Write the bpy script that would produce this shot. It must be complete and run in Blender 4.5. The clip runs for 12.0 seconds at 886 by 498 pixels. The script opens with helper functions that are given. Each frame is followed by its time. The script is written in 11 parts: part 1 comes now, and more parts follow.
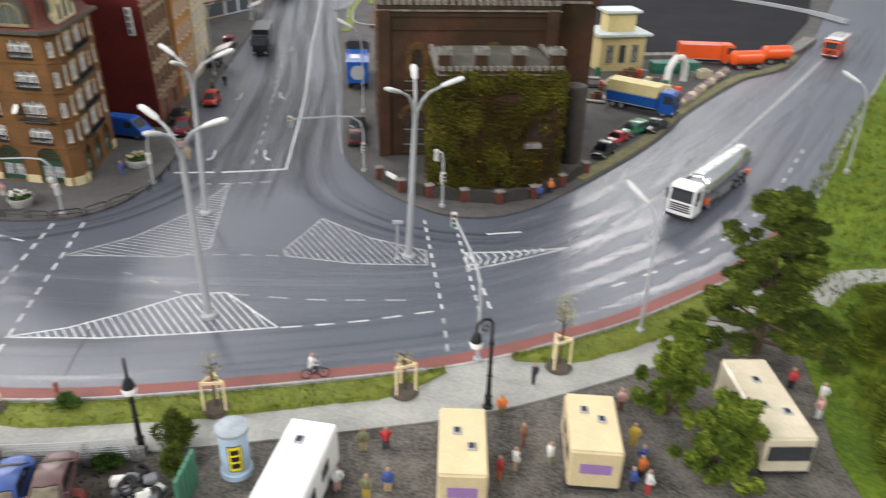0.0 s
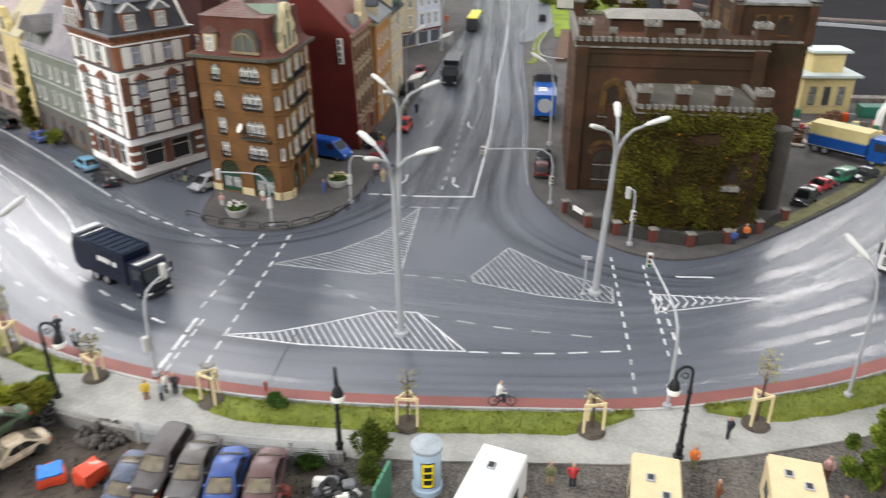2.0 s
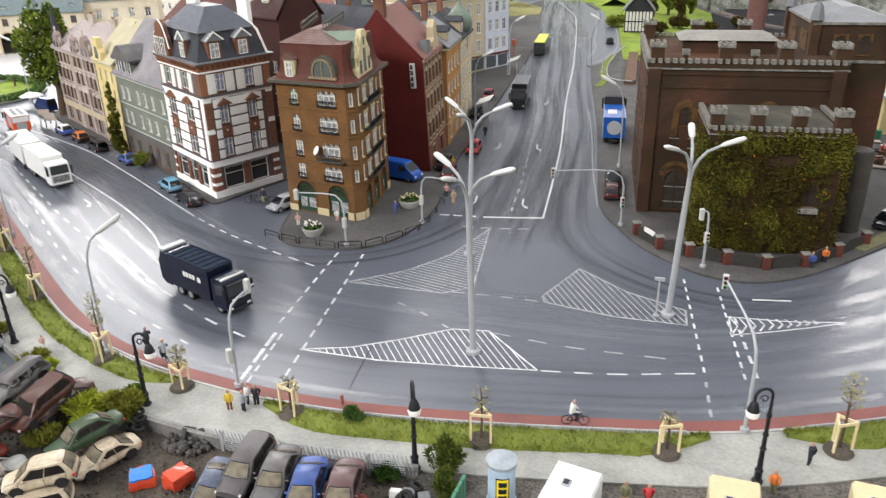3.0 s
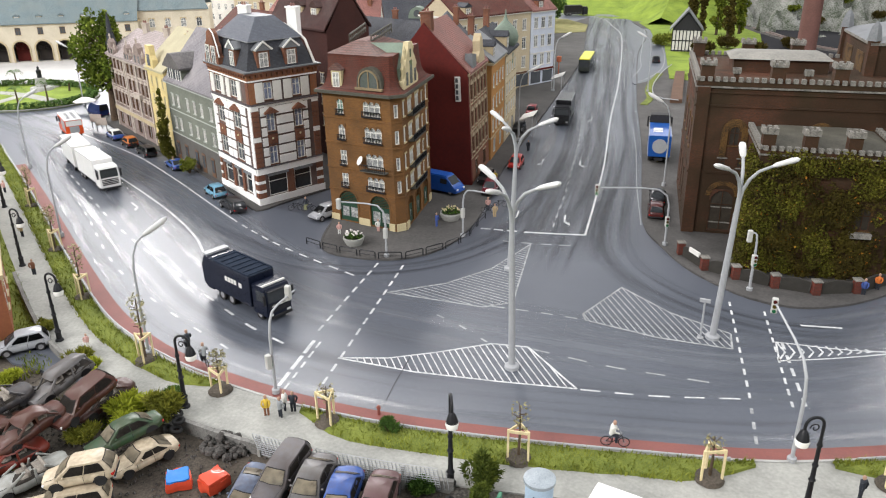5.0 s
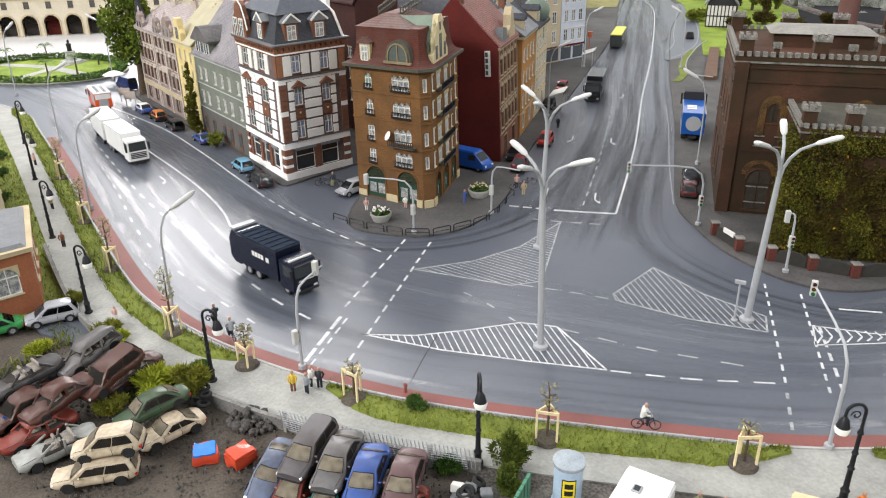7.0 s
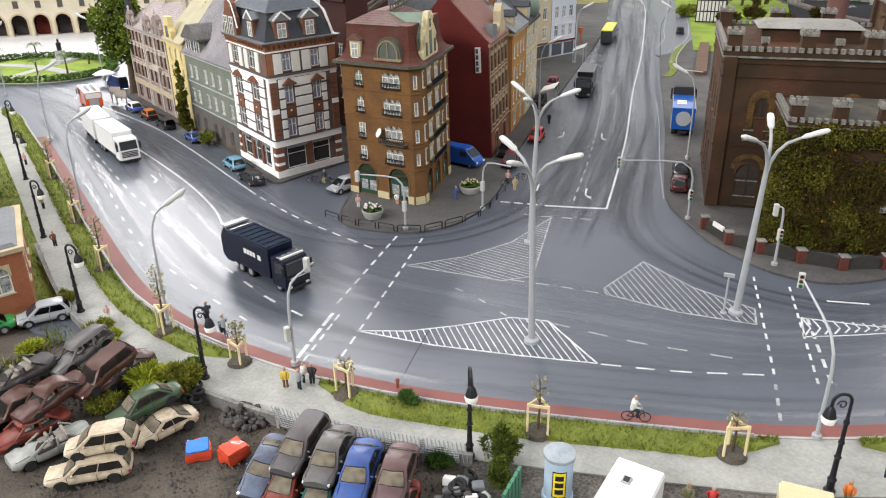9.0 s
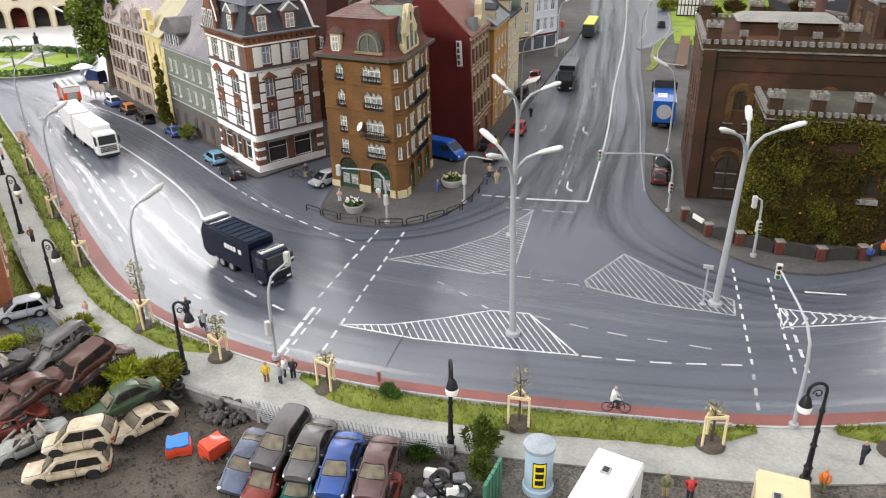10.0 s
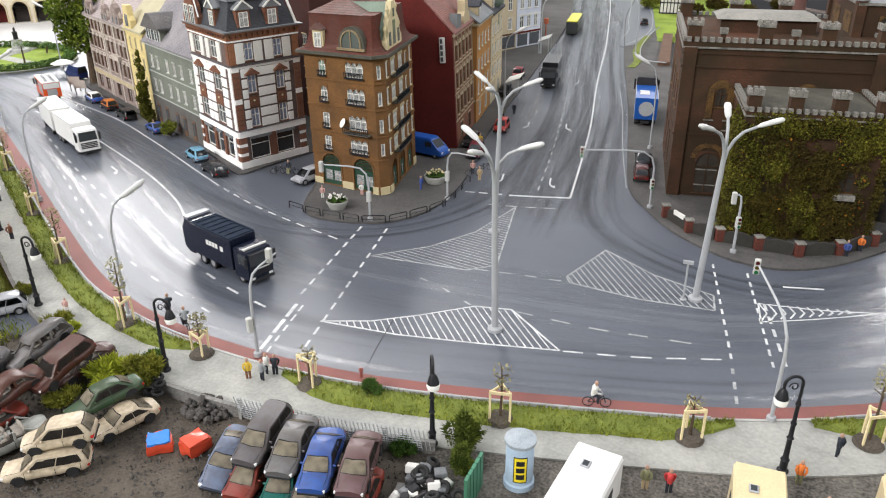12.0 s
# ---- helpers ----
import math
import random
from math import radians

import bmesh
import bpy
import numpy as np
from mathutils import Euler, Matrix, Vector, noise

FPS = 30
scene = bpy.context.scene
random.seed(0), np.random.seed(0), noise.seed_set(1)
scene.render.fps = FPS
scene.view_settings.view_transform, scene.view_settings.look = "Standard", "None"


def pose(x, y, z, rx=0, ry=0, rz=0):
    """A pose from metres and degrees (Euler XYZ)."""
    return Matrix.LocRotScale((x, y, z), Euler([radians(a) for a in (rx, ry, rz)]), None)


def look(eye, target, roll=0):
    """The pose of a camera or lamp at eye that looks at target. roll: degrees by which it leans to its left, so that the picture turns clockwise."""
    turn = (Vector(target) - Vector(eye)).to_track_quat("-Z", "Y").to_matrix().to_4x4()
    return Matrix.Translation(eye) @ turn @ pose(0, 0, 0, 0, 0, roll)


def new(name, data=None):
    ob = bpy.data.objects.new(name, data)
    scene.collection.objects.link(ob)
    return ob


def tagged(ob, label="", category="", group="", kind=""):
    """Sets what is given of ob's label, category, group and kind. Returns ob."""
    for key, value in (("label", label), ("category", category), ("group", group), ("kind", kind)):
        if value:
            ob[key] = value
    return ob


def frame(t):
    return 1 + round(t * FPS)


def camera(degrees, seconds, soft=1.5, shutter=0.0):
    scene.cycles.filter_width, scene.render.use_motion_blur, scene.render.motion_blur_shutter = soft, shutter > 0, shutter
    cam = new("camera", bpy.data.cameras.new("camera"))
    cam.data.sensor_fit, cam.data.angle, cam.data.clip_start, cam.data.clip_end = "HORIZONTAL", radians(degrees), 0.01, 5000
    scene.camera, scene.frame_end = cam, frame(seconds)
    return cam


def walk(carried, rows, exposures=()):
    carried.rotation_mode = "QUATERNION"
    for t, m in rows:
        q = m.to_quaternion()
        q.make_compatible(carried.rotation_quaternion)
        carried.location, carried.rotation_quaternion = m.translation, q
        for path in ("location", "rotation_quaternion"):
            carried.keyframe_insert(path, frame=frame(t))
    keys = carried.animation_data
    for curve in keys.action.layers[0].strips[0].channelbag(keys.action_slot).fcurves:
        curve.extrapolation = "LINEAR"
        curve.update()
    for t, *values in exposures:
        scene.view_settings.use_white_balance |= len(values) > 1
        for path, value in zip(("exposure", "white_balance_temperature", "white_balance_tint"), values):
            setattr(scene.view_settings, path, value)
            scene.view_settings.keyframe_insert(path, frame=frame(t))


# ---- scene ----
# The world is in metres; the layout is planned in centimetres (1:87 models).
U = 0.01
cam = camera(60.80, 12.0, 1.1, 1.0)
# seconds, eye, target, roll
EXPOSURES = ((0.0, -0.13), (2.0, -0.06), (3.0, -0.02), (12.0, -0.03))
PATH = [
    (0, (0.38, 0.47, 33.75), (-0.07, 18.15, 24.40), 1.63),
    (0.5, (-0.70, 1.01, 33.87), (-2.33, 18.70, 24.68), 1.29),
    (1, (-1.89, 1.52, 33.61), (-4.64, 19.20, 24.69), 1.06),
    (1.5, (-2.21, 1.30, 33.57), (-5.90, 18.88, 24.77), 0.11),
    (2, (-2.61, -0.48, 34.30), (-7.14, 16.93, 25.56), 0.29),
    (2.5, (-2.90, -1.44, 34.58), (-8.41, 15.79, 26.06), -0.07),
    (3, (-3.18, -1.77, 34.43), (-9.35, 15.41, 26.26), -1.33),
    (5, (-3.71, -1.64, 34.11), (-10.83, 15.35, 26.31), -0.64),
    (5.5, (-3.84, -1.46, 33.97), (-11.03, 15.42, 26.01), -0.80),
    (6, (-3.88, -1.48, 34.03), (-11.13, 15.27, 25.85), -0.73),
    (6.5, (-4.09, -1.19, 33.81), (-11.45, 15.46, 25.51), -0.69),
    (7, (-4.38, -0.96, 33.64), (-12.01, 15.55, 25.31), -0.76),
    (9, (-4.02, -1.17, 33.66), (-11.49, 15.38, 25.26), -1.03),
    (9.5, (-3.91, -1.07, 33.57), (-11.25, 15.50, 25.11), -1.13),
    (10, (-3.73, -1.10, 33.58), (-10.80, 15.55, 25.04), -0.80),
    (10.5, (-3.74, -1.07, 33.58), (-10.71, 15.61, 25.03), -0.60),
    (11, (-3.63, -1.08, 33.56), (-10.50, 15.65, 25.00), -0.50),
    (11.5, (-3.43, -1.13, 33.55), (-10.22, 15.62, 24.98), -0.52),
    (12, (-3.41, -1.15, 33.57), (-10.11, 15.61, 24.96), -0.40),
]
walk(cam, [(t, look(Vector(eye) * U, Vector(target) * U, roll)) for t, eye, target, roll in PATH], EXPOSURES)


# ---- hall light: unseen lamps over a model layout, some added as fill, a bright hall around ----
world = bpy.data.worlds.new("hall_air")
scene.world = world
world.use_nodes = True
world.node_tree.nodes["Background"].inputs[0].default_value = (0.895, 0.942, 1.0, 1)
world.node_tree.nodes["Background"].inputs[1].default_value = 0.53


def hall_lamp(name, eye, target, sx, sy, watts, col=(1.0, 0.97, 0.965)):
    data = bpy.data.lights.new(name, "AREA")
    data.shape, data.size, data.size_y, data.energy, data.color = "RECTANGLE", sx, sy, watts, col
    ob = new(name, data)
    ob.matrix_world = look(eye, target)
    return ob


# added behind the camera to brighten the house fronts
hall_lamp("ceiling_lamp", (-1.9, -2.5, 2.2), (-0.7, 0.8, 0), 2.8, 0.6, 188)
hall_lamp("ceiling_lamp", (-0.2, 1.7, 2.4), (-0.4, 1.2, 0), 3.4, 0.35, 18)
# added far off to put a sheen on the side street
hall_lamp("ceiling_lamp", (-2.6, 9.6, 2.6), (-0.5, 1.6, 0), 3.6, 1.2, 32)
# added on the left as fill for the facades
hall_lamp("ceiling_lamp", (-2.6, 0.6, 2.3), (-0.9, 0.9, 0), 0.5, 2.6, 58)
hall_lamp("ceiling_lamp", (-4.2, 4.72, 2.3), (-4.65, 3.52, 0), 5.05, 0.95, 395)
hall_lamp("ceiling_lamp", (1.2, 5.2, 2.3), (0.2, 0.8, 0), 1.6, 0.9, 58)
# added on the right to brighten walls that face that way
hall_lamp("ceiling_lamp", (3.0, 0.2, 2.3), (-0.5, 0.9, 0), 0.6, 2.4, 66)


# ---- materials ----
def material(name, col, col2=None, rough=0.7, size=1.0, amount=0.5, bump=0.0, metal=0.0, fine=None, spec=0.22, coat=0.0, vary=0.0):
    """Two-scale mottled surface. size: centimetres of the larger blotches."""
    m = bpy.data.materials.new(name)
    m.use_nodes = True
    nt = m.node_tree
    p = nt.nodes["Principled BSDF"]
    p.inputs["Roughness"].default_value, p.inputs["Metallic"].default_value = rough, metal
    p.inputs["Specular IOR Level"].default_value = spec
    p.inputs["Coat Weight"].default_value = coat
    col2 = col2 or tuple(c * 0.72 for c in col)
    tc = nt.nodes.new("ShaderNodeTexCoord")
    n1, n2 = nt.nodes.new("ShaderNodeTexNoise"), nt.nodes.new("ShaderNodeTexNoise")
    for n, s, d in ((n1, 100.0 / size, 4), (n2, 100.0 / (fine or size / 9), 3)):
        n.inputs["Scale"].default_value, n.inputs["Detail"].default_value = s, d
        nt.links.new(tc.outputs["Object"], n.inputs["Vector"])
    add = nt.nodes.new("ShaderNodeMath")
    add.operation = "ADD"
    nt.links.new(n1.outputs["Fac"], add.inputs[0])
    nt.links.new(n2.outputs["Fac"], add.inputs[1])
    ramp = nt.nodes.new("ShaderNodeMapRange")
    ramp.inputs[1].default_value, ramp.inputs[2].default_value = 1.0 - 0.3, 1.0 + 0.3
    ramp.inputs[3].default_value, ramp.inputs[4].default_value = 0.5 - amount / 2, 0.5 + amount / 2
    nt.links.new(add.outputs[0], ramp.inputs[0])
    mix = nt.nodes.new("ShaderNodeMix")
    mix.data_type = "RGBA"
    mix.inputs[6].default_value, mix.inputs[7].default_value = (*col2, 1), (*col, 1)
    nt.links.new(ramp.outputs[0], mix.inputs[0])
    last = mix.outputs[2]
    if vary:
        info, mr, hv = nt.nodes.new("ShaderNodeObjectInfo"), nt.nodes.new("ShaderNodeMapRange"), nt.nodes.new("ShaderNodeHueSaturation")
        mr.inputs[3].default_value, mr.inputs[4].default_value = 1 - vary, 1 + vary
        nt.links.new(info.outputs["Random"], mr.inputs[0])
        nt.links.new(mr.outputs[0], hv.inputs["Value"])
        nt.links.new(last, hv.inputs["Color"])
        last = hv.outputs[0]
    nt.links.new(last, p.inputs["Base Color"])
    rr = nt.nodes.new("ShaderNodeMapRange")
    rr.inputs[3].default_value, rr.inputs[4].default_value = max(rough - 0.1, 0.02), min(rough + 0.1, 1)
    nt.links.new(n2.outputs["Fac"], rr.inputs[0])
    nt.links.new(rr.outputs[0], p.inputs["Roughness"])
    if bump:
        b = nt.nodes.new("ShaderNodeBump")
        b.inputs["Strength"].default_value, b.inputs["Distance"].default_value = min(bump, 1), 0.0006 * max(bump, 1)
        nt.links.new(n2.outputs["Fac"], b.inputs["Height"])
        nt.links.new(b.outputs[0], p.inputs["Normal"])
    return m


def masonry(name, col, col2, mortar, bw=0.28, bh=0.1, gap=0.012, rough=0.85, dirt=(0.05, 0.04, 0.03), dirty=0.3, soot=0.0):
    """Fine brickwork or tiling; bw, bh in centimetres, laid on upright walls of any heading."""
    m = material(name, col, col2, rough, 2.0, 0.6, spec=0.2)
    nt = m.node_tree
    p = nt.nodes["Principled BSDF"]
    tc, geo = nt.nodes.new("ShaderNodeTexCoord"), nt.nodes.new("ShaderNodeNewGeometry")
    sep, comb, add = nt.nodes.new("ShaderNodeSeparateXYZ"), nt.nodes.new("ShaderNodeCombineXYZ"), nt.nodes.new("ShaderNodeMath")
    nt.links.new(tc.outputs["Object"], sep.inputs[0])
    add.operation = "ADD"
    nt.links.new(sep.outputs[0], add.inputs[0])
    nt.links.new(sep.outputs[1], add.inputs[1])
    nt.links.new(add.outputs[0], comb.inputs[0])
    nt.links.new(sep.outputs[2], comb.inputs[1])
    br = nt.nodes.new("ShaderNodeTexBrick")
    br.inputs["Scale"].default_value = 100.0
    br.inputs["Brick Width"].default_value, br.inputs["Row Height"].default_value = bw, bh
    br.inputs["Mortar Size"].default_value = gap
    br.inputs["Color1"].default_value, br.inputs["Color2"].default_value, br.inputs["Mortar"].default_value = (*col, 1), (*col2, 1), (*mortar, 1)
    nt.links.new(comb.outputs[0], br.inputs["Vector"])
    n = nt.nodes.new("ShaderNodeTexNoise")
    n.inputs["Scale"].default_value, n.inputs["Detail"].default_value = 30.0, 6
    nt.links.new(tc.outputs["Object"], n.inputs["Vector"])
    mr = nt.nodes.new("ShaderNodeMapRange")
    mr.inputs[1].default_value, mr.inputs[2].default_value, mr.inputs[3].default_value, mr.inputs[4].default_value = 0.42, 0.72, 0.0, dirty * 2
    nt.links.new(n.outputs["Fac"], mr.inputs[0])
    mix = nt.nodes.new("ShaderNodeMix")
    mix.data_type = "RGBA"
    mix.inputs[7].default_value = (*dirt, 1)
    nt.links.new(mr.outputs[0], mix.inputs[0])
    nt.links.new(br.outputs["Color"], mix.inputs[6])
    last = mix.outputs[2]
    if soot:
        # broad grime stains
        big, span, smear = nt.nodes.new("ShaderNodeTexNoise"), nt.nodes.new("ShaderNodeMapRange"), nt.nodes.new("ShaderNodeMix")
        big.inputs["Scale"].default_value, big.inputs["Detail"].default_value, big.inputs["Distortion"].default_value = 14.0, 5, 0.6
        nt.links.new(tc.outputs["Object"], big.inputs["Vector"])
        for i, v in zip((1, 2, 3, 4), (0.38, 0.62, 0.0, soot)):
            span.inputs[i].default_value = v
        nt.links.new(big.outputs["Fac"], span.inputs[0])
        smear.data_type = "RGBA"
        smear.inputs[7].default_value = (*[c * 0.6 for c in dirt], 1)
        nt.links.new(span.outputs[0], smear.inputs[0])
        nt.links.new(last, smear.inputs[6])
        last = smear.outputs[2]
    nt.links.new(last, p.inputs["Base Color"])
    b = nt.nodes.new("ShaderNodeBump")
    b.inputs["Strength"].default_value, b.inputs["Distance"].default_value = 0.5, 0.0003
    nt.links.new(br.outputs["Fac"], b.inputs["Height"])
    b.invert = True
    nt.links.new(b.outputs[0], p.inputs["Normal"])
    return m


def glass(name, col=(0.05, 0.06, 0.07), rough=0.08):
    return material(name, col, tuple(c * 0.6 for c in col), rough, 1.5, 0.8, spec=0.6)


ASPHALT = material("asphalt", (0.094, 0.104, 0.127), (0.06, 0.068, 0.085), 0.42, 14, 0.7, 0.15, fine=0.35, spec=0.5)
RED_LANE = material("red_lane", (0.24, 0.085, 0.072), (0.16, 0.065, 0.058), 0.6, 3, 0.7, 0.2, fine=0.2)
TAR = material("road_tar", (0.03, 0.032, 0.036), (0.05, 0.053, 0.06), 0.5, 0.8, 1.0)
PAINT = material("road_paint", (0.72, 0.73, 0.72), (0.3, 0.31, 0.32), 0.5, 1.4, 0.9, fine=0.3)
PALE_PAINT = material("worn_road_paint", (0.42, 0.43, 0.43), (0.19, 0.2, 0.2), 0.55, 1.2, 1.0, fine=0.3)
CONCRETE = material("pavement_concrete", (0.375, 0.375, 0.345), (0.22, 0.222, 0.205), 0.85, 3, 0.7, 0.2, fine=0.25)
PAVE_DARK = material("pavement_grey", (0.105, 0.1, 0.096), (0.05, 0.048, 0.046), 0.8, 4, 0.8, 0.2, fine=0.3)
KERB = material("kerb_stone", (0.42, 0.42, 0.4), (0.26, 0.26, 0.25), 0.8, 1, 0.7, 0.1)
SOIL = material("yard_soil", (0.112, 0.095, 0.076), (0.042, 0.036, 0.029), 0.95, 3, 1.0, 1.0, fine=0.18)
GRAVEL = material("gravel", (0.12, 0.112, 0.104), (0.04, 0.038, 0.035), 0.95, 2, 1.0, 1.0, fine=0.14)
GRASS = material("grass_mat", (0.19, 0.22, 0.042), (0.085, 0.11, 0.02), 0.95, 1.6, 1.0, 1.0, fine=0.12)
MEADOW = material("meadow", (0.24, 0.32, 0.04), (0.1, 0.15, 0.018), 0.95, 5, 1.0, 1.0, fine=0.2)
BARK = material("bark", (0.13, 0.09, 0.06), (0.06, 0.045, 0.03), 0.9, 0.5, 1.0, 1.0)
RAW_WOOD = material("raw_wood", (0.78, 0.68, 0.42), (0.6, 0.48, 0.26), 0.7, 0.5, 0.7)
GREY_STEEL = material("grey_lamp_steel", (0.38, 0.39, 0.4), (0.28, 0.29, 0.3), 0.45, 2, 0.5)
LAMP_GLASS = material("lamp_cover", (0.6, 0.6, 0.59), (0.44, 0.44, 0.43), 0.3, 1, 0.6)
BLACK_IRON = material("black_iron", (0.02, 0.021, 0.024), (0.012, 0.012, 0.014), 0.4, 1, 0.6)
WHITE_GLOBE = material("white_globe", (0.85, 0.84, 0.8), (0.75, 0.74, 0.7), 0.25, 1, 0.4)
RUBBER = material("tyre_rubber", (0.03, 0.03, 0.03), (0.018, 0.018, 0.018), 0.8, 0.5, 0.6)
RIM = material("rim_silver", (0.3, 0.3, 0.31), (0.16, 0.16, 0.17), 0.4, 0.3, 0.6, spec=0.5)
CAR_GLASS = glass("car_glass", (0.045, 0.05, 0.055), 0.1)
PANE = glass("window_pane", (0.10, 0.11, 0.12), 0.12)
PANE_CURTAIN = material("curtained_pane", (0.5, 0.5, 0.47), (0.13, 0.14, 0.15), 0.2, 0.5, 1.6, spec=0.6)
FRAME_WHITE = material("white_window_frame", (0.75, 0.74, 0.7), (0.6, 0.59, 0.55), 0.5, 0.5, 0.5)
FRAME_GREEN = material("green_window_frame", (0.028, 0.072, 0.045), (0.018, 0.045, 0.03), 0.5, 0.5, 0.5)
LIGHT_RED = material("red_light", (0.5, 0.03, 0.02), (0.35, 0.02, 0.02), 0.2, 0.3, 0.5)
LIGHT_CLEAR = material("clear_light", (0.75, 0.76, 0.75), (0.55, 0.55, 0.55), 0.12, 0.3, 0.5)
DARK_PLASTIC = material("dark_plastic", (0.03, 0.03, 0.032), (0.018, 0.018, 0.02), 0.6, 0.5, 0.6)
SLATE = masonry("slate_roof", (0.062, 0.066, 0.078), (0.042, 0.045, 0.055), (0.025, 0.026, 0.03), 0.22, 0.16, 0.02, 0.75, (0.1, 0.1, 0.1), 0.15)
ZINC = material("zinc", (0.2, 0.21, 0.22), (0.12, 0.125, 0.13), 0.5, 2, 0.8)
RED_TILE = masonry("red_roof_tile", (0.13, 0.033, 0.02), (0.09, 0.025, 0.017), (0.05, 0.02, 0.015), 0.2, 0.2, 0.025, 0.7, (0.1, 0.06, 0.05), 0.25)
PINK_TILE = masonry("faded_roof_tile", (0.34, 0.16, 0.14), (0.27, 0.12, 0.1), (0.13, 0.06, 0.05), 0.2, 0.2, 0.025, 0.7, (0.15, 0.1, 0.09), 0.25)
GREEN_COPPER = material("green_copper", (0.2, 0.26, 0.2), (0.13, 0.16, 0.13), 0.6, 1.5, 0.9)
SAND = material("sandstone", (0.5, 0.42, 0.27), (0.36, 0.29, 0.18), 0.85, 1.5, 0.8, 0.2)
STUCCO = material("pale_stucco", (0.72, 0.7, 0.64), (0.52, 0.5, 0.46), 0.85, 2.0, 0.8, 0.15)
TAN_BRICK = masonry("tan_brick", (0.235, 0.112, 0.033), (0.165, 0.076, 0.024), (0.16, 0.085, 0.04), 0.25, 0.09, 0.012, 0.8, (0.1, 0.055, 0.025), 0.4, 0.3)
RED_BRICK = masonry("red_brick", (0.26, 0.098, 0.048), (0.185, 0.066, 0.037), (0.2, 0.13, 0.1), 0.25, 0.09, 0.012, 0.85, (0.08, 0.04, 0.03), 0.3, 0.3)
DARK_RED = material("dark_red_render", (0.118, 0.016, 0.012), (0.075, 0.011, 0.009), 0.75, 4, 0.9, 0.1)
SOOT_BRICK = masonry("sooty_brick", (0.112, 0.042, 0.021), (0.07, 0.029, 0.016), (0.06, 0.04, 0.03), 0.25, 0.09, 0.012, 0.9, (0.045, 0.03, 0.016), 0.6, 0.75)
SOOT_STONE = material("sooty_stone", (0.29, 0.27, 0.24), (0.06, 0.062, 0.054), 0.85, 0.8, 1.0, 0.2)
SOOT_OCHRE = material("sooty_ochre", (0.125, 0.066, 0.02), (0.032, 0.021, 0.012), 0.85, 1.3, 1.5, 0.2)
PIER_BRICK = masonry("dark_pier_brick", (0.17, 0.036, 0.022), (0.11, 0.026, 0.018), (0.08, 0.05, 0.04), 0.25, 0.09, 0.012, 0.85, (0.05, 0.025, 0.02), 0.4)
GREY_RENDER = material("grey_green_render", (0.2, 0.215, 0.175), (0.13, 0.14, 0.118), 0.85, 3, 0.8, 0.15)
YELLOW_RENDER = material("yellow_render", (0.66, 0.54, 0.26), (0.5, 0.4, 0.19), 0.85, 3, 0.8, 0.1)
BROWN_STONE = masonry("brown_stone", (0.33, 0.262, 0.24), (0.25, 0.195, 0.178), (0.2, 0.17, 0.155), 0.5, 0.22, 0.02, 0.85, (0.1, 0.07, 0.05), 0.3)
ORANGE_RENDER = material("orange_render", (0.42, 0.21, 0.065), (0.31, 0.15, 0.05), 0.85, 3, 0.8, 0.1)
PALE_BLUE = material("pale_blue_render", (0.62, 0.65, 0.73), (0.46, 0.5, 0.58), 0.8, 3, 0.7)
BEIGE = material("beige_render", (0.55, 0.47, 0.33), (0.42, 0.35, 0.24), 0.85, 3, 0.7)

WHITE_PLASTER = material("white_plaster", (0.88, 0.875, 0.86), (0.76, 0.75, 0.72), 0.8, 2.5, 0.8, 0.15)
JOINT_GREY = material("grey_joint", (0.13, 0.115, 0.12), (0.09, 0.08, 0.085), 0.85, 2.0, 0.8)
ORANGE_BRICK = masonry("orange_brick", (0.34, 0.13, 0.05), (0.26, 0.09, 0.04), (0.24, 0.15, 0.1), 0.25, 0.09, 0.012, 0.85, (0.1, 0.05, 0.03), 0.3)
CREAM = material("cream_stone", (0.6, 0.52, 0.33), (0.42, 0.35, 0.2), 0.85, 1.2, 0.9, 0.2)
OLD_LEAD = material("old_lead", (0.1, 0.095, 0.075), (0.05, 0.047, 0.038), 0.7, 1.5, 0.9, 0.2)
OLD_TILE = masonry("weathered_tile", (0.17, 0.08, 0.065), (0.12, 0.06, 0.05), (0.07, 0.04, 0.033), 0.2, 0.2, 0.025, 0.7, (0.16, 0.13, 0.12), 0.3)
PANE_BLUE = material("bluish_pane", (0.34, 0.4, 0.55), (0.16, 0.18, 0.26), 0.15, 0.6, 1.4, spec=0.6)
PANE_GREEN = material("greenish_pane", (0.3, 0.45, 0.38), (0.12, 0.18, 0.16), 0.15, 0.6, 1.4, spec=0.6)
BROWN_WOOD = material("brown_wood_frame", (0.16, 0.085, 0.05), (0.09, 0.05, 0.03), 0.6, 0.6, 0.7)
FRAME_CREAM = material("cream_window_frame", (0.62, 0.55, 0.36), (0.5, 0.43, 0.27), 0.6, 0.5, 0.5)
PALE_TRIM = material("pale_grey_trim", (0.42, 0.44, 0.4), (0.3, 0.32, 0.29), 0.8, 1.0, 0.7)
DARK_RENDER = material("dark_ground_floor", (0.13, 0.125, 0.115), (0.08, 0.076, 0.07), 0.85, 2, 0.8, 0.15)
PALE_SLATE = masonry("violet_grey_slate", (0.26, 0.245, 0.26), (0.2, 0.19, 0.205), (0.13, 0.12, 0.13), 0.22, 0.16, 0.02, 0.8, (0.32, 0.3, 0.3), 0.3)
DARK_SLATE = masonry("brown_grey_slate", (0.14, 0.13, 0.13), (0.1, 0.095, 0.095), (0.06, 0.058, 0.06), 0.22, 0.16, 0.02, 0.8, (0.2, 0.18, 0.17), 0.3)
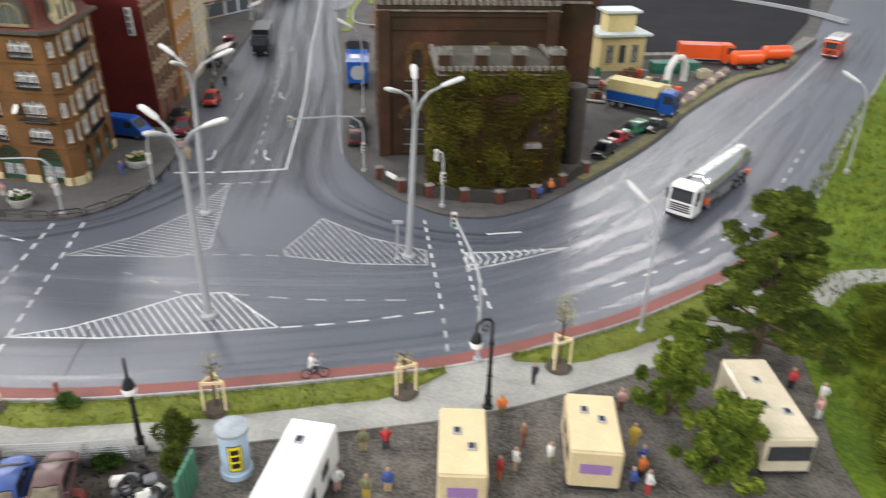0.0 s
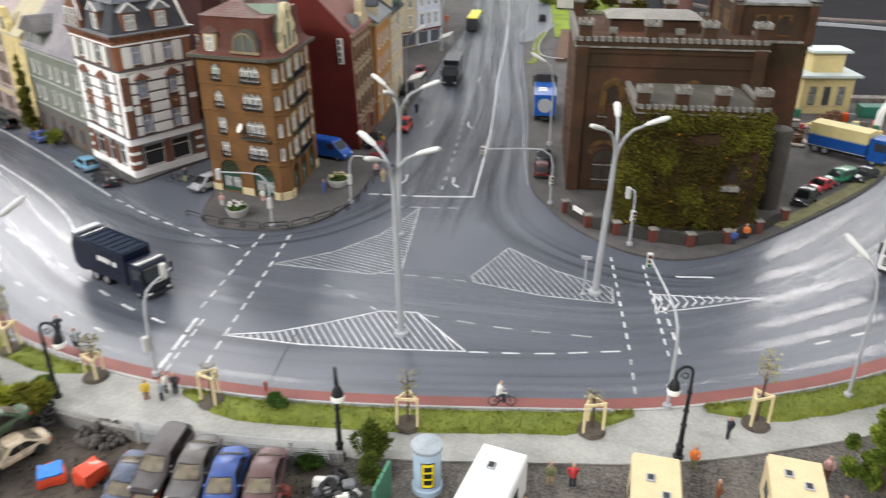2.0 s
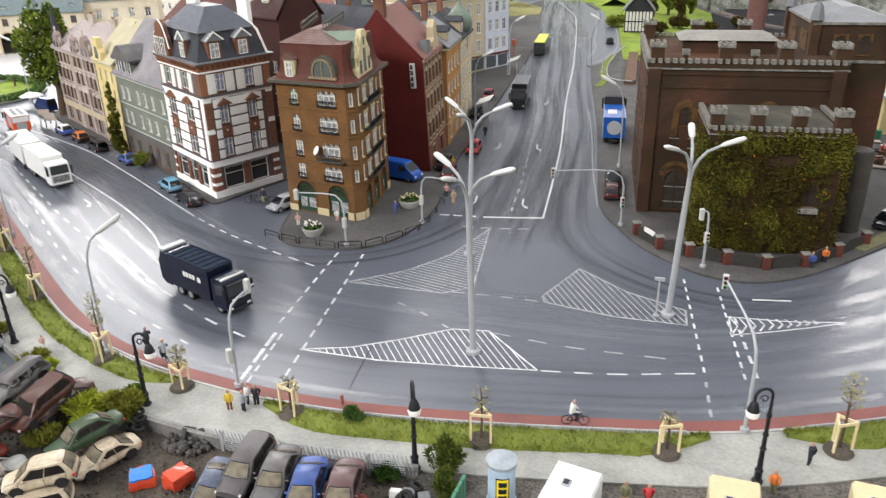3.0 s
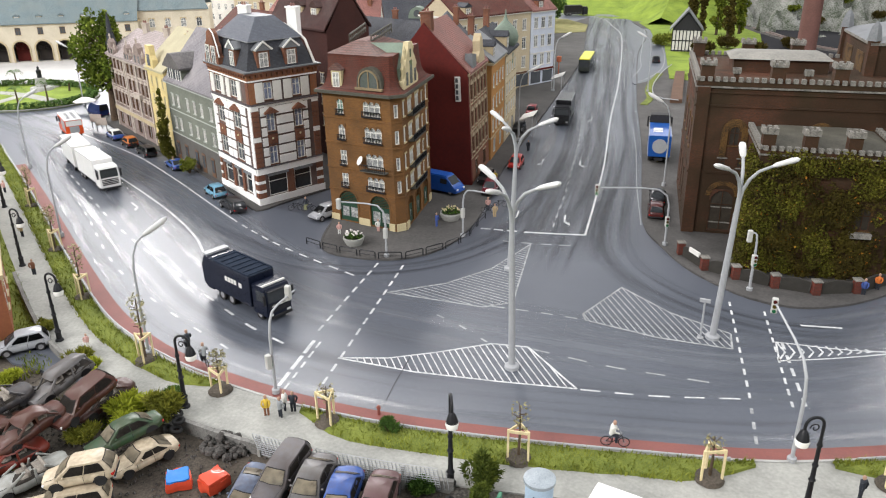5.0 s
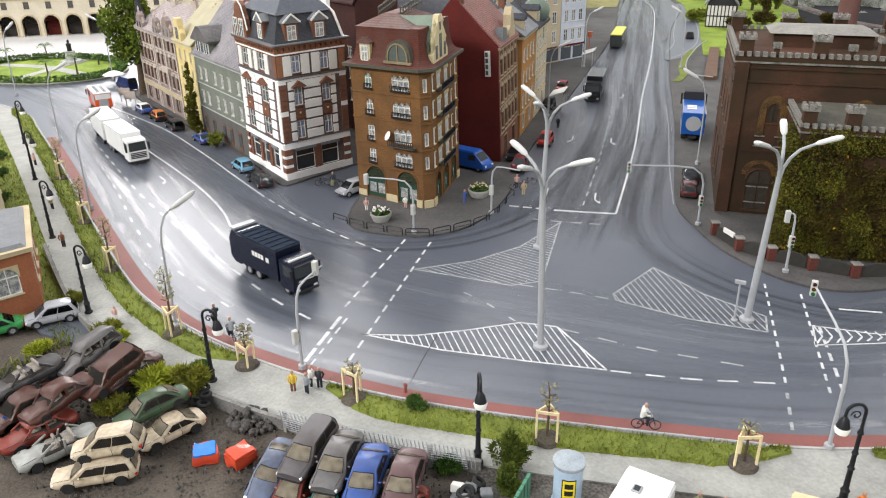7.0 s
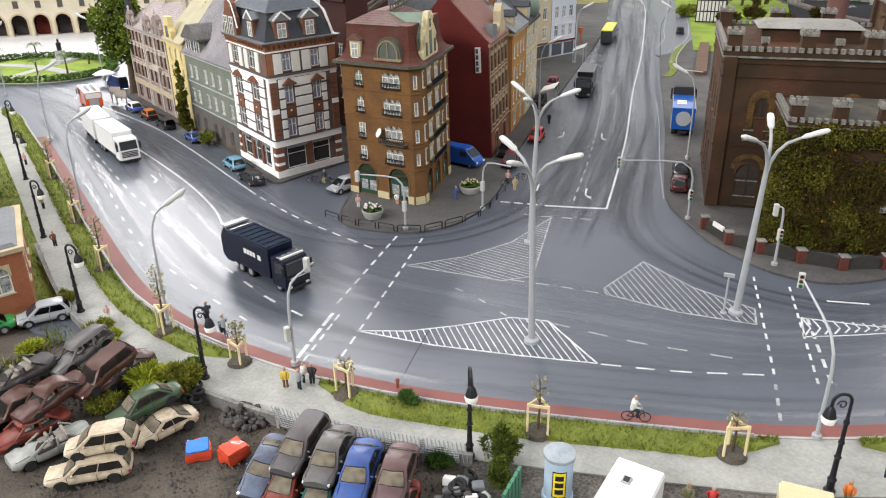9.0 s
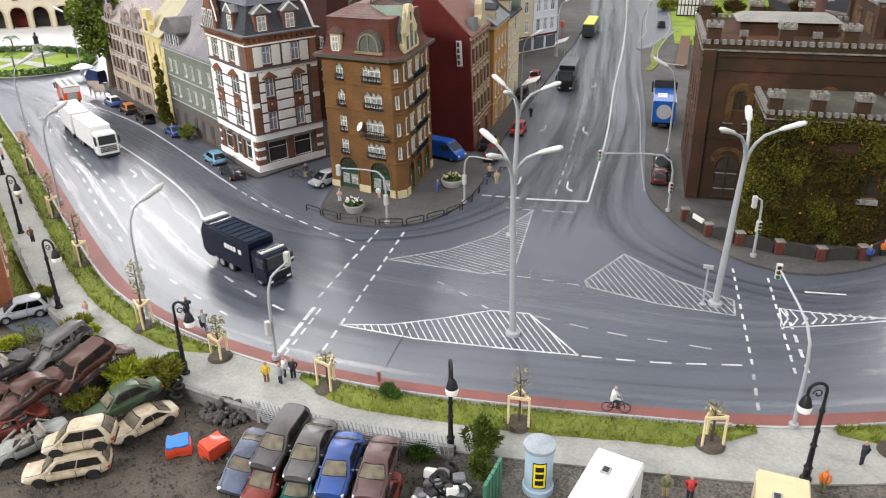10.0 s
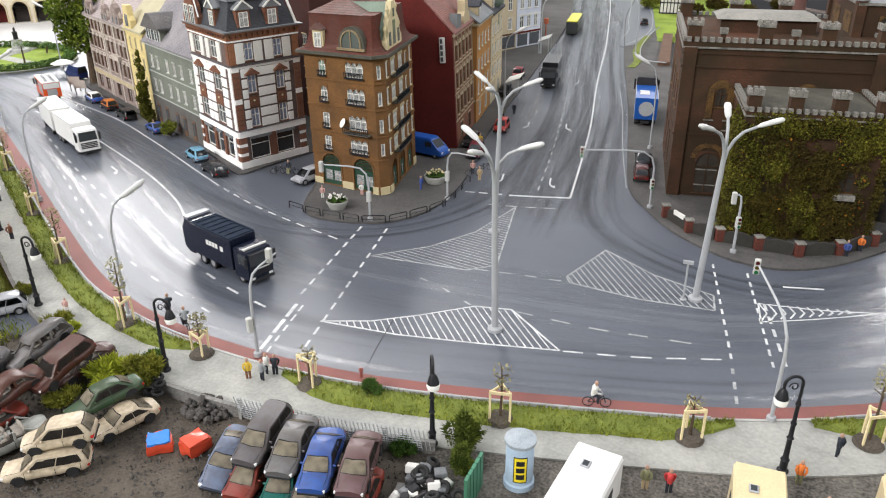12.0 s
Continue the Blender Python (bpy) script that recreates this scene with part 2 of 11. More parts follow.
FADED_YELLOW = material("faded_yellow_roof", (0.44, 0.4, 0.27), (0.33, 0.3, 0.21), 0.8, 2.0, 0.8)
PALE_STONE = material("pale_pink_stone", (0.52, 0.45, 0.39), (0.36, 0.31, 0.27), 0.85, 1.0, 0.9, 0.2)
PANE_DARK = glass("shop_pane", (0.045, 0.047, 0.05), 0.12)


# ---- mesh helpers; all in centimetres ----
def paint(name, col, rough=0.3, coat=0.3, dirty=0.25):
    return material(name, col, tuple(c * (1 - dirty) for c in col), rough, 1.2, 0.7, coat=coat)


def mesh_from(name, bm, mat):
    for v in bm.verts:
        v.co *= U
    bmesh.ops.recalc_face_normals(bm, faces=bm.faces)
    me = bpy.data.meshes.new(name)
    bm.to_mesh(me)
    bm.free()
    me.materials.append(mat)
    return me


def shade(me, angle=35):
    me.polygons.foreach_set("use_smooth", [True] * len(me.polygons))
    me.set_sharp_from_angle(angle=radians(angle))
    return me


def part(name, bm, mat, parent=None, label="", at=None, smooth=True):
    me = bm if isinstance(bm, bpy.types.Mesh) else mesh_from(name, bm, mat)
    if smooth and not isinstance(bm, bpy.types.Mesh):
        shade(me)
    ob = new(name, me)
    if parent is not None:
        ob.parent = parent
    if at is not None:
        ob.matrix_local = at
    if label:
        ob["label"] = label
    return ob


def P(x=0, y=0, z=0, rz=0, rx=0, ry=0):
    return pose(x * U, y * U, z * U, rx, ry, rz)


def thing(name, at, label, category, group="", kind=""):
    ob = new(name)
    ob.empty_display_size = 0.01
    ob.matrix_world = at
    return tagged(ob, label, category, group, kind)


def solid(name, bm, mat, label, category, at=None, group="", kind=""):
    ob = part(name, bm, mat)
    if at is not None:
        ob.matrix_world = at
    return tagged(ob, label, category, group, kind)


def box(bm, x0, y0, z0, x1, y1, z1, m=None, bevel=0.0):
    r = bmesh.ops.create_cube(bm, size=1)
    vs = r["verts"]
    for v in vs:
        v.co = Vector(((x0 + x1) / 2 + v.co.x * (x1 - x0), (y0 + y1) / 2 + v.co.y * (y1 - y0), (z0 + z1) / 2 + v.co.z * (z1 - z0)))
    if bevel:
        es = list({e for v in vs for e in v.link_edges})
        out = bmesh.ops.bevel(bm, geom=es, offset=bevel, segments=1, affect="EDGES")
        vs = list({v for f in out["faces"] for v in f.verts} | {v for v in vs if v.is_valid})
    if m is not None:
        bmesh.ops.transform(bm, matrix=m, verts=vs)
    return vs


def tube(bm, pts, radii, seg=8, caps=True):
    """A round bar through points, with a radius at each."""
    pts = [Vector(p) for p in pts]
    if not hasattr(radii, "__len__"):
        radii = [radii] * len(pts)
    rings = []
    side = None
    for i, p in enumerate(pts):
        d = (pts[min(i + 1, len(pts) - 1)] - pts[max(i - 1, 0)]).normalized()
        if side is None:
            side = d.cross(Vector((0, 0, 1)))
            if side.length < 0.1:
                side = d.cross(Vector((1, 0, 0)))
        side = (side - d * side.dot(d)).normalized()
        up = d.cross(side)
        rings.append([bm.verts.new(p + (side * math.cos(a) + up * math.sin(a)) * radii[i]) for a in [2 * math.pi * k / seg for k in range(seg)]])
    for a, b in zip(rings, rings[1:]):
        for k in range(seg):
            bm.faces.new((a[k], a[(k + 1) % seg], b[(k + 1) % seg], b[k]))
    if caps:
        bm.faces.new(list(reversed(rings[0])))
        bm.faces.new(rings[-1])
    return rings


def lathe(bm, prof, seg=16, cx=0.0, cy=0.0):
    """Turned form: (radius, z) pairs from the bottom to the top."""
    return tube(bm, [(cx, cy, z) for _, z in prof], [max(r, 0.004) for r, _ in prof], seg)


def prism(bm, pts, z0, z1, top=None):
    """An upright slab over a plan; top: another plan of as many points for its upper face."""
    a = [bm.verts.new((x, y, z0)) for x, y in pts]
    b = [bm.verts.new((x, y, z1)) for x, y in (top or pts)]
    n = len(a)
    for i in range(n):
        bm.faces.new((a[i], a[(i + 1) % n], b[(i + 1) % n], b[i]))
    bm.faces.new(list(reversed(a)))
    bm.faces.new(b)
    return a + b


def side_prism(bm, prof, y0, y1, m=None):
    """A slab with an outline in x and z, from y0 to y1."""
    a = [bm.verts.new((x, y0, z)) for x, z in prof]
    b = [bm.verts.new((x, y1, z)) for x, z in prof]
    n = len(a)
    for i in range(n):
        bm.faces.new((a[i], b[i], b[(i + 1) % n], a[(i + 1) % n]))
    bm.faces.new(a)
    bm.faces.new(list(reversed(b)))
    if m is not None:
        bmesh.ops.transform(bm, matrix=m, verts=a + b)
    return a + b


def spline(pts, step=1.5, closed=False):
    """A smooth line through plan points."""
    pts = [Vector((*p, 0)) if len(p) == 2 else Vector(p) for p in pts]
    out, n = [], len(pts)
    for i in range(n if closed else n - 1):
        p0, p1, p2, p3 = (pts[(i + k) % n] if closed else pts[min(max(i + k, 0), n - 1)] for k in (-1, 0, 1, 2))
        m = max(2, int((p2 - p1).length / step))
        for k in range(m):
            t = k / m
            out.append(0.5 * (2 * p1 + (p2 - p0) * t + (2 * p0 - 5 * p1 + 4 * p2 - p3) * t * t + (3 * p1 - p0 - 3 * p2 + p3) * t ** 3))
    if not closed:
        out.append(pts[-1])
    return out


def offset(line, d):
    """The line shifted by d to its right."""
    out = []
    for i, p in enumerate(line):
        t = (line[min(i + 1, len(line) - 1)] - line[max(i - 1, 0)]).normalized()
        out.append(p + Vector((t.y, -t.x, 0)) * d)
    return out


def strip(bm, line, d0, d1, z0, z1, taper=0.0):
    """A band along a line, between two offsets to its right, with thickness."""
    la, lb = offset(line, d0), offset(line, d1)
    rows = []
    for a, b in zip(la, lb):
        w = (b - a) * taper
        rows.append([bm.verts.new((a.x, a.y, z0)), bm.verts.new((a.x + w.x, a.y + w.y, z1)), bm.verts.new((b.x - w.x, b.y - w.y, z1)), bm.verts.new((b.x, b.y, z0))])
    for r, s in zip(rows, rows[1:]):
        for k in range(4):
            bm.faces.new((r[k], r[(k + 1) % 4], s[(k + 1) % 4], s[k]))
    bm.faces.new(list(reversed(rows[0])))
    bm.faces.new(rows[-1])


def quad_flat(bm, a, b, width, z=0.02, h=0.02):
    """A painted bar on the ground from a to b."""
    a, b = Vector((*a[:2], 0)), Vector((*b[:2], 0))
    t = (b - a).normalized()
    n = Vector((-t.y, t.x, 0)) * width / 2
    prism(bm, [((a - n).x, (a - n).y), ((b - n).x, (b - n).y), ((b + n).x, (b + n).y), ((a + n).x, (a + n).y)], 0.004, z)


def lattice(bm, xs, zs, open_cells, y0, y1):
    """One joined plate in x and z with openings: cells (i, j) that are left out."""
    nx, nz = len(xs) - 1, len(zs) - 1
    full = lambda i, j: 0 <= i < nx and 0 <= j < nz and (i, j) not in open_cells
    vs = {}

    def v(i, j, k):
        if (i, j, k) not in vs:
            vs[i, j, k] = bm.verts.new((xs[i], (y0, y1)[k], zs[j]))
        return vs[i, j, k]

    for i in range(nx):
        for j in range(nz):
            if not full(i, j):
                continue
            bm.faces.new((v(i, j, 0), v(i + 1, j, 0), v(i + 1, j + 1, 0), v(i, j + 1, 0)))
            bm.faces.new((v(i, j, 1), v(i, j + 1, 1), v(i + 1, j + 1, 1), v(i + 1, j, 1)))
            for di, dj, a, b in ((-1, 0, (i, j), (i, j + 1)), (1, 0, (i + 1, j + 1), (i + 1, j)), (0, -1, (i + 1, j), (i, j)), (0, 1, (i, j + 1), (i + 1, j + 1))):
                if not full(i + di, j + dj):
                    bm.faces.new((v(*a, 0), v(*b, 0), v(*b, 1), v(*a, 1)))


def heights(bm, xs, ys, top, z0):
    """Stepped solid over a grid: one joined skin, top(i, j) gives each cell's height."""
    nx, ny = len(xs) - 1, len(ys) - 1
    for i in range(nx):
        for j in range(ny):
            q = [(xs[i], ys[j]), (xs[i + 1], ys[j]), (xs[i + 1], ys[j + 1]), (xs[i], ys[j + 1])]
            bm.faces.new([bm.verts.new((x, y, top(i, j))) for x, y in q])
            for (di, dj), (a, b) in zip(((0, -1), (1, 0), (0, 1), (-1, 0)), ((0, 1), (1, 2), (2, 3), (3, 0))):
                o = top(i + di, j + dj) if 0 <= i + di < nx and 0 <= j + dj < ny else z0
                if o < top(i, j):
                    bm.faces.new([bm.verts.new(c) for c in ((*q[a], o), (*q[b], o), (*q[b], top(i, j)), (*q[a], top(i, j)))])
    bmesh.ops.remove_doubles(bm, verts=bm.verts, dist=0.001)


# ---- ground, roads, pavements ----
bm = bmesh.new()
bmesh.ops.create_grid(bm, x_segments=60, y_segments=60, size=420)
for v in bm.verts:
    v.co.y += 180
    v.co.x -= 30
    far = max(0.0, (v.co.y - 330) / 80) + max(0.0, (abs(v.co.x + 30) - 270) / 80)
    v.co.z = -0.6 + min(far, 1.5) * 14 * (0.7 + 0.6 * noise.noise(v.co * 0.01))
solid("ground", bm, MEADOW, "green flocked model landscape ground rising to hills", "ground", kind="structure")

bm = bmesh.new()
prism(bm, [(-175, 60), (-120, 60), (-60, 36), (0, 36), (30, 50), (130, 150), (130, 260), (60, 260), (-10, 262), (-38.5, 264), (-42.4, 284), (-50, 306), (-59, 325), (-70, 340), (-95, 352), (-150, 356), (-150, 330), (-100, 330), (-84, 318), (-80, 262), (-170, 262), (-260, 200), (-260, 120)], -0.5, 0.0)
solid("road", bm, ASPHALT, "grey satin asphalt road junction with polished tyre tracks", "road", kind="structure")

KERB_LINE = spline([(-150, 95), (-134.8, 91.5), (-126, 88.5), (-118, 83.5), (-106, 76), (-89.4, 65.3), (-73.1, 54.6), (-59.5, 46.1), (-51.8, 42.6), (-45, 40.7), (-39, 39.9), (-32.7, 39.6), (-25.8, 40.0), (-18, 41.3), (-9, 43.3), (-0.5, 45.5), (6, 48.2), (13.7, 52.3), (20, 56.8), (27.1, 62.6), (33, 69.5), (41.8, 82.6), (56.6, 107.6), (78, 143), (100, 180)])


def along(line, x0, x1):
    return [p for p in line if x0 <= p.x <= x1]


bm = bmesh.new()
strip(bm, along(KERB_LINE, -112, 40), -1.45, -0.02, -0.2, 0.03)
solid("cycle_lane", bm, RED_LANE, "red surfaced cycle lane beside the kerb", "road", kind="structure")
bm = bmesh.new()
strip(bm, along(KERB_LINE, -150, 100), 0.0, 0.22, -0.3, 0.22)
solid("kerb", bm, KERB, "pale stone kerb edging along the road", "trim", kind="structure")
bm = bmesh.new()
strip(bm, along(KERB_LINE, -150, 26), 0.22, 5.6, -0.4, 0.16)
solid("pavement", bm, CONCRETE, "pale concrete footpath above the yard", "pavement", kind="structure")

# far corner with the brick works
CASTLE_KERB = spline([(-53, 310), (-44, 284), (-40.5, 264), (-37, 225), (-27.5, 165), (-23.5, 143), (-19.9, 122.9), (-16.8, 103), (-14.3, 88.5), (-11.2, 82.0), (-8.1, 77.2), (-4.7, 74.0), (-1.5, 71.9), (2.4, 71.4), (6.5, 73.3), (10.9, 77.6), (18.8, 87.5), (26.1, 97.8), (33.2, 110.2), (47, 129.7), (61.2, 144), (83, 186), (100, 220)], 1.5)
bm = bmesh.new()
prism(bm, [(p.x, p.y) for p in CASTLE_KERB] + [(60, 330)], -0.4, 0.18)
solid("pavement_works", bm, PAVE_DARK, "dark grey paved works yard and footway", "pavement", kind="structure")
bm = bmesh.new()
strip(bm, CASTLE_KERB, -0.01, 0.2, -0.3, 0.23)
solid("kerb_works", bm, PAVE_DARK, "worn grey kerb round the brick works", "trim", kind="structure")

# tan corner block
TAN_KERB = spline([(-92, 172), (-104, 150), (-114, 130), (-122, 118), (-124, 112), (-119, 106.5), (-104, 98.5), (-84, 88.2), (-70, 80.2), (-64, 76.0), (-62.2, 75.8), (-61.4, 78.2), (-60.2, 82), (-58.5, 86.6), (-56.8, 90.5), (-55.2, 90.5), (-53.6, 86.5), (-53.0, 80), (-51.4, 75.6), (-50.0, 71.2), (-48.6, 68.3), (-46.6, 66.7), (-43.7, 66.4), (-39.3, 67.3), (-35.9, 70.3), (-34.2, 75.8), (-34.4, 83.5), (-36.2, 95), (-38.3, 106.5), (-44.6, 163.5), (-50.7, 211.6), (-62, 270), (-72, 320)], 1.5)
bm = bmesh.new()
prism(bm, [(p.x, p.y) for p in reversed(TAN_KERB)] , -0.4, 0.18)
solid("pavement_town", bm, PAVE_DARK, "dark grey paved footway of the town block", "pavement", kind="structure")
bm = bmesh.new()
strip(bm, TAN_KERB, -0.2, 0.01, -0.3, 0.23)
solid("kerb_town", bm, PAVE_DARK, "worn grey kerb round the town block", "trim", kind="structure")

# yard with the wrecks, lower than the footpath's edge
bm = bmesh.new()
bmesh.ops.create_grid(bm, x_segments=90, y_segments=44, size=1)
for v in bm.verts:
    v.co.x, v.co.y = -105 + (v.co.x + 1) * 68, 2 + (v.co.y + 1) * 24
    v.co.z = -0.25 + 0.35 * noise.noise(v.co * 0.25) + 0.12 * noise.noise(v.co * 1.3)
bmesh.ops.delete(bm, geom=[f for f in bm.faces if f.calc_center_median().y > 36.5 + max(0, -(f.calc_center_median().x + 50)) * 0.62 + max(0, f.calc_center_median().x + 10) * 0.3], context="FACES")
solid("yard", bm, SOIL, "brown oily soil yard strewn with grit", "ground", kind="structure")


# ---- painted markings ----
def marking(name, label, draw, mat=PAINT):
    bm = bmesh.new()
    draw(bm)
    return solid(name, bm, mat, label, "road marking", kind="structure")


def outline(bm, pts, width):
    for a, b in zip(pts, pts[1:] + pts[:1]):
        quad_flat(bm, a, b, width)


def inside(x, y, poly):
    hit = False
    for (x0, y0), (x1, y1) in zip(poly, poly[1:] + poly[:1]):
        if (y0 > y) != (y1 > y) and x < (x1 - x0) * (y - y0) / (y1 - y0) + x0:
            hit = not hit
    return hit


def hatch(bm, poly, angle, gap, width):
    """Bars at an angle, clipped to the outline."""
    d, n = Vector((math.cos(angle), math.sin(angle))), Vector((-math.sin(angle), math.cos(angle)))
    ks = [n.x * x + n.y * y for x, y in poly]
    k = math.floor(min(ks) / gap) * gap
    while k < max(ks):
        run = [s * 0.08 for s in range(-3000, 3000) if inside(n.x * k + d.x * s * 0.08, n.y * k + d.y * s * 0.08, poly)]
        if run and run[-1] - run[0] > 0.4:
            quad_flat(bm, n * k + d * run[0], n * k + d * run[-1], width, 0.016)
        k += gap


def dashes(bm, line, on, off, width, start=0.0):
    run, a, s = 0.0, None, -start
    for p, q in zip(line, line[1:]):
        n = max(1, int((q - p).length / 0.15))
        for i in range(n):
            c = p.lerp(q, i / n)
            s += (q - p).length / n
            painted = s > 0 and (s % (on + off)) < on
            if painted and a is None:
                a = c
            if not painted and a is not None:
                quad_flat(bm, a, c, width)
                a = None


ISLAND_1 = [(-34.1, 47.0), (-30, 48.6), (-26.5, 51.0), (-22.5, 54.2), (-19.3, 54.8), (-13.8, 49.9), (-20, 48.6), (-27, 47.4)]
ISLAND_2 = [(-16.2, 62.7), (-13.8, 69.9), (-8.5, 66.0), (-2.9, 63.8), (-2.6, 61.0), (-9, 60.7), (-15.7, 61.6)]
ISLAND_3 = [(-35.8, 60.1), (-31, 64.3), (-27.8, 69.5), (-25.8, 77.7), (-23.2, 62.6), (-25.6, 60.6)]
ISLAND_4 = [(0.9, 63.7), (3.0, 63.95), (5.2, 64.2), (7.2, 64.6), (10.8, 65.6), (8.0, 63.9), (5.3, 62.4), (3.3, 61.4), (1.2, 60.4)]


def chevrons(bm):
    """Arrow-shaped bars that point along the lane, shrinking towards its tip."""
    for k in range(10):
        f = k / 10.5
        x, half = 1.3 + 8.0 * f, 1.42 * (1 - f) ** 0.85 + 0.06
        y = 62.1 + 3.2 * f
        quad_flat(bm, (x - 0.2 * half, y + half), (x + 0.35, y), 0.15, 0.018)
        quad_flat(bm, (x + 0.35, y), (x - 0.05 * half, y - half), 0.15, 0.018)


for poly, ang, gap in ((ISLAND_1, 2.25, 0.57), (ISLAND_2, 2.15, 0.58), (ISLAND_3, 2.95, 0.55)):
    marking("traffic_island_marking", "white outlined triangle with hatched bars on asphalt", lambda bm: outline(bm, poly, 0.17), PAINT if poly is ISLAND_1 else PALE_PAINT)
    marking("hatch_marking", "white diagonal hatch bars inside a traffic island", lambda bm: hatch(bm, poly, ang, gap, 0.115), PAINT if poly is ISLAND_1 else PALE_PAINT)
marking("chevron_marking", "white chevron bars narrowing along the lane", lambda bm: (outline(bm, ISLAND_4, 0.14), chevrons(bm)), PAINT)


def path_line(*pts):
    return spline(pts, 1.0)


for line, on, off, w, mat in (
    (path_line((-13.5, 49.9), (-8, 51.1), (-3.4, 52.6), (-1, 53.4)), 1.6, 1.1, 0.17, PAINT),
    (path_line((-18.8, 54.6), (-12, 54.2), (-6.4, 54.6), (-1.2, 54.9)), 1.6, 1.7, 0.17, PALE_PAINT),
    (path_line((-23.0, 54.3), (-27, 56.6), (-31.5, 58.2)), 0.9, 2.2, 0.2, PALE_PAINT),
    (path_line((-16.5, 61.6), (-20, 61.5), (-25.5, 61)), 1.2, 1.2, 0.16, PALE_PAINT),
    (path_line((-39.9, 47.4), (-43.7, 48.6), (-47, 50.0), (-56, 54.4), (-66, 59.3), (-77, 65.2), (-90, 73.2), (-104, 82)), 1.7, 2.4, 0.24, PAINT),
    (path_line((-44, 44.8), (-56, 49.5), (-68, 55.7), (-83, 66.4), (-98, 76.5)), 1.3, 3.2, 0.2, PAINT),
    (path_line((-41, 62.5), (-48, 64.8), (-55, 67.5), (-62.8, 71.4)), 1.4, 1.2, 0.2, PAINT),
    (path_line((-24.8, 84), (-27.6, 104), (-33.2, 136), (-40, 166)), 1.5, 2.0, 0.2, PALE_PAINT),
    (path_line((-33, 80.4), (-27.3, 81.2)), 1.2, 0.5, 0.35, PAINT),
    (path_line((-29, 77.5), (-26.3, 77.8), (-19.6, 79.3)), 1.3, 0.9, 0.22, PALE_PAINT),
    (path_line((14, 58.5), (24, 66), (34, 78), (46, 98)), 1.6, 2.4, 0.2, PAINT),
):
    marking("lane_marking", "white dashed lane line on asphalt", lambda bm: dashes(bm, line, on, off, w), mat)
for line, w, mat in (
    (path_line((-27.6, 81.1), (-24, 81.9), (-20.5, 82.8)), 0.4, PAINT),
    (path_line((-20.5, 82.8), (-22.2, 97), (-24.6, 115), (-29.3, 144), (-36, 190), (-48.8, 264), (-57, 292), (-68, 320), (-90, 337), (-140, 343)), 0.24, PAINT),
    (path_line((-51, 54.8), (-55, 57.8), (-59.4, 61.0), (-64.5, 65.4), (-73, 71), (-85.8, 78), (-100, 85), (-114, 90)), 0.26, PAINT),
    (path_line((-62.8, 71.4), (-70.7, 76), (-84, 83.8), (-98.3, 91.4), (-117.6, 99)), 0.22, PAINT),
    (path_line((-14.8, 88.6), (-17.8, 104), (-21, 122.9), (-24, 138)), 0.13, PALE_PAINT),
    (path_line((3, 67.8), (6.5, 68.6)), 0.26, PAINT),
    (path_line((16, 71), (30, 89), (44, 110), (62, 138), (86, 176)), 0.5, PALE_PAINT),
):
    marking("line_marking", "solid white road line on asphalt", lambda bm: [quad_flat(bm, a, b, w) for a, b in zip(line, line[1:])], mat)
for a, b, on, off, w in (((-38.2, 50.6), (-40.1, 66.8), 1.2, 0.9, 0.23), ((-33.2, 43.0), (-37.2, 67.0), 1.1, 1.0, 0.22), ((-36.4, 41.4), (-37.8, 50.2), 2.2, 0.5, 0.34), ((-35.7, 41.2), (-36.95, 49.0), 1.0, 0.7, 0.2), ((-0.9, 53.6), (-3.6, 71.8), 0.9, 0.9, 0.2), ((2.2, 53.5), (-0.4, 71.0), 0.9, 0.8, 0.2), ((3.1, 54), (1.0, 66), 1.2, 1.0, 0.26)):
    marking("crossing_marking", "broken white lines of a pedestrian crossing", lambda bm: dashes(bm, [Vector((*a, 0)), Vector((*b, 0))], on, off, w))
marking("road_seam", "thin dark tar seam across the asphalt", lambda bm: [quad_flat(bm, a, b, 0.1) for a, b in (((-28.3, 49.4), (-27.75, 45.2)), ((-27.75, 45.2), (-27.2, 42.0)))], TAR)
marking("crossing_marking", "faded broken white line near the red cycle lane", lambda bm: dashes(bm, [Vector((-0.75, 52.2, 0)), Vector((-0.2, 47.2, 0))], 0.9, 1.0, 0.24), PALE_PAINT)


def arrow_marking(x, y, rz, turn=0):
    bm = bmesh.new()
    quad_flat(bm, (0, -1.6), (0, 0.9), 0.22)
    if turn:
        quad_flat(bm, (0, 0.8), (0.42 * turn, 1.4), 0.22)
        prism(bm, [(0.62 * turn, 1.15), (0.75 * turn, 2.1), (0.12 * turn, 1.5)][::turn], 0.004, 0.02)
    else:
        prism(bm, [(-0.27, 0.45), (0.27, 0.45), (0, 1.35)], 0.004, 0.02)
    solid("arrow_marking", bm, PAINT, "white turn arrow painted on asphalt", "road marking", P(x, y, 0, rz), kind="structure")


for x, y, rz, k in ((-33.7, 111.2, 191, 1), (-27.9, 112.2, 191, -1), (-30.2, 86.6, 191, 1), (-24.1, 87.2, 191, -1), (-32.6, 142.4, 191, 1), (-79.6, 71.6, -118, 1), (-92, 78.5, -118, 1)):
    arrow_marking(x, y, rz, k)


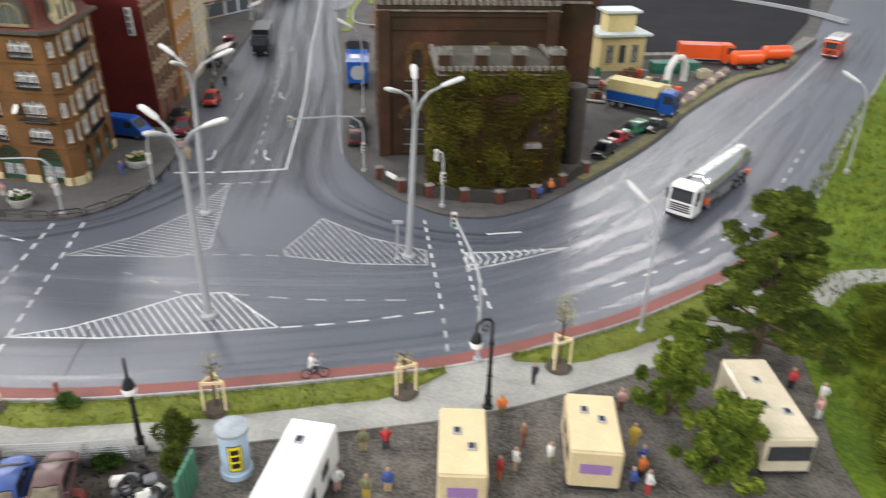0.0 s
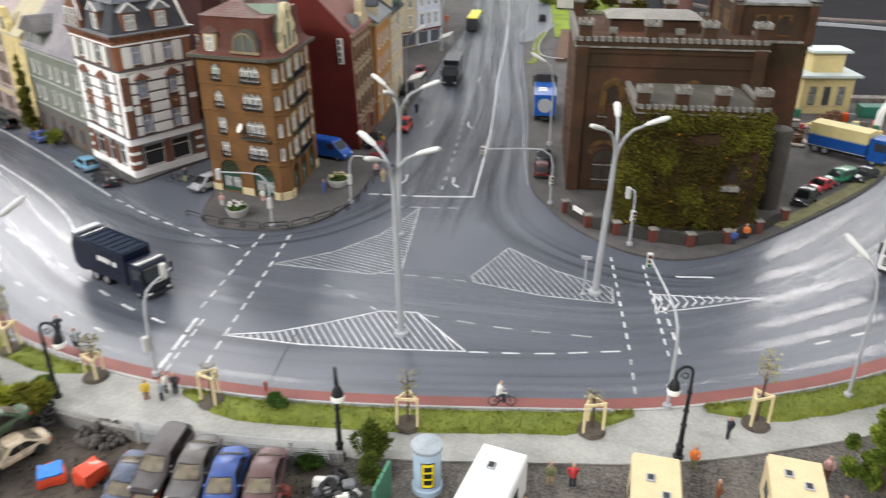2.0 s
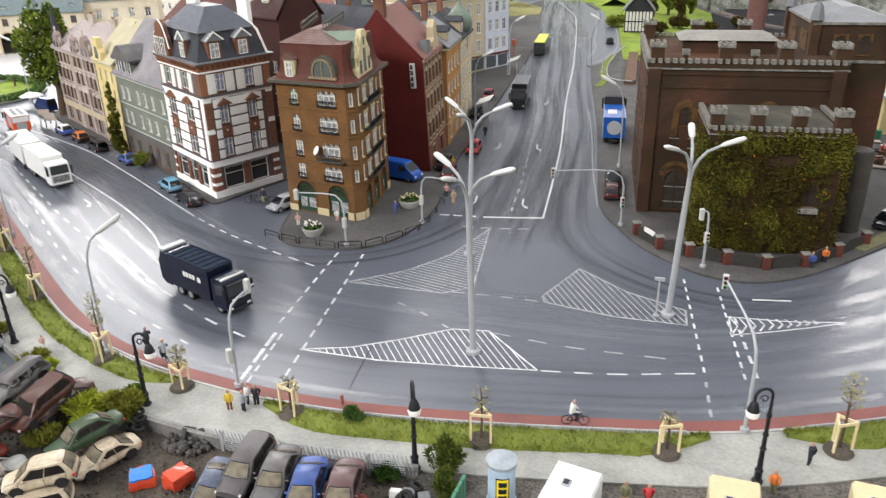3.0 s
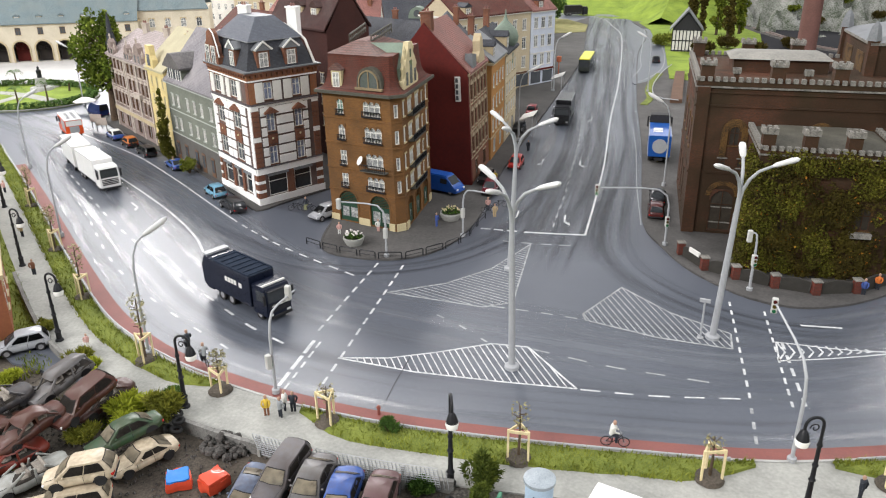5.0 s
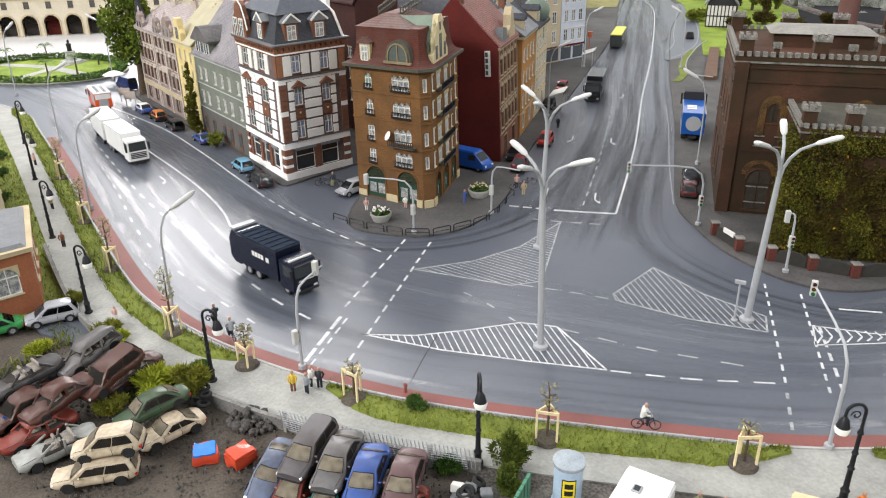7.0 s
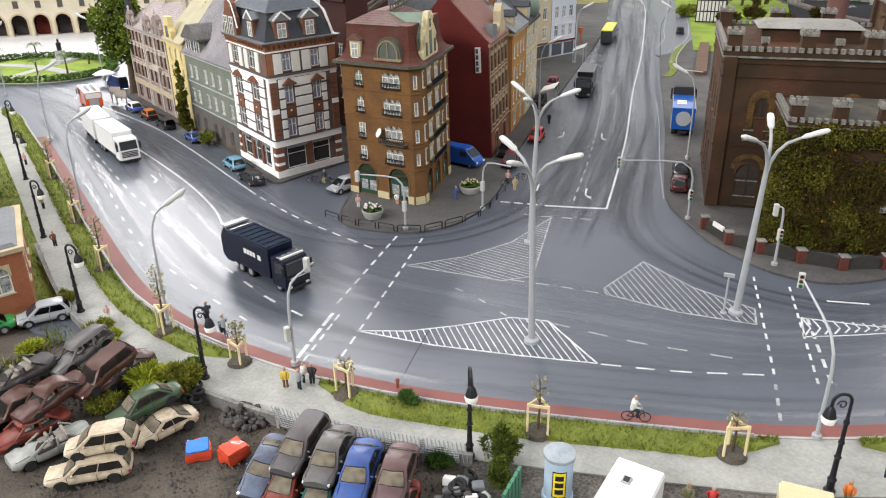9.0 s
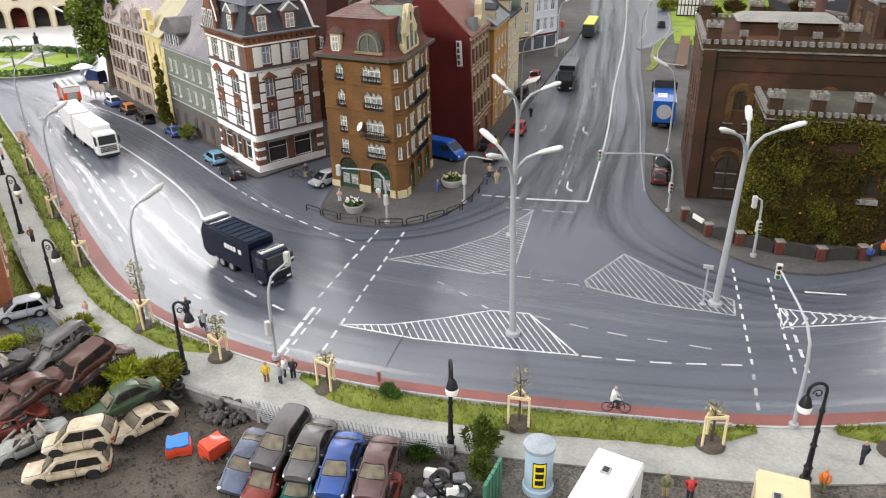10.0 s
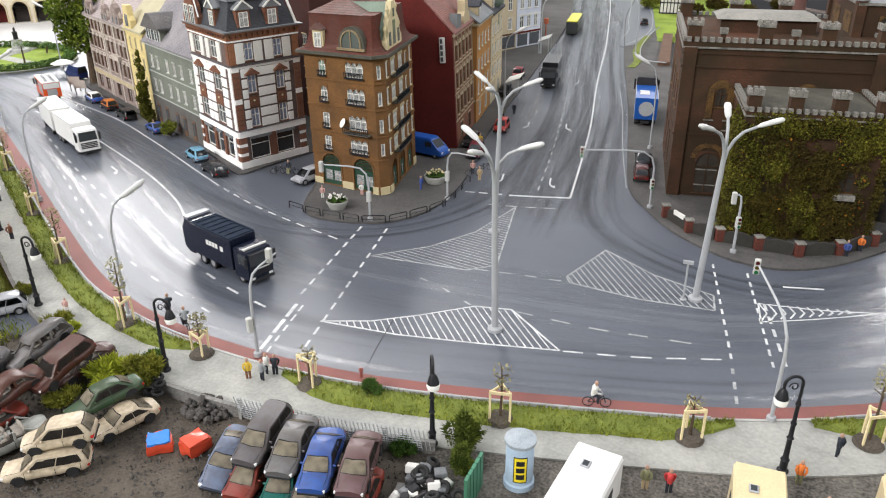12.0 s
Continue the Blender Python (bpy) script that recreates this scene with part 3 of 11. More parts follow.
# ---- polished and rubber-dark tyre lanes on the asphalt ----
def wear_material(name, col, rough, lo, hi, most, across=26.0, along_=1.6, seed=0.0, edge=7.0):
    m = bpy.data.materials.new(name)
    m.use_nodes = True
    nt = m.node_tree
    p, out = nt.nodes["Principled BSDF"], nt.nodes["Material Output"]
    p.inputs["Base Color"].default_value, p.inputs["Roughness"].default_value = (*col, 1), rough
    uv, mp, n = nt.nodes.new("ShaderNodeUVMap"), nt.nodes.new("ShaderNodeMapping"), nt.nodes.new("ShaderNodeTexNoise")
    mp.inputs["Scale"].default_value, mp.inputs["Location"].default_value = (along_, across, 1), (seed, seed, 0)
    n.inputs["Scale"].default_value, n.inputs["Detail"].default_value = 1.0, 3
    uv.uv_map = "UVMap"
    nt.links.new(uv.outputs[0], mp.inputs[0])
    nt.links.new(mp.outputs[0], n.inputs["Vector"])
    r = nt.nodes.new("ShaderNodeMapRange")
    r.interpolation_type = "SMOOTHSTEP"
    for i, v in zip((1, 2, 3, 4), (lo, hi, 0.0, most)):
        r.inputs[i].default_value = v
    nt.links.new(n.outputs["Fac"], r.inputs[0])
    sep, a, b, c = nt.nodes.new("ShaderNodeSeparateXYZ"), nt.nodes.new("ShaderNodeMath"), nt.nodes.new("ShaderNodeMath"), nt.nodes.new("ShaderNodeMath")
    nt.links.new(uv.outputs[0], sep.inputs[0])
    a.operation, b.operation, c.operation = "PINGPONG", "MULTIPLY", "MULTIPLY"
    a.inputs[1].default_value = 0.5
    nt.links.new(sep.outputs[1], a.inputs[0])
    b.inputs[1].default_value, b.use_clamp = edge, True
    nt.links.new(a.outputs[0], b.inputs[0])
    nt.links.new(b.outputs[0], c.inputs[0])
    nt.links.new(r.outputs[0], c.inputs[1])
    ends, es, em = nt.nodes.new("ShaderNodeUVMap"), nt.nodes.new("ShaderNodeSeparateXYZ"), nt.nodes.new("ShaderNodeMath")
    ends.uv_map, em.operation = "Ends", "MULTIPLY"
    nt.links.new(ends.outputs[0], es.inputs[0])
    nt.links.new(es.outputs[0], em.inputs[0])
    nt.links.new(c.outputs[0], em.inputs[1])
    c = em
    tr, mix = nt.nodes.new("ShaderNodeBsdfTransparent"), nt.nodes.new("ShaderNodeMixShader")
    nt.links.new(c.outputs[0], mix.inputs[0])
    nt.links.new(tr.outputs[0], mix.inputs[1])
    nt.links.new(p.outputs[0], mix.inputs[2])
    nt.links.new(mix.outputs[0], out.inputs[0])
    return m


POLISH = wear_material("polished_asphalt", (0.17, 0.184, 0.21), 0.29, 0.38, 0.7, 0.62, 8.0, 0.45)
RUBBERED = wear_material("rubbered_asphalt", (0.05, 0.055, 0.068), 0.45, 0.44, 0.8, 0.42, 4.5, 0.4, 5.0)


LANE_RUBBER = wear_material("lane_rubber", (0.04, 0.045, 0.056), 0.48, 0.4, 0.68, 0.62, 9.0, 0.25, 2.0)


def wear(line, d0, d1, z, mat, label):
    la, lb = offset(line, d0), offset(line, d1)
    n = 6
    verts, faces, uvs, s = [], [], [], 0.0
    for i, (a, b) in enumerate(zip(la, lb)):
        s += (line[i] - line[i - 1]).length / 20 if i else 0
        for k in range(n + 1):
            q = a.lerp(b, k / n)
            verts.append((q.x * U, q.y * U, z * U))
            uvs.append((s, k / n))
    for i in range(len(line) - 1):
        for k in range(n):
            j = i * (n + 1) + k
            faces.append((j, j + 1, j + n + 2, j + n + 1))
    me = bpy.data.meshes.new("tyre_lane")
    me.from_pydata(verts, [], faces)
    layer = me.uv_layers.new(name="UVMap")
    for lp in me.loops:
        layer.data[lp.index].uv = uvs[lp.vertex_index]
    layer = me.uv_layers.new(name="Ends")
    for lp in me.loops:
        i = lp.vertex_index // (n + 1)
        layer.data[lp.index].uv = (min(1.0, min(i, len(line) - 1 - i) / 7), 0.5)
    me.materials.append(mat)
    return tagged(new("tyre_lane", me), label, "road", kind="structure")


near = along(KERB_LINE, -140, 100)
far = spline([(-150, 108), (-120, 97), (-98, 86), (-73, 74), (-55, 63.5), (-40, 57.5), (-20, 57), (-2, 58.5), (10, 66), (22, 81), (40, 104), (62, 138), (84, 175)], 1.5)
side = spline([(-23, 74), (-26, 96), (-29, 122), (-36, 160), (-45, 210), (-57, 270), (-66, 330)], 2)
wear(near, -9.5, -2.4, 0.003, RUBBERED, "dark rubbered tyre lanes of the near carriageway")
wear(far, -6.5, 6.0, 0.0035, POLISH, "polished bright tyre lanes of the far carriageway")
wear(side, -8, 9, 0.002, POLISH, "polished bright tyre lanes of the side street")
wear(side, -9, 10, 0.003, LANE_RUBBER, "dark rubbered tyre lanes of the side street")
SKID = wear_material("dark_tyre_curve", (0.036, 0.041, 0.051), 0.5, 0.4, 0.72, 0.55, 4.0, 0.4, 7.0, 3.0)
left_turn = spline([(-30.5, 118), (-28.5, 92), (-30, 77), (-37, 66.5), (-50, 63.5), (-68, 70)], 1.5)
right_turn = spline([(-20, 108), (-18.6, 90), (-15, 76), (-6, 68), (5, 66.8), (15, 74)], 1.5)
straight_on = spline([(-24.5, 124), (-22.8, 100), (-22.4, 84), (-21.5, 70)], 1.5)
for line in (left_turn, right_turn, straight_on):
    wear(line, -3.4, 3.2, 0.0038, SKID, "dark tyre curve of turning traffic")
TYRE_TRACK = wear_material("polished_tyre_track", (0.16, 0.172, 0.196), 0.235, 0.3, 0.62, 0.72, 1.6, 0.8, 3.0, 2.2)
for x0, x1, d, w in ((-128, 60, 2.6, 1.6), (-128, -34, 5.4, 1.7), (2, 60, 6.2, 1.6), (-128, -36, 8.6, 1.7), (5, 60, 8.9, 1.5), (-128, -38, 11.8, 1.7), (-128, -52, 14.6, 1.5), (7, 60, 12.2, 1.8), (8, 60, 15.8, 1.8), (9, 60, 19.5, 1.8)):
    wear(along(KERB_LINE, x0, x1), -d - w / 2, -d + w / 2, 0.0045, TYRE_TRACK, "smooth bright tyre track worn into the asphalt")
# paler streaks laid over the side street and the far bend
PALE_STREAKED = wear_material("pale_streaked_asphalt", (0.3, 0.3, 0.3), 0.5, 0.45, 0.75, 0.5, 4.0, 0.7, 9.0)
wear(spline([(-34, 104), (-37.5, 122), (-41.5, 140), (-46, 165), (-51, 190), (-55, 215)], 2), -2.6, 3.2, 0.004, PALE_STREAKED, "pale streaks on the side street")
wear(spline([(-40, 200), (-46, 240), (-53, 270), (-62, 300)], 2), -6, 6, 0.004, PALE_STREAKED, "pale streaks on the far bend")


# ---- buildings ----
def inset(plan, d):
    """The plan drawn in by d (out: minus) on all sides; plan runs anticlockwise."""
    n, out = len(plan), []
    for i in range(n):
        p0, p1, p2 = (Vector(plan[(i + k) % n]) for k in (-1, 0, 1))
        a, b = (p1 - p0).normalized(), (p2 - p1).normalized()
        na, nb = Vector((-a.y, a.x)), Vector((-b.y, b.x))
        m = (na + nb).normalized()
        out.append(tuple(p1 + m * d / max(m.dot(na), 0.3)))
    return out


def wall_mesh(bm, p, q, z0, z1, holes, deep=0.22):
    """An upright wall from p to q with openings (s0, z0, s1, z1) that have reveals."""
    p, q = Vector((*p, 0)), Vector((*q, 0))
    t = (q - p).normalized()
    n = Vector((t.y, -t.x, 0))
    w = (q - p).length
    holes = [(max(a, 0.02), b, min(c, w - 0.02), d) for a, b, c, d in holes]
    ss = sorted({0.0, w, *[h[0] for h in holes], *[h[2] for h in holes]})
    zs = sorted({z0, z1, *[h[1] for h in holes], *[h[3] for h in holes]})
    at = lambda s, z, d=0.0: p + t * s - n * d + Vector((0, 0, z))
    for i in range(len(ss) - 1):
        for j in range(len(zs) - 1):
            cs, cz = (ss[i] + ss[i + 1]) / 2, (zs[j] + zs[j + 1]) / 2
            if any(h[0] < cs < h[2] and h[1] < cz < h[3] for h in holes):
                continue
            bm.faces.new([bm.verts.new(at(s, z)) for s, z in ((ss[i], zs[j]), (ss[i + 1], zs[j]), (ss[i + 1], zs[j + 1]), (ss[i], zs[j + 1]))])
    for a, b, c, d in holes:
        loop = [(a, b), (c, b), (c, d), (a, d)]
        for (s0, y0), (s1, y1) in zip(loop, loop[1:] + loop[:1]):
            bm.faces.new([bm.verts.new(at(s0, y0)), bm.verts.new(at(s0, y0, deep)), bm.verts.new(at(s1, y1, deep)), bm.verts.new(at(s1, y1))])


CACHE = {}


def window_meshes(w, h, style, frame_mat, trim_mat, pane_mat):
    key = (round(w, 2), round(h, 2), style, frame_mat.name, trim_mat.name, pane_mat.name)
    if key in CACHE:
        return CACHE[key]
    f = 0.09
    bars = {"triple": (-w / 6, w / 6), "shop": (-w / 4, w / 4), "single": (), "transom": ()}.get(style, (0,))
    xs, zs = [-w / 2, -w / 2 + f], [0, f]
    for x in bars:
        xs += [x - f * 0.45, x + f * 0.45]
    xs += [w / 2 - f, w / 2]
    if style in ("cross", "arch", "triple", "gable", "transom"):
        zs += [h * 0.64, h * 0.64 + f * 0.8]
    zs += [h - f, h]
    bm = bmesh.new()
    lattice(bm, xs, zs, {(i, j) for i in range(1, len(xs) - 1, 2) for j in range(1, len(zs) - 1, 2)}, 0.02, 0.19)
    frame_me = mesh_from("window", bm, frame_mat)
    bm = bmesh.new()
    box(bm, -w / 2 + 0.02, 0.13, 0.02, w / 2 - 0.02, 0.16, h - 0.02)
    pane_me = mesh_from("pane", bm, pane_mat)
    bm = bmesh.new()
    box(bm, -w / 2 - 0.12, -0.16, -0.13, w / 2 + 0.12, 0.1, 0.0, bevel=0.025)
    sill_me = mesh_from("sill", bm, trim_mat)
    bm = bmesh.new()
    if style == "arch" or style == "triple":
        k = 1 if style == "arch" else 3
        r = w / 2 / k
        pts = [(-w / 2 - 0.13, h - r), (-w / 2 - 0.13, h + 0.14), (w / 2 + 0.13, h + 0.14), (w / 2 + 0.13, h - r)]
        for j in range(k - 1, -1, -1):
            c = 0 if k == 1 else (j - 1) * w / 3
            pts += [(c + r * 0.96 * math.cos(math.pi * q / 8), h - r + r * 0.96 * math.sin(math.pi * q / 8)) for q in range(9)]
        side_prism(bm, pts, -0.06, 0.1)
    elif style == "gable":
        side_prism(bm, [(-w / 2 - 0.1, h), (w / 2 + 0.1, h), (w / 2 + 0.22, h + 0.12), (0, h + 0.65), (-w / 2 - 0.22, h + 0.12)], -0.16, 0.05)
    else:
        box(bm, -w / 2 - 0.1, -0.1, h, w / 2 + 0.1, 0.06, h + 0.16, bevel=0.02)
    head_me = mesh_from("lintel", bm, trim_mat)
    CACHE[key] = (frame_me, pane_me, sill_me, head_me)
    return CACHE[key]


def add_window(house, p, q, s, z, w, h, style, frame_mat, trim_mat, pane_mat, deep=0.1):
    p, q = Vector((*p, 0)), Vector((*q, 0))
    t = (q - p).normalized()
    c = p + t * s
    me = window_meshes(w, h, style, frame_mat, trim_mat, pane_mat)
    win = part("window", me[0], None, house, at=P(c.x, c.y, z, math.degrees(math.atan2(t.y, t.x))))
    part("pane", me[1], None, win)
    if style not in ("shop", "transom"):
        part("sill", me[2], None, win)
    part("lintel", me[3], None, win)
    return win


def band(house, name, plan, z0, z1, out, mat, label=""):
    """A moulding that runs round the walls."""
    bm = bmesh.new()
    prism(bm, inset(plan, -out), z0, z1)
    return part(name, bm, mat, house, label)


def house(name, label, plan, base, top, wall_mat, facades, floors, trim_mat=SAND, frame_mat=FRAME_WHITE, plinth_mat=None, storeys=(), group=""):
    """facades: edge -> list of (s, w, style) columns; floors: list of (z, h). storeys: heights of string courses."""
    ob = thing(name, P(), label, "building", group)
    bm = bmesh.new()
    n = len(plan)
    for i in range(n):
        p, q = plan[i], plan[(i + 1) % n]
        holes = []
        for k, (z, h) in enumerate(floors):
            for col in facades.get(i, ()):
                s, w, style = col[:3]
                if len(col) > 3 and k not in col[3]:
                    continue
                holes.append((s - w / 2, z, s + w / 2, z + h))
                add_window(ob, p, q, s, z, w, h, style, frame_mat, trim_mat, PANE_CURTAIN if (k * 7 + int(s * 3)) % 3 else PANE)
        wall_mesh(bm, p, q, base, top, holes)
    bm.faces.new([bm.verts.new((x, y, top)) for x, y in plan])
    part("wall", bm, wall_mat, ob, smooth=False)
    for z in storeys:
        band(ob, "string_course", plan, z, z + 0.16, 0.1, trim_mat)
    return ob


def roof_slab(ob, name, plan, z0, z1, d0, d1, mat, label=""):
    bm = bmesh.new()
    prism(bm, inset(plan, d0), z0, z1, inset(plan, d1))
    return part(name, bm, mat, ob, label, smooth=False)


def gable_roof(ob, p, q, depth, z0, z1, over, mat, wall_mat, hip=0.0):
    """A ridge parallel to the wall p-q over a house that reaches depth behind it."""
    p, q = Vector((*p, 0)), Vector((*q, 0))
    t = (q - p).normalized()
    back = Vector((-t.y, t.x, 0))
    w = (q - p).length
    rot = Matrix((t, back, Vector((0, 0, 1)))).transposed().to_4x4()
    m = Matrix.Translation(p) @ rot
    bm = bmesh.new()
    prof = [(-over, z0 - 0.15), (depth / 2, z1), (depth + over, z0 - 0.15), (depth + over, z0 + 0.15), (depth / 2, z1 + 0.32), (-over, z0 + 0.15)]
    a = [bm.verts.new(m @ Vector((-0.1, y, z))) for y, z in prof]
    b = [bm.verts.new(m @ Vector((w + 0.1, y, z))) for y, z in prof]
    if hip:
        for k in (1, 4):
            a[k].co += t * hip
            b[k].co -= t * hip
    for i in range(6):
        bm.faces.new((a[i], a[(i + 1) % 6], b[(i + 1) % 6], b[i]))
    for r in (a, b):
        bm.faces.new((r[0], r[1], r[4], r[5]))
        bm.faces.new((r[1], r[2], r[3], r[4]))
    part("roof", bm, mat, ob, smooth=False)
    if not hip:
        for x in (0.02, w - 0.3):
            bm = bmesh.new()
            side = [bm.verts.new(m @ Vector((xx, y, z))) for xx in (x, x + 0.28) for y, z in ((0.05, z0 - 0.1), (depth - 0.05, z0 - 0.1), (depth / 2, z1 - 0.02))]
            bm.faces.new(side[:3])
            bm.faces.new(side[3:])
            for i in range(3):
                bm.faces.new((side[i], side[(i + 1) % 3], side[3 + (i + 1) % 3], side[3 + i]))
            part("gable_wall", bm, wall_mat, ob, smooth=False)
    return m


def dormer(ob, at, w, h, depth, roof_mat, wall_mat, frame_mat=FRAME_WHITE, trim=None, round_top=False):
    """A roof window facing local -y."""
    bm = bmesh.new()
    box(bm, -w / 2, 0, 0, w / 2, depth, h)
    d = part("dormer", bm, wall_mat, ob, at=at)
    bm = bmesh.new()
    if round_top:
        n = 8
        prof = [((w / 2 + 0.18) * math.cos(math.pi * k / n), h - 0.05 + (w / 2 + 0.12) * math.sin(math.pi * k / n)) for k in range(n + 1)]
        side_prism(bm, prof, -0.15, depth + 0.4)
    else:
        side_prism(bm, [(-w / 2 - 0.2, h - 0.05), (w / 2 + 0.2, h - 0.05), (w / 2 + 0.2, h + 0.12), (0, h + w * 0.5), (-w / 2 - 0.2, h + 0.12)], -0.2, depth + 0.6)
    part("dormer_roof", bm, trim or roof_mat, d)
    bm = bmesh.new()
    ww, hh = w * 0.62, h * 0.78
    box(bm, -ww / 2, -0.06, 0.15, ww / 2, -0.005, 0.15 + hh)
    part("dormer_pane", bm, PANE_CURTAIN, d)
    bm = bmesh.new()
    lattice(bm, [-ww / 2 - 0.05, -ww / 2 + 0.05, -0.04, 0.04, ww / 2 - 0.05, ww / 2 + 0.05], [0.08, 0.18, 0.1 + hh * 0.62, 0.18 + hh * 0.62, 0.08 + hh, 0.18 + hh], {(1, 1), (3, 1), (1, 3), (3, 3)}, -0.11, -0.062)
    part("dormer_frame", bm, frame_mat, d)
    return d


def chimney(ob, x, y, z0, z1, sx=0.9, sy=0.7, mat=RED_BRICK, pots=2):
    bm = bmesh.new()
    box(bm, x - sx / 2, y - sy / 2, z0, x + sx / 2, y + sy / 2, z1)
    box(bm, x - sx / 2 - 0.1, y - sy / 2 - 0.1, z1, x + sx / 2 + 0.1, y + sy / 2 + 0.1, z1 + 0.2)
    c = part("chimney", bm, mat, ob)
    for k in range(pots):
        bm = bmesh.new()
        lathe(bm, [(0.14, z1 + 0.2), (0.12, z1 + 0.6)], 8, x + (k - (pots - 1) / 2) * 0.4, y)
        part("chimney_pot", bm, PINK_TILE, c)


def edge_at(plan, i, s, z, out=0.0):
    p, q = Vector((*plan[i], 0)), Vector((*plan[(i + 1) % len(plan)], 0))
    t = (q - p).normalized()
    c = p + t * s + Vector((t.y, -t.x, 0)) * out
    return P(c.x, c.y, z, math.degrees(math.atan2(t.y, t.x)))


def cols(w, n, ww, style, margin=0.0, floors=None):
    step = (w - 2 * margin) / n
    return [(margin + step * (k + 0.5), ww, style) + ((floors,) if floors else ()) for k in range(n)]


def lean(ob, x, y, ry):
    """Tips a house slightly sideways on its foot."""
    ob.matrix_world = P(x, y, 0) @ pose(0, 0, 0, 0, ry, 0) @ P(-x, -y, 0)


def length(plan, i):
    return (Vector(plan[(i + 1) % len(plan)]) - Vector(plan[i])).length


def iron_balcony(ob, plan, i, s, z, w, deep=0.7):
    m = edge_at(plan, i, s, z)
    bm = bmesh.new()
    box(bm, -w / 2, -deep, -0.12, w / 2, 0.0, 0.0)
    b = part("balcony", bm, OLD_LEAD, ob, at=m)
    bm = bmesh.new()
    n = max(3, int(w / 0.3))
    xs = [c for k in range(n + 1) for c in (-w / 2 + (w - 0.06) * k / n, -w / 2 + (w - 0.06) * k / n + 0.06)]
    lattice(bm, xs, [0, 0.08, 0.68, 0.78], {(i, 1) for i in range(1, len(xs) - 1, 2)}, -deep, -deep + 0.07)
    part("railing", bm, BLACK_IRON, b)


OLD_STONE = material("old_brown_stone", (0.26, 0.2, 0.12), (0.15, 0.115, 0.07), 0.85, 1.0, 0.9, 0.2)
# tan brick corner house with a bell-shaped mansard
TAN = [(-51.8, 76.7), (-42.0, 75.2), (-41.1, 76.2), (-43.0, 88.2), (-52.8, 88.6)]
tan = thing("corner_house", P(), "five-storey tan brick corner house with red bell mansard roof", "building")


def wall_panel(ob, name, mat, plan, i, s, z, w, h, out=0.06, bevel=0.0, label=""):
    bm = bmesh.new()
    box(bm, -w / 2, -out, 0, w / 2, 0.04, h, bevel=bevel)
    return part(name, bm, mat, ob, label, at=edge_at(plan, i, s, z))


def arch_door(ob, plan, i, s, z, w, h, frame_mat, surround):
    """A round-headed shop opening: green leaves with panes below, a green fan above."""
    m = edge_at(plan, i, s, z)
    r = w / 2
    arc = [(r * math.cos(math.pi * k / 14), h - r + r * math.sin(math.pi * k / 14)) for k in range(15)]
    bm = bmesh.new()
    out = [((r + 0.22) * math.cos(math.pi * k / 14), h - r + (r + 0.22) * math.sin(math.pi * k / 14)) for k in range(15)]
    side_prism(bm, [(r, 0)] + arc + [(-r, 0), (-r - 0.22, 0)] + out[::-1] + [(r + 0.22, 0)], -0.07, 0.04)
    door = part("arched_door", bm, surround, ob, at=m)
    bm = bmesh.new()
    side_prism(bm, [(r * 0.99, h * 0.52)] + [(x * 0.99, zz) for x, zz in arc] + [(-r * 0.99, h * 0.52)], 0.16, 0.26)
    part("fanlight", bm, frame_mat, door)
    bm = bmesh.new()
    xs = [-r, -r + 0.2, -0.1, 0.1, r - 0.2, r]
    lattice(bm, xs, [0, 0.5, h * 0.46, h * 0.52], {(1, 1), (3, 1)}, 0.12, 0.3)
    part("door_leaf", bm, frame_mat, door)
    bm = bmesh.new()
    box(bm, -r + 0.05, 0.2, 0.3, r - 0.05, 0.24, h * 0.5)
    part("pane", bm, PANE_CURTAIN, door)
    bm = bmesh.new()
    box(bm, -r * 0.8, 0.1, h * 0.52, r * 0.8, 0.15, h * 0.62)
    part("awning", bm, frame_mat, door)


bm = bmesh.new()
for i in range(5):
    p, q = TAN[i], TAN[(i + 1) % 5]
    w = length(TAN, i)
    spec, holes = [], []
    for k, (z, h) in enumerate(((4.9, 1.7), (7.7, 1.8), (10.9, 1.8), (14.0, 1.75))):
        if i == 0:
            spec += [(2.6, z, 0.95, h, "arch" if k > 1 else "cross"), (7.25, z, 2.45, h, "triple")]
        elif i == 1:
            spec += [(w / 2, z, 0.5, h * 0.9, "single")]
        elif i == 2:
            spec += [(0.9, z, 0.6, h, "cross"), (3.4, z, 1.6, h, "triple"), (6.6, z, 1.6, h, "triple"), (8.9, z, 0.5, h * 0.8, "single"), (11.0, z, 0.6, h, "cross")]
    arches = {0: ((2.8, 2.8), (7.6, 2.9)), 2: ((2.2, 1.9), (5.6, 2.2), (9.3, 2.2))}.get(i, ())
    for s, aw in arches:
        ah = 4.0 if i == 0 else 3.5
        holes.append((s - aw / 2, 0.35, s + aw / 2, 0.35 + ah - aw / 2))
        steps = 7
        for k in range(steps):
            f = math.cos(math.asin((k + 0.5) / steps)) * aw / 2
            holes.append((s - f, 0.35 + ah - aw / 2 + k * aw / 2 / steps, s + f, 0.35 + ah - aw / 2 + (k + 1) * aw / 2 / steps))
        arch_door(tan, TAN, i, s, 0.35, aw, ah, FRAME_GREEN, TAN_BRICK)
    wall_mesh(bm, p, q, 0.1, 16.4, holes + [(s - ww / 2, z, s + ww / 2, z + h) for s, z, ww, h, st in spec])
    for s, z, ww, h, st in spec:
        add_window(tan, p, q, s, z, ww, h, st, FRAME_WHITE, CREAM if i == 2 else TAN_BRICK, PANE_GREEN if z > 13 and s < 4 and not i else PANE_CURTAIN)
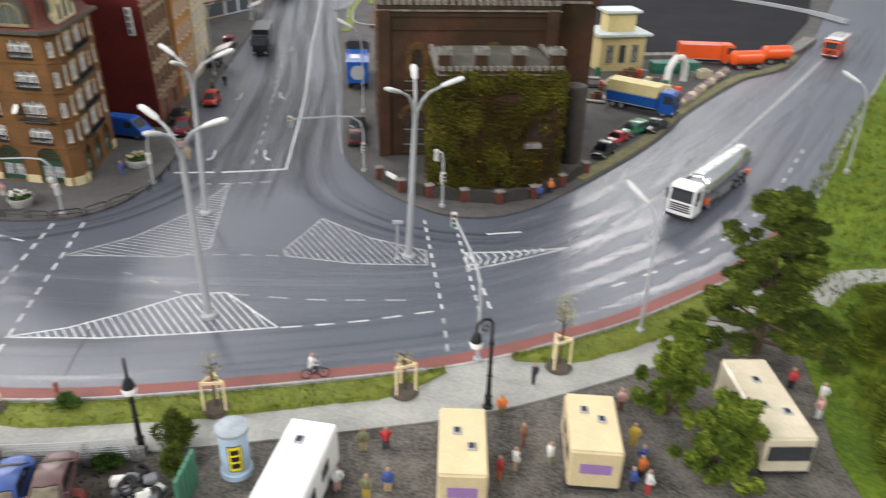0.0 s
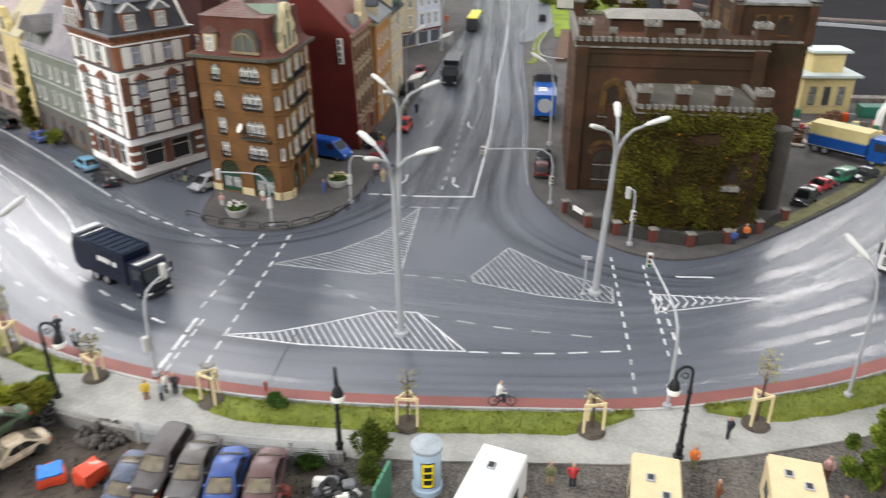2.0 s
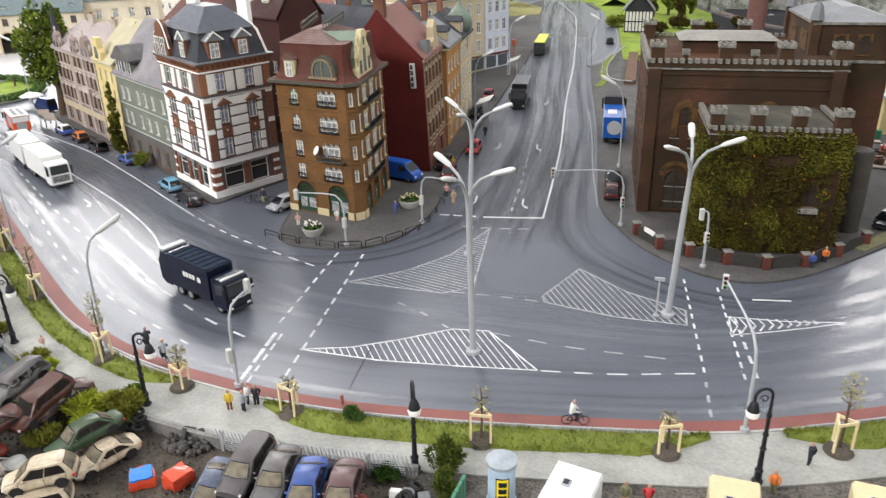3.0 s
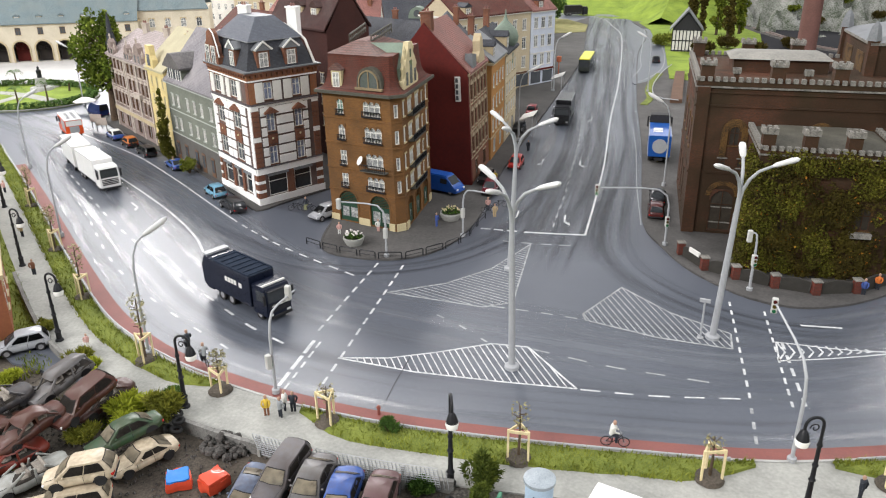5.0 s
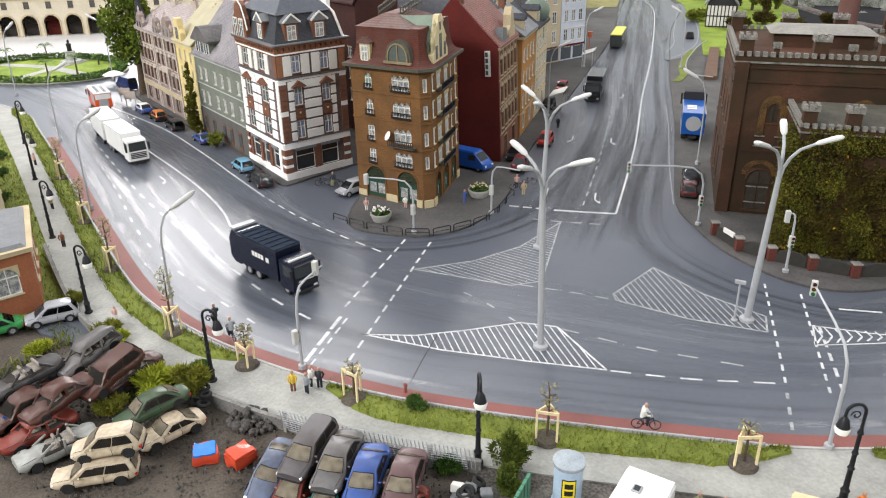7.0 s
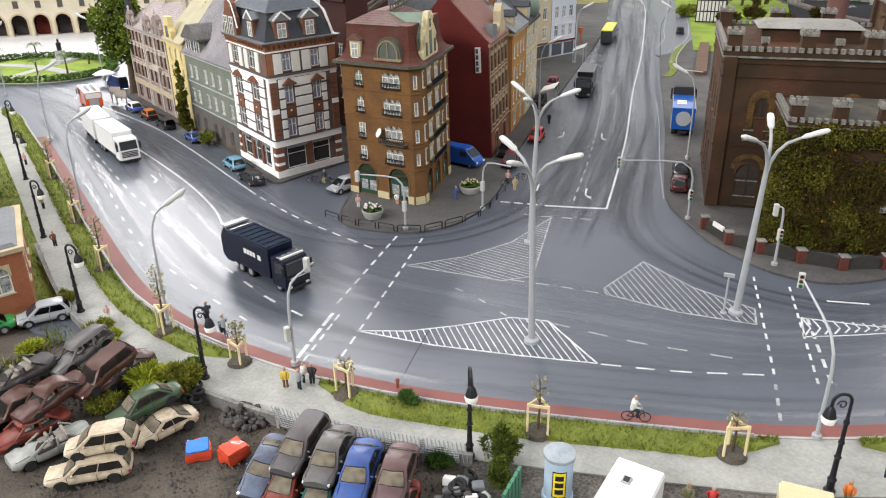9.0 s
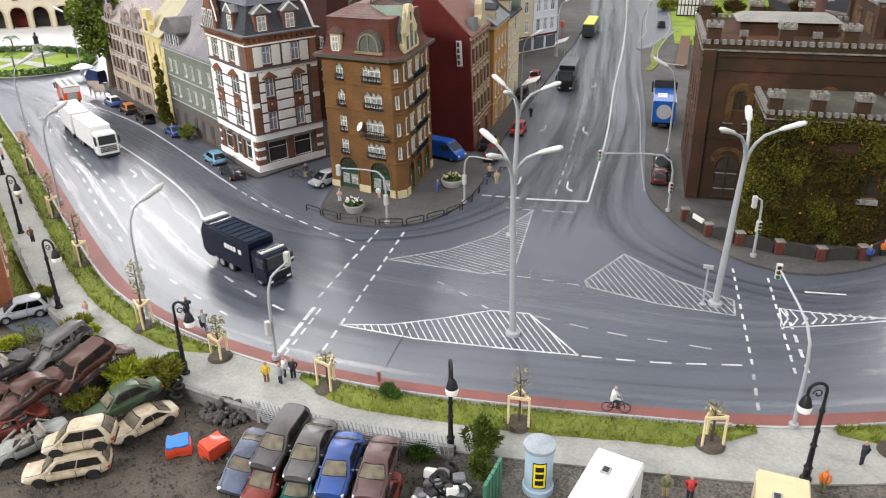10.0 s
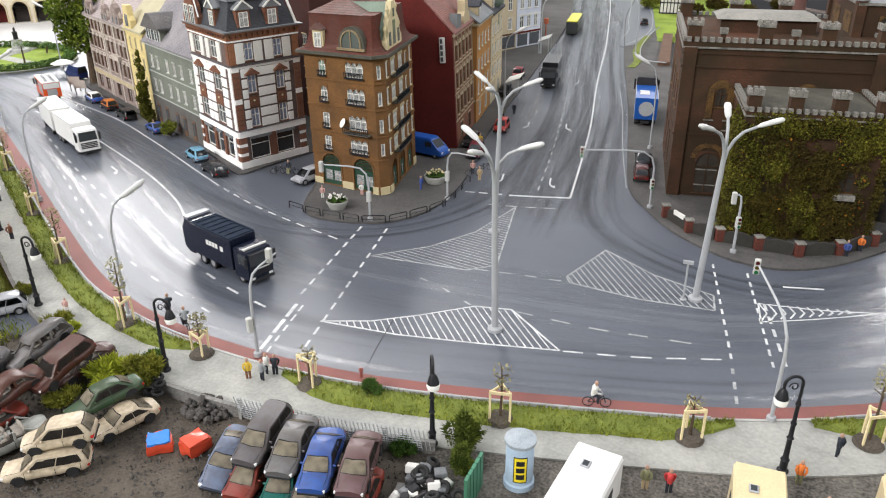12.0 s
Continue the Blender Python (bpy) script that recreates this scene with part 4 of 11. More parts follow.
part("wall", bm, TAN_BRICK, tan, smooth=False)
for z in (4.3, 7.15, 10.3, 13.4):
    band(tan, "string_course", TAN, z, z + 0.16, 0.1, TAN_BRICK)
for i, s, w in ((0, 0.65, 1.3), (0, 5.2, 1.7), (0, 9.35, 0.8), (1, 0.65, 1.2), (2, 0.6, 1.1), (2, 11.3, 1.3)):
    wall_panel(tan, "pier_base", CREAM, TAN, i, s, 0.1, w, 0.95, 0.14)
band(tan, "cornice", TAN, 16.25, 16.45, 0.3, TAN_BRICK)
band(tan, "gutter", TAN, 16.45, 16.8, 0.75, OLD_LEAD, "dull grey-green metal gutter")
bm = bmesh.new()
rings = [[bm.verts.new((x, y, z)) for x, y in inset(TAN, d)] for d, z in ((-0.55, 16.8), (0.05, 17.05), (0.4, 17.5), (0.62, 18.2), (0.75, 19.2), (0.85, 20.9))]
for a, b in zip(rings, rings[1:]):
    for k in range(5):
        bm.faces.new((a[k], a[(k + 1) % 5], b[(k + 1) % 5], b[k]))
bm.faces.new(rings[-1])
part("mansard_roof", bm, RED_TILE, tan, "weathered red-brown tile mansard with flared foot", smooth=False)
roof_slab(tan, "upper_roof", [TAN[0], (-42.6, 75.3), (-44.4, 88.2), TAN[4]], 20.85, 22.1, 0.7, 3.6, OLD_TILE)
for s, z, w in ((2.6, 13.95, 1.2), (7.25, 13.95, 2.7), (2.6, 10.85, 1.2), (7.25, 10.85, 2.7), (2.6, 7.65, 1.0), (2.6, 4.85, 1.1), (7.25, 4.85, 2.7)):
    m = edge_at(TAN, 0, s, z, 0.3)
    bm = bmesh.new()
    n = int(w / 0.22)
    xs = [c for k in range(n + 1) for c in (-w / 2 + (w - 0.06) * k / n, -w / 2 + (w - 0.06) * k / n + 0.06)]
    lattice(bm, xs, [0, 0.1, 0.55, 0.66], {(i, 1) for i in range(1, len(xs) - 1, 2)}, 0, 0.06)
    box(bm, -w / 2, 0.0, -0.1, w / 2, 0.4, 0.0)
    part("window_grille", bm, BLACK_IRON, tan, at=m)
iron_balcony(tan, TAN, 0, 7.35, 7.5, 3.7, 0.8)
for z in (7.5, 10.7, 13.8, 4.7):
    iron_balcony(tan, TAN, 2, 5.0, z, 5.4, 0.8)
d = dormer(tan, edge_at(TAN, 0, 2.2, 17.0, -0.2), 1.5, 2.1, 1.6, RED_TILE, CREAM, trim=OLD_TILE)
m = edge_at(TAN, 0, 7.1, 17.0, -0.1) @ Matrix.Scale(1.2, 4)
bm = bmesh.new()
side_prism(bm, [(-1.5, 0), (1.5, 0)] + [(1.45 * math.cos(math.pi * k / 14), 0.7 + 1.55 * math.sin(math.pi * k / 14)) for k in range(15)], -0.1, 1.6)
d = part("round_dormer", bm, OLD_LEAD, tan, "round-headed dormer with heavy surround", at=m)
bm = bmesh.new()
arc = [(1.05 * math.cos(math.pi * k / 14), 0.75 + 1.1 * math.sin(math.pi * k / 14)) for k in range(15)]
side_prism(bm, [(1.05, 0.3)] + arc + [(-1.05, 0.3)], -0.14, -0.102)
part("dormer_pane", bm, PANE, d)
bm = bmesh.new()
side_prism(bm, [(1.05, 0.3)] + arc + [(-1.05, 0.3), (-1.2, 0.3)] + [(x * 1.13, 0.75 + (z - 0.75) * 1.13) for x, z in arc[::-1]] + [(1.2, 0.3)], -0.24, -0.1)
box(bm, -0.07, -0.2, 0.3, 0.07, -0.142, 1.85)
part("dormer_frame", bm, OLD_STONE, d)
bm = bmesh.new()
box(bm, -1.6, -0.3, 0.05, 1.6, 0, 0.3, bevel=0.03)
part("sill", bm, OLD_STONE, d)
bm = bmesh.new()
side_prism(bm, [(-2.8, 0), (2.8, 0), (2.8, 0.9), (2.2, 1.5), (1.9, 2.7), (1.0, 3.5), (0.5, 4.5), (-0.5, 4.5), (-1.0, 3.5), (-1.9, 2.7), (-2.2, 1.5), (-2.8, 0.9)], -0.15, 0.5)
gab = part("shaped_gable", bm, CREAM, tan, "cream stone stepped gable", at=edge_at(TAN, 2, 4.2, 16.8, 0.0) @ Matrix.Diagonal((1.08, 1.0, 1.16, 1.0)))
for x, z, w2, h2 in ((-1.6, 0.4, 0.7, 1.3), (0, 0.4, 0.9, 2.3), (1.6, 0.4, 0.7, 1.3), (0, 3.0, 0.5, 0.8)):
    bm = bmesh.new()
    box(bm, x - w2 / 2, -0.2, z, x + w2 / 2, -0.152, z + h2)
    part("gable_pane", bm, PANE, gab)
for x in (-2.5, 2.5, -1.5, 1.5):
    bm = bmesh.new()
    lathe(bm, [(0.2, 0.8), (0.14, 1.6), (0.26, 1.9), (0.02, 2.5)], 8, x, 0.1)
    part("finial", bm, CREAM, gab, at=P(0, 0, 0.2 if abs(x) > 2 else 1.9))
bm = bmesh.new()
side_prism(bm, [(-3.0, 0), (3.0, 0), (2.7, 2.4), (0, 5.0), (-2.7, 2.4)], 0.5, 5.6)
part("gable_roof", bm, GREEN_COPPER, tan, "green copper cross roof", at=edge_at(TAN, 2, 4.2, 16.9, 0.1))
bm = bmesh.new()
lathe(bm, [(0.05, 0), (0.5, 0.14), (0.58, 0.2)], 14)
bmesh.ops.transform(bm, matrix=pose(0, 0, 0, 60, 0, -30), verts=bm.verts)
part("satellite_dish", bm, FRAME_WHITE, tan, "white satellite dish", at=edge_at(TAN, 0, 5.6, 8.6, 0.55))

for a, b in (((-49.7, 80.6), (-51.2, 87.6)), ((-46.6, 80.3), (-47.4, 87.4))):
    a, b = Vector((*a, 21.9)), Vector((*b, 22.5))
    bm = bmesh.new()
    for k in range(9):
        q = a.lerp(b, k / 8)
        tube(bm, [(q.x, q.y, q.z - 0.4), (q.x, q.y, q.z + 0.7)], 0.08, 5)
    for dz in (0.1, 0.7):
        tube(bm, [tuple(a + Vector((0, 0, dz))), tuple(b + Vector((0, 0, dz)))], 0.11, 5)
    part("roof_cresting", bm, OLD_LEAD, tan, "dark iron cresting along the roof top")
lean(tan, -46.5, 80.0, -1.0)
# white and red brick corner house
UPPER_SLATE = masonry("grey_blue_slate", (0.115, 0.125, 0.15), (0.09, 0.098, 0.118), (0.07, 0.075, 0.09), 0.22, 0.16, 0.012, 0.5, (0.16, 0.17, 0.19), 0.2)
WH = [(-74.1, 83.6), (-63.2, 77.3), (-59.0, 86.6), (-69.9, 92.8)]
L0, L1 = length(WH, 0), length(WH, 1)
white = thing("corner_house", P(), "white panelled and red brick corner house with slate mansard", "building")
UP = ((5.5, 2.4), (9.9, 2.4), (14.1, 2.2))
WCOL = {0: ((2.6, 1.9), (7.9, 2.0)), 1: ((2.75, 1.2), (7.0, 1.2))}
bm = bmesh.new()
for i in range(4):
    p, q = WH[i], WH[(i + 1) % 4]
    holes = []
    for s, w in WCOL.get(i, ()):
        for k, (z, h) in enumerate(UP):
            holes.append((s - w / 2, z, s + w / 2, z + h))
            add_window(white, p, q, s, z, w, h, "gable" if k == 1 else "cross", FRAME_WHITE, RED_BRICK, PANE_BLUE if i else PANE)
    for s, w, z0 in {0: ((3.0, 2.2, 1.3), (6.5, 1.6, 0.4), (9.8, 2.0, 1.3)), 1: ((3.0, 2.9, 1.2), (6.9, 2.7, 1.2))}.get(i, ()):
        holes.append((s - w / 2, z0, s + w / 2, 4.2))
        add_window(white, p, q, s, z0, w, 4.2 - z0, "transom", FRAME_WHITE, GREY_RENDER, PANE_DARK)
        wall_panel(white, "awning_box", ZINC, WH, i, s, 4.0, w + 0.2, 0.3, 0.35)
    wall_mesh(bm, p, q, 0.1, 17.6, holes)
bm.faces.new([bm.verts.new((x, y, 17.6)) for x, y in WH])
part("wall", bm, material("brick_dust_joint", (0.17, 0.12, 0.105), (0.1, 0.075, 0.07), 0.9, 1.0, 1.0), white, smooth=False)
ROWS = [(5.36 + k * 1.33, 1.1) for k in range(6)]
for i, strips in ((0, ((0.95, 0.75), (4.45, 1.35), (5.95, 1.35), (10.1, 1.7))), (1, ((1.66, 0.86), (4.88, 2.6), (8.12, 0.86)))):
    for s, w in strips:
        for z, h in ROWS:
            wall_panel(white, "white_panel", WHITE_PLASTER, WH, i, s, z, w - 0.04, h, 0.1, 0.045)
    top = 13.85
    for s, w in WCOL[i]:
        for d in (-1, 1):
            wall_panel(white, "shutter", FRAME_WHITE, WH, i, s + d * (w / 2 + 0.74), top, 1.22, 2.5, 0.16, 0.03, "white wall shutter")
        wall_panel(white, "apron_panel", RED_BRICK, WH, i, s, 8.2, w + 0.2, 1.3, 0.14)
        wall_panel(white, "white_panel", WHITE_PLASTER, WH, i, s, 12.36, w + 0.5, 0.82, 0.09, 0.03)
        bm = bmesh.new()
        side_prism(bm, [(-w / 2 - 0.42, 0), (w / 2 + 0.42, 0), (w / 2 + 0.42, 0.14), (0, 0.86), (-w / 2 - 0.42, 0.14)], -0.34, 0.05)
        part("pediment", bm, RED_BRICK, white, "red-brown window pediment", at=edge_at(WH, i, s, 12.28, 0.1))
        bm = bmesh.new()
        lathe(bm, [(0.16, 0), (0.1, 0.08), (0.02, 0.12)], 8)
        bmesh.ops.transform(bm, matrix=pose(0, 0, 0, 90, 0, 0), verts=bm.verts)
        part("rosette", bm, CREAM, white, at=edge_at(WH, i, s, 8.95, 0.15))
    L = L0 if i == 0 else L1
    for z0, z1, mat, out in ((4.35, 5.2, WHITE_PLASTER, 0.2), (5.2, 5.32, JOINT_GREY, 0.28), (13.2, 13.5, WHITE_PLASTER, 0.15), (13.5, 13.65, JOINT_GREY, 0.28), (16.55, 16.75, WHITE_PLASTER, 0.22)):
        wall_panel(white, "string_course", mat, WH, i, L / 2, z0, L + 0.1, z1 - z0, out)
# brick corner strips with white blocks
for i, s, w in ((0, L0 - 0.4, 0.8), (1, 0.5, 1.0), (1, L1 - 0.5, 1.0), (0, 0.3, 0.6)):
    for k in range(12):
        z = 5.35 + k * 0.68
        wall_panel(white, "quoin", WHITE_PLASTER if i == 0 or k % 6 == 5 else RED_BRICK, WH, i, s, z, w, 0.62, 0.12)
    for k in range(5):
        wall_panel(white, "quoin", WHITE_PLASTER if k % 2 else RED_BRICK, WH, i, s, 1.0 + (k // 2) * 1.25 + (k % 2) * 0.85, w, 0.38 if k % 2 else 0.83, 0.14)
    wall_panel(white, "quoin", ORANGE_BRICK if i else RED_BRICK, WH, i, s, 13.75, w, 2.7, 0.12)
for s in (4.93,):
    wall_panel(white, "shop_pier", RED_BRICK, WH, 1, s, 1.0, 1.1, 3.3, 0.16)
for s in (1.4, 4.9, 8.0, 11.2):
    wall_panel(white, "shop_pier", RED_BRICK if s < 10 else WHITE_PLASTER, WH, 0, s, 0.5, 0.8, 3.8, 0.16)
band(white, "plinth", WH, 0.1, 1.1, 0.18, WHITE_PLASTER)
band(white, "frieze", WH, 16.75, 17.5, 0.2, ORANGE_BRICK)
for i in (0, 1):
    L = L0 if i == 0 else L1
    n = int(L / 0.75)
    for k in range(n):
        wall_panel(white, "corbel", RED_BRICK, WH, i, (k + 0.5) * L / n, 17.05, 0.3, 0.45, 0.45)
band(white, "cornice", WH, 17.5, 17.75, 0.55, RED_BRICK, "red brick eaves")
band(white, "gutter", WH, 17.75, 17.9, 0.65, ZINC)
roof_slab(white, "mansard_roof", WH, 17.9, 21.2, 0.0, 1.3, SLATE, "dark slate mansard")
roof_slab(white, "roof_edge", WH, 21.2, 21.34, 1.0, 1.0, ZINC)
roof_slab(white, "upper_roof", WH, 21.34, 24.0, 1.05, 3.7, UPPER_SLATE, "smooth grey-blue slate upper roof")
for i, ss in ((0, (8.3,)), (1, (2.6, 6.7))):
    for s in ss:
        dm = dormer(white, edge_at(WH, i, s, 18.1, -0.1), 1.9, 2.2, 1.8, SLATE, RED_BRICK, trim=ZINC)
        for d in (-1, 1):
            bm = bmesh.new()
            side_prism(bm, [(0, 3.38), (0, 3.14), (d * 1.2, 2.15), (d * 1.38, 2.3)] if d > 0 else [(0, 3.14), (0, 3.38), (-1.38, 2.3), (-1.2, 2.15)], -0.32, -0.2)
            part("bargeboard", bm, FRAME_WHITE, dm)
bm = bmesh.new()
side_prism(bm, [(-2.3, 0), (2.3, 0), (2.3, 1.6), (1.9, 2.0), (1.8, 3.0), (1.2, 3.5), (0.9, 4.6), (0, 5.1), (-0.9, 4.6), (-1.2, 3.5), (-1.8, 3.0), (-1.9, 2.0), (-2.3, 1.6)], -0.25, 0.6)
gab = part("shaped_gable", bm, RED_BRICK, white, "red brick curved gable with white edging", at=edge_at(WH, 0, 2.5, 17.2, 0.2))
for x in (-0.95, 0.95):
    bm = bmesh.new()
    box(bm, x - 0.6, -0.3, 0.6, x + 0.6, -0.252, 2.9)
    part("gable_pane", bm, PANE, gab)
    bm = bmesh.new()
    lattice(bm, [x - 0.65, x - 0.52, x - 0.05, x + 0.05, x + 0.52, x + 0.65], [0.55, 0.68, 2.1, 2.2, 2.85, 3.0], {(1, 1), (3, 1), (1, 3), (3, 3)}, -0.36, -0.25)
    part("gable_frame", bm, FRAME_WHITE, gab)
for d in (-1, 1):
    for a, b in (((2.3, 1.6), (1.8, 3.0)), ((1.8, 3.0), (0.9, 4.6)), ((0.9, 4.6), (0, 5.1))):
        bm = bmesh.new()
        tube(bm, [(d * a[0], -0.05, a[1]), (d * b[0], -0.05, b[1])], 0.1, 6)
        part("gable_edging", bm, WHITE_PLASTER, gab)
bm = bmesh.new()
tube(bm, [(0.1, -0.1, -0.2), (-0.2, 0.3, 1.2), (-0.6, 0.9, 3.2), (-1.0, 1.5, 3.9), (-2.2, 3.4, 5.2)], 0.17, 6)
part("verge", bm, FRAME_WHITE, white, "white painted verge", at=edge_at(WH, 1, L1 - 0.1, 17.7, 0.1))
for x, y in ((-69.6, 86.8), (-62.0, 87.0)):
    chimney(white, x, y, 21.3, 24.8, 1.5, 1.0, WHITE_PLASTER)

# terrace along the main street: grey, yellow and brown fronts
DV = Vector((-0.876, 0.482)).normalized()
BK = Vector((0.482, 0.876))


def terrace(s0, s1, depth=12.5):
    o = Vector((-73.9, 83.6))
    a, b = o + DV * s0, o + DV * s1
    return [tuple(b), tuple(a), tuple(a + BK * depth), tuple(b + BK * depth)]


def street_house(name, label, plan, eaves, ridge, wall_mat, roof_mat, n, floors, ww=0.9, trim=SAND, frame_mat=FRAME_WHITE, style="cross", storeys=(3.4,), shop=True, columns=None):
    w = length(plan, 0)
    fl = [(0.8, 2.3)] + floors if shop else floors
    up = tuple(range(1 if shop else 0, len(fl)))
    f = {0: ([(s, ww, style, up) for s in columns] if columns else cols(w, n, ww, style, 0.5, up)) + (cols(w, max(2, n // 2), 1.8, "shop", 0.6, (0,)) if shop else [])}
    ob = house(name, label, plan, 0.1, eaves, wall_mat, f, fl, trim, frame_mat, storeys=storeys)
    band(ob, "cornice", plan, eaves - 0.35, eaves, 0.35, trim)
    gable_roof(ob, plan[0], plan[1], length(plan, 1), eaves, ridge, 0.4, roof_mat, wall_mat)
    return ob


GREY = terrace(0.05, 19.0)
grey = street_house("terraced_house", "grey-green rendered terraced house with violet-grey slate roof", GREY, 12.7, 20.0, GREY_RENDER, PALE_SLATE, 6, [(5.3, 1.8), (9.0, 1.8)], 0.95, PALE_TRIM, storeys=(4.4, 8.2), shop=False, columns=(2.2, 4.4, 8.2, 10.9, 13.6, 17.0))
wall_panel(grey, "ground_floor", DARK_RENDER, GREY, 0, 9.5, 0.1, 18.9, 4.25, 0.08)
for s in (2.0, 5.4, 9.5, 12.2, 15.6):
    dr = wall_panel(grey, "shop_door", BROWN_WOOD, GREY, 0, s, 0.3, 1.3, 2.9, 0.14)
    wall_panel(grey, "shop_pane", PANE, GREY, 0, s, 1.0, 0.9, 1.9, 0.17)
m = edge_at(GREY, 0, 4.2, 12.6, -0.1)
bm = bmesh.new()
box(bm, -2.8, 0, 0, 2.8, 4.5, 2.6)
dm = part("dormer", bm, GREY_RENDER, grey, "wide box dormer with white windows", at=m)
bm = bmesh.new()
lattice(bm, [-2.7, -2.55, -1.7, -1.55, -0.8, -0.6, 0.6, 0.8, 1.55, 1.7, 2.55, 2.7], [0.3, 0.45, 2.2, 2.35], {(1, 1), (3, 1), (5, 1), (7, 1), (9, 1)}, -0.12, 0)
part("dormer_frame", bm, FRAME_WHITE, dm)
bm = bmesh.new()
box(bm, -2.6, -0.05, 0.4, 2.6, -0.004, 2.25)
part("dormer_pane", bm, PANE, dm)
bm = bmesh.new()
side_prism(bm, [(-3.4, 2.4), (3.4, 2.4), (3.4, 2.7), (0.6, 4.6), (-0.6, 4.6), (-3.4, 2.7)], -0.5, 5.5)
part("dormer_roof", bm, DARK_SLATE, dm)
YEL = terrace(19.1, 27.4)
yellow = street_house("terraced_house", "narrow pale yellow rendered house with shaped gable", YEL, 13.6, 19.4, YELLOW_RENDER, FADED_YELLOW, 3, [(4.9, 1.8), (7.8, 1.8), (10.7, 1.8)], 0.8, YELLOW_RENDER, storeys=(4.0,), frame_mat=FRAME_CREAM)
bm = bmesh.new()
side_prism(bm, [(-1.7, 0), (1.7, 0), (1.7, 1.6), (1.1, 2.2), (0.9, 3.8), (-0.9, 3.8), (-1.1, 2.2), (-1.7, 1.6)], -0.2, 0.7)
gab = part("shaped_gable", bm, YELLOW_RENDER, yellow, at=edge_at(YEL, 0, 2.6, 13.6, 0.1))
bm = bmesh.new()
box(bm, -0.6, -0.26, 0.6, 0.6, -0.202, 2.4)
part("gable_pane", bm, PANE, gab)
LILAC_TILE = masonry("faded_lilac_tile", (0.4, 0.345, 0.335), (0.33, 0.28, 0.27), (0.2, 0.165, 0.16), 0.22, 0.2, 0.02, 0.75, (0.24, 0.21, 0.2), 0.3)
BRN = terrace(27.5, 39.4)
brown = street_house("terraced_house", "pinkish-brown stone terraced house with ornate window surrounds", BRN, 13.6, 17.6, BROWN_STONE, LILAC_TILE, 5, [(4.9, 2.2), (8.2, 2.1), (11.2, 1.8)], 1.1, PALE_STONE, BROWN_WOOD, "gable", storeys=(4.0, 7.6, 10.9))
BRN2 = terrace(39.5, 48.8)
brown2 = street_house("terraced_house", "pinkish-brown stone end house with a small corner spire", BRN2, 13.6, 17.2, BROWN_STONE, LILAC_TILE, 4, [(4.9, 2.2), (8.2, 2.1), (11.2, 1.8)], 1.1, PALE_STONE, BROWN_WOOD, "gable", storeys=(4.0, 7.6, 10.9))
for hs, pl in ((brown, BRN), (brown2, BRN2)):
    wall_panel(hs, "ground_floor", SAND, pl, 0, length(pl, 0) / 2, 3.3, length(pl, 0), 0.65, 0.16)
    for s in [length(pl, 0) * f for f in ((0.03, 0.5, 0.97) if hs is brown else (0.05, 0.95))]:
        wall_panel(hs, "pilaster", PALE_STONE, pl, 0, s, 0.2, 0.5, 13.3, 0.14)
wall_panel(brown, "balcony", PALE_STONE, BRN, 0, 6.2, 7.5, 3.4, 0.8, 0.7)
bm = bmesh.new()
c = Vector(BRN2[0]) + BK * 0.9 - DV * 0.6
lathe(bm, [(0.9, 12.2), (0.9, 15.0), (1.1, 15.1), (0.75, 16.4), (0.08, 20.8)], 8, c.x, c.y)
part("spire", bm, SLATE, brown2)
for hs, pl in ((brown, BRN), (brown2, BRN2), (grey, GREY), (yellow, YEL)):
    c = (Vector(pl[0]) + Vector(pl[1]) + Vector(pl[2]) + Vector(pl[3])) / 4
    chimney(hs, c.x + 1.0, c.y - 1, 16, 18.8 if hs is not grey else 20.6, 1.0, 0.7, CREAM if hs is yellow else PALE_STONE)
for s, w2, h2, hs, pl in ((3.0, 1.6, 2.7, brown, BRN), (8.6, 2.2, 3.5, brown, BRN), (3.4, 1.7, 2.9, brown2, BRN2)):
    bm = bmesh.new()
    side_prism(bm, [(-w2, 0), (w2, 0), (w2, h2 * 0.4), (w2 * 0.6, h2 * 0.52), (w2 * 0.5, h2 * 0.8), (0, h2), (-w2 * 0.5, h2 * 0.8), (-w2 * 0.6, h2 * 0.52), (-w2, h2 * 0.4)], -0.2, 0.7)
    gab = part("cross_gable", bm, BROWN_STONE, hs, at=edge_at(pl, 0, s, 13.6, 0.1))
    for x in (-0.45, 0.45):
        bm = bmesh.new()
        box(bm, x * w2 - 0.28, -0.26, 0.3, x * w2 + 0.28, -0.202, h2 * 0.42)
        part("gable_pane", bm, PANE, gab)
    for x, z in ((-w2, h2 * 0.4), (w2, h2 * 0.4), (0, h2)):
        bm = bmesh.new()
        lathe(bm, [(0.2, z - 0.15), (0.12, z + 0.3), (0.2, z + 0.5), (0.02, z + 1.0)], 7, x, 0.1)
        part("finial", bm, PALE_STONE, gab)

# row along the side street
SD = Vector((-0.14, 0.99))
SL = Vector((-0.99, -0.14))


def row_plan(s0, s1, depth=15.0, out=0.0):
    a, b = Vector((-39.9, 95.9)) + SD * s0 - SL * out, Vector((-39.9, 95.9)) + SD * s1 - SL * out
    return [tuple(a), tuple(b), tuple(b + SL * depth), tuple(a + SL * depth)]


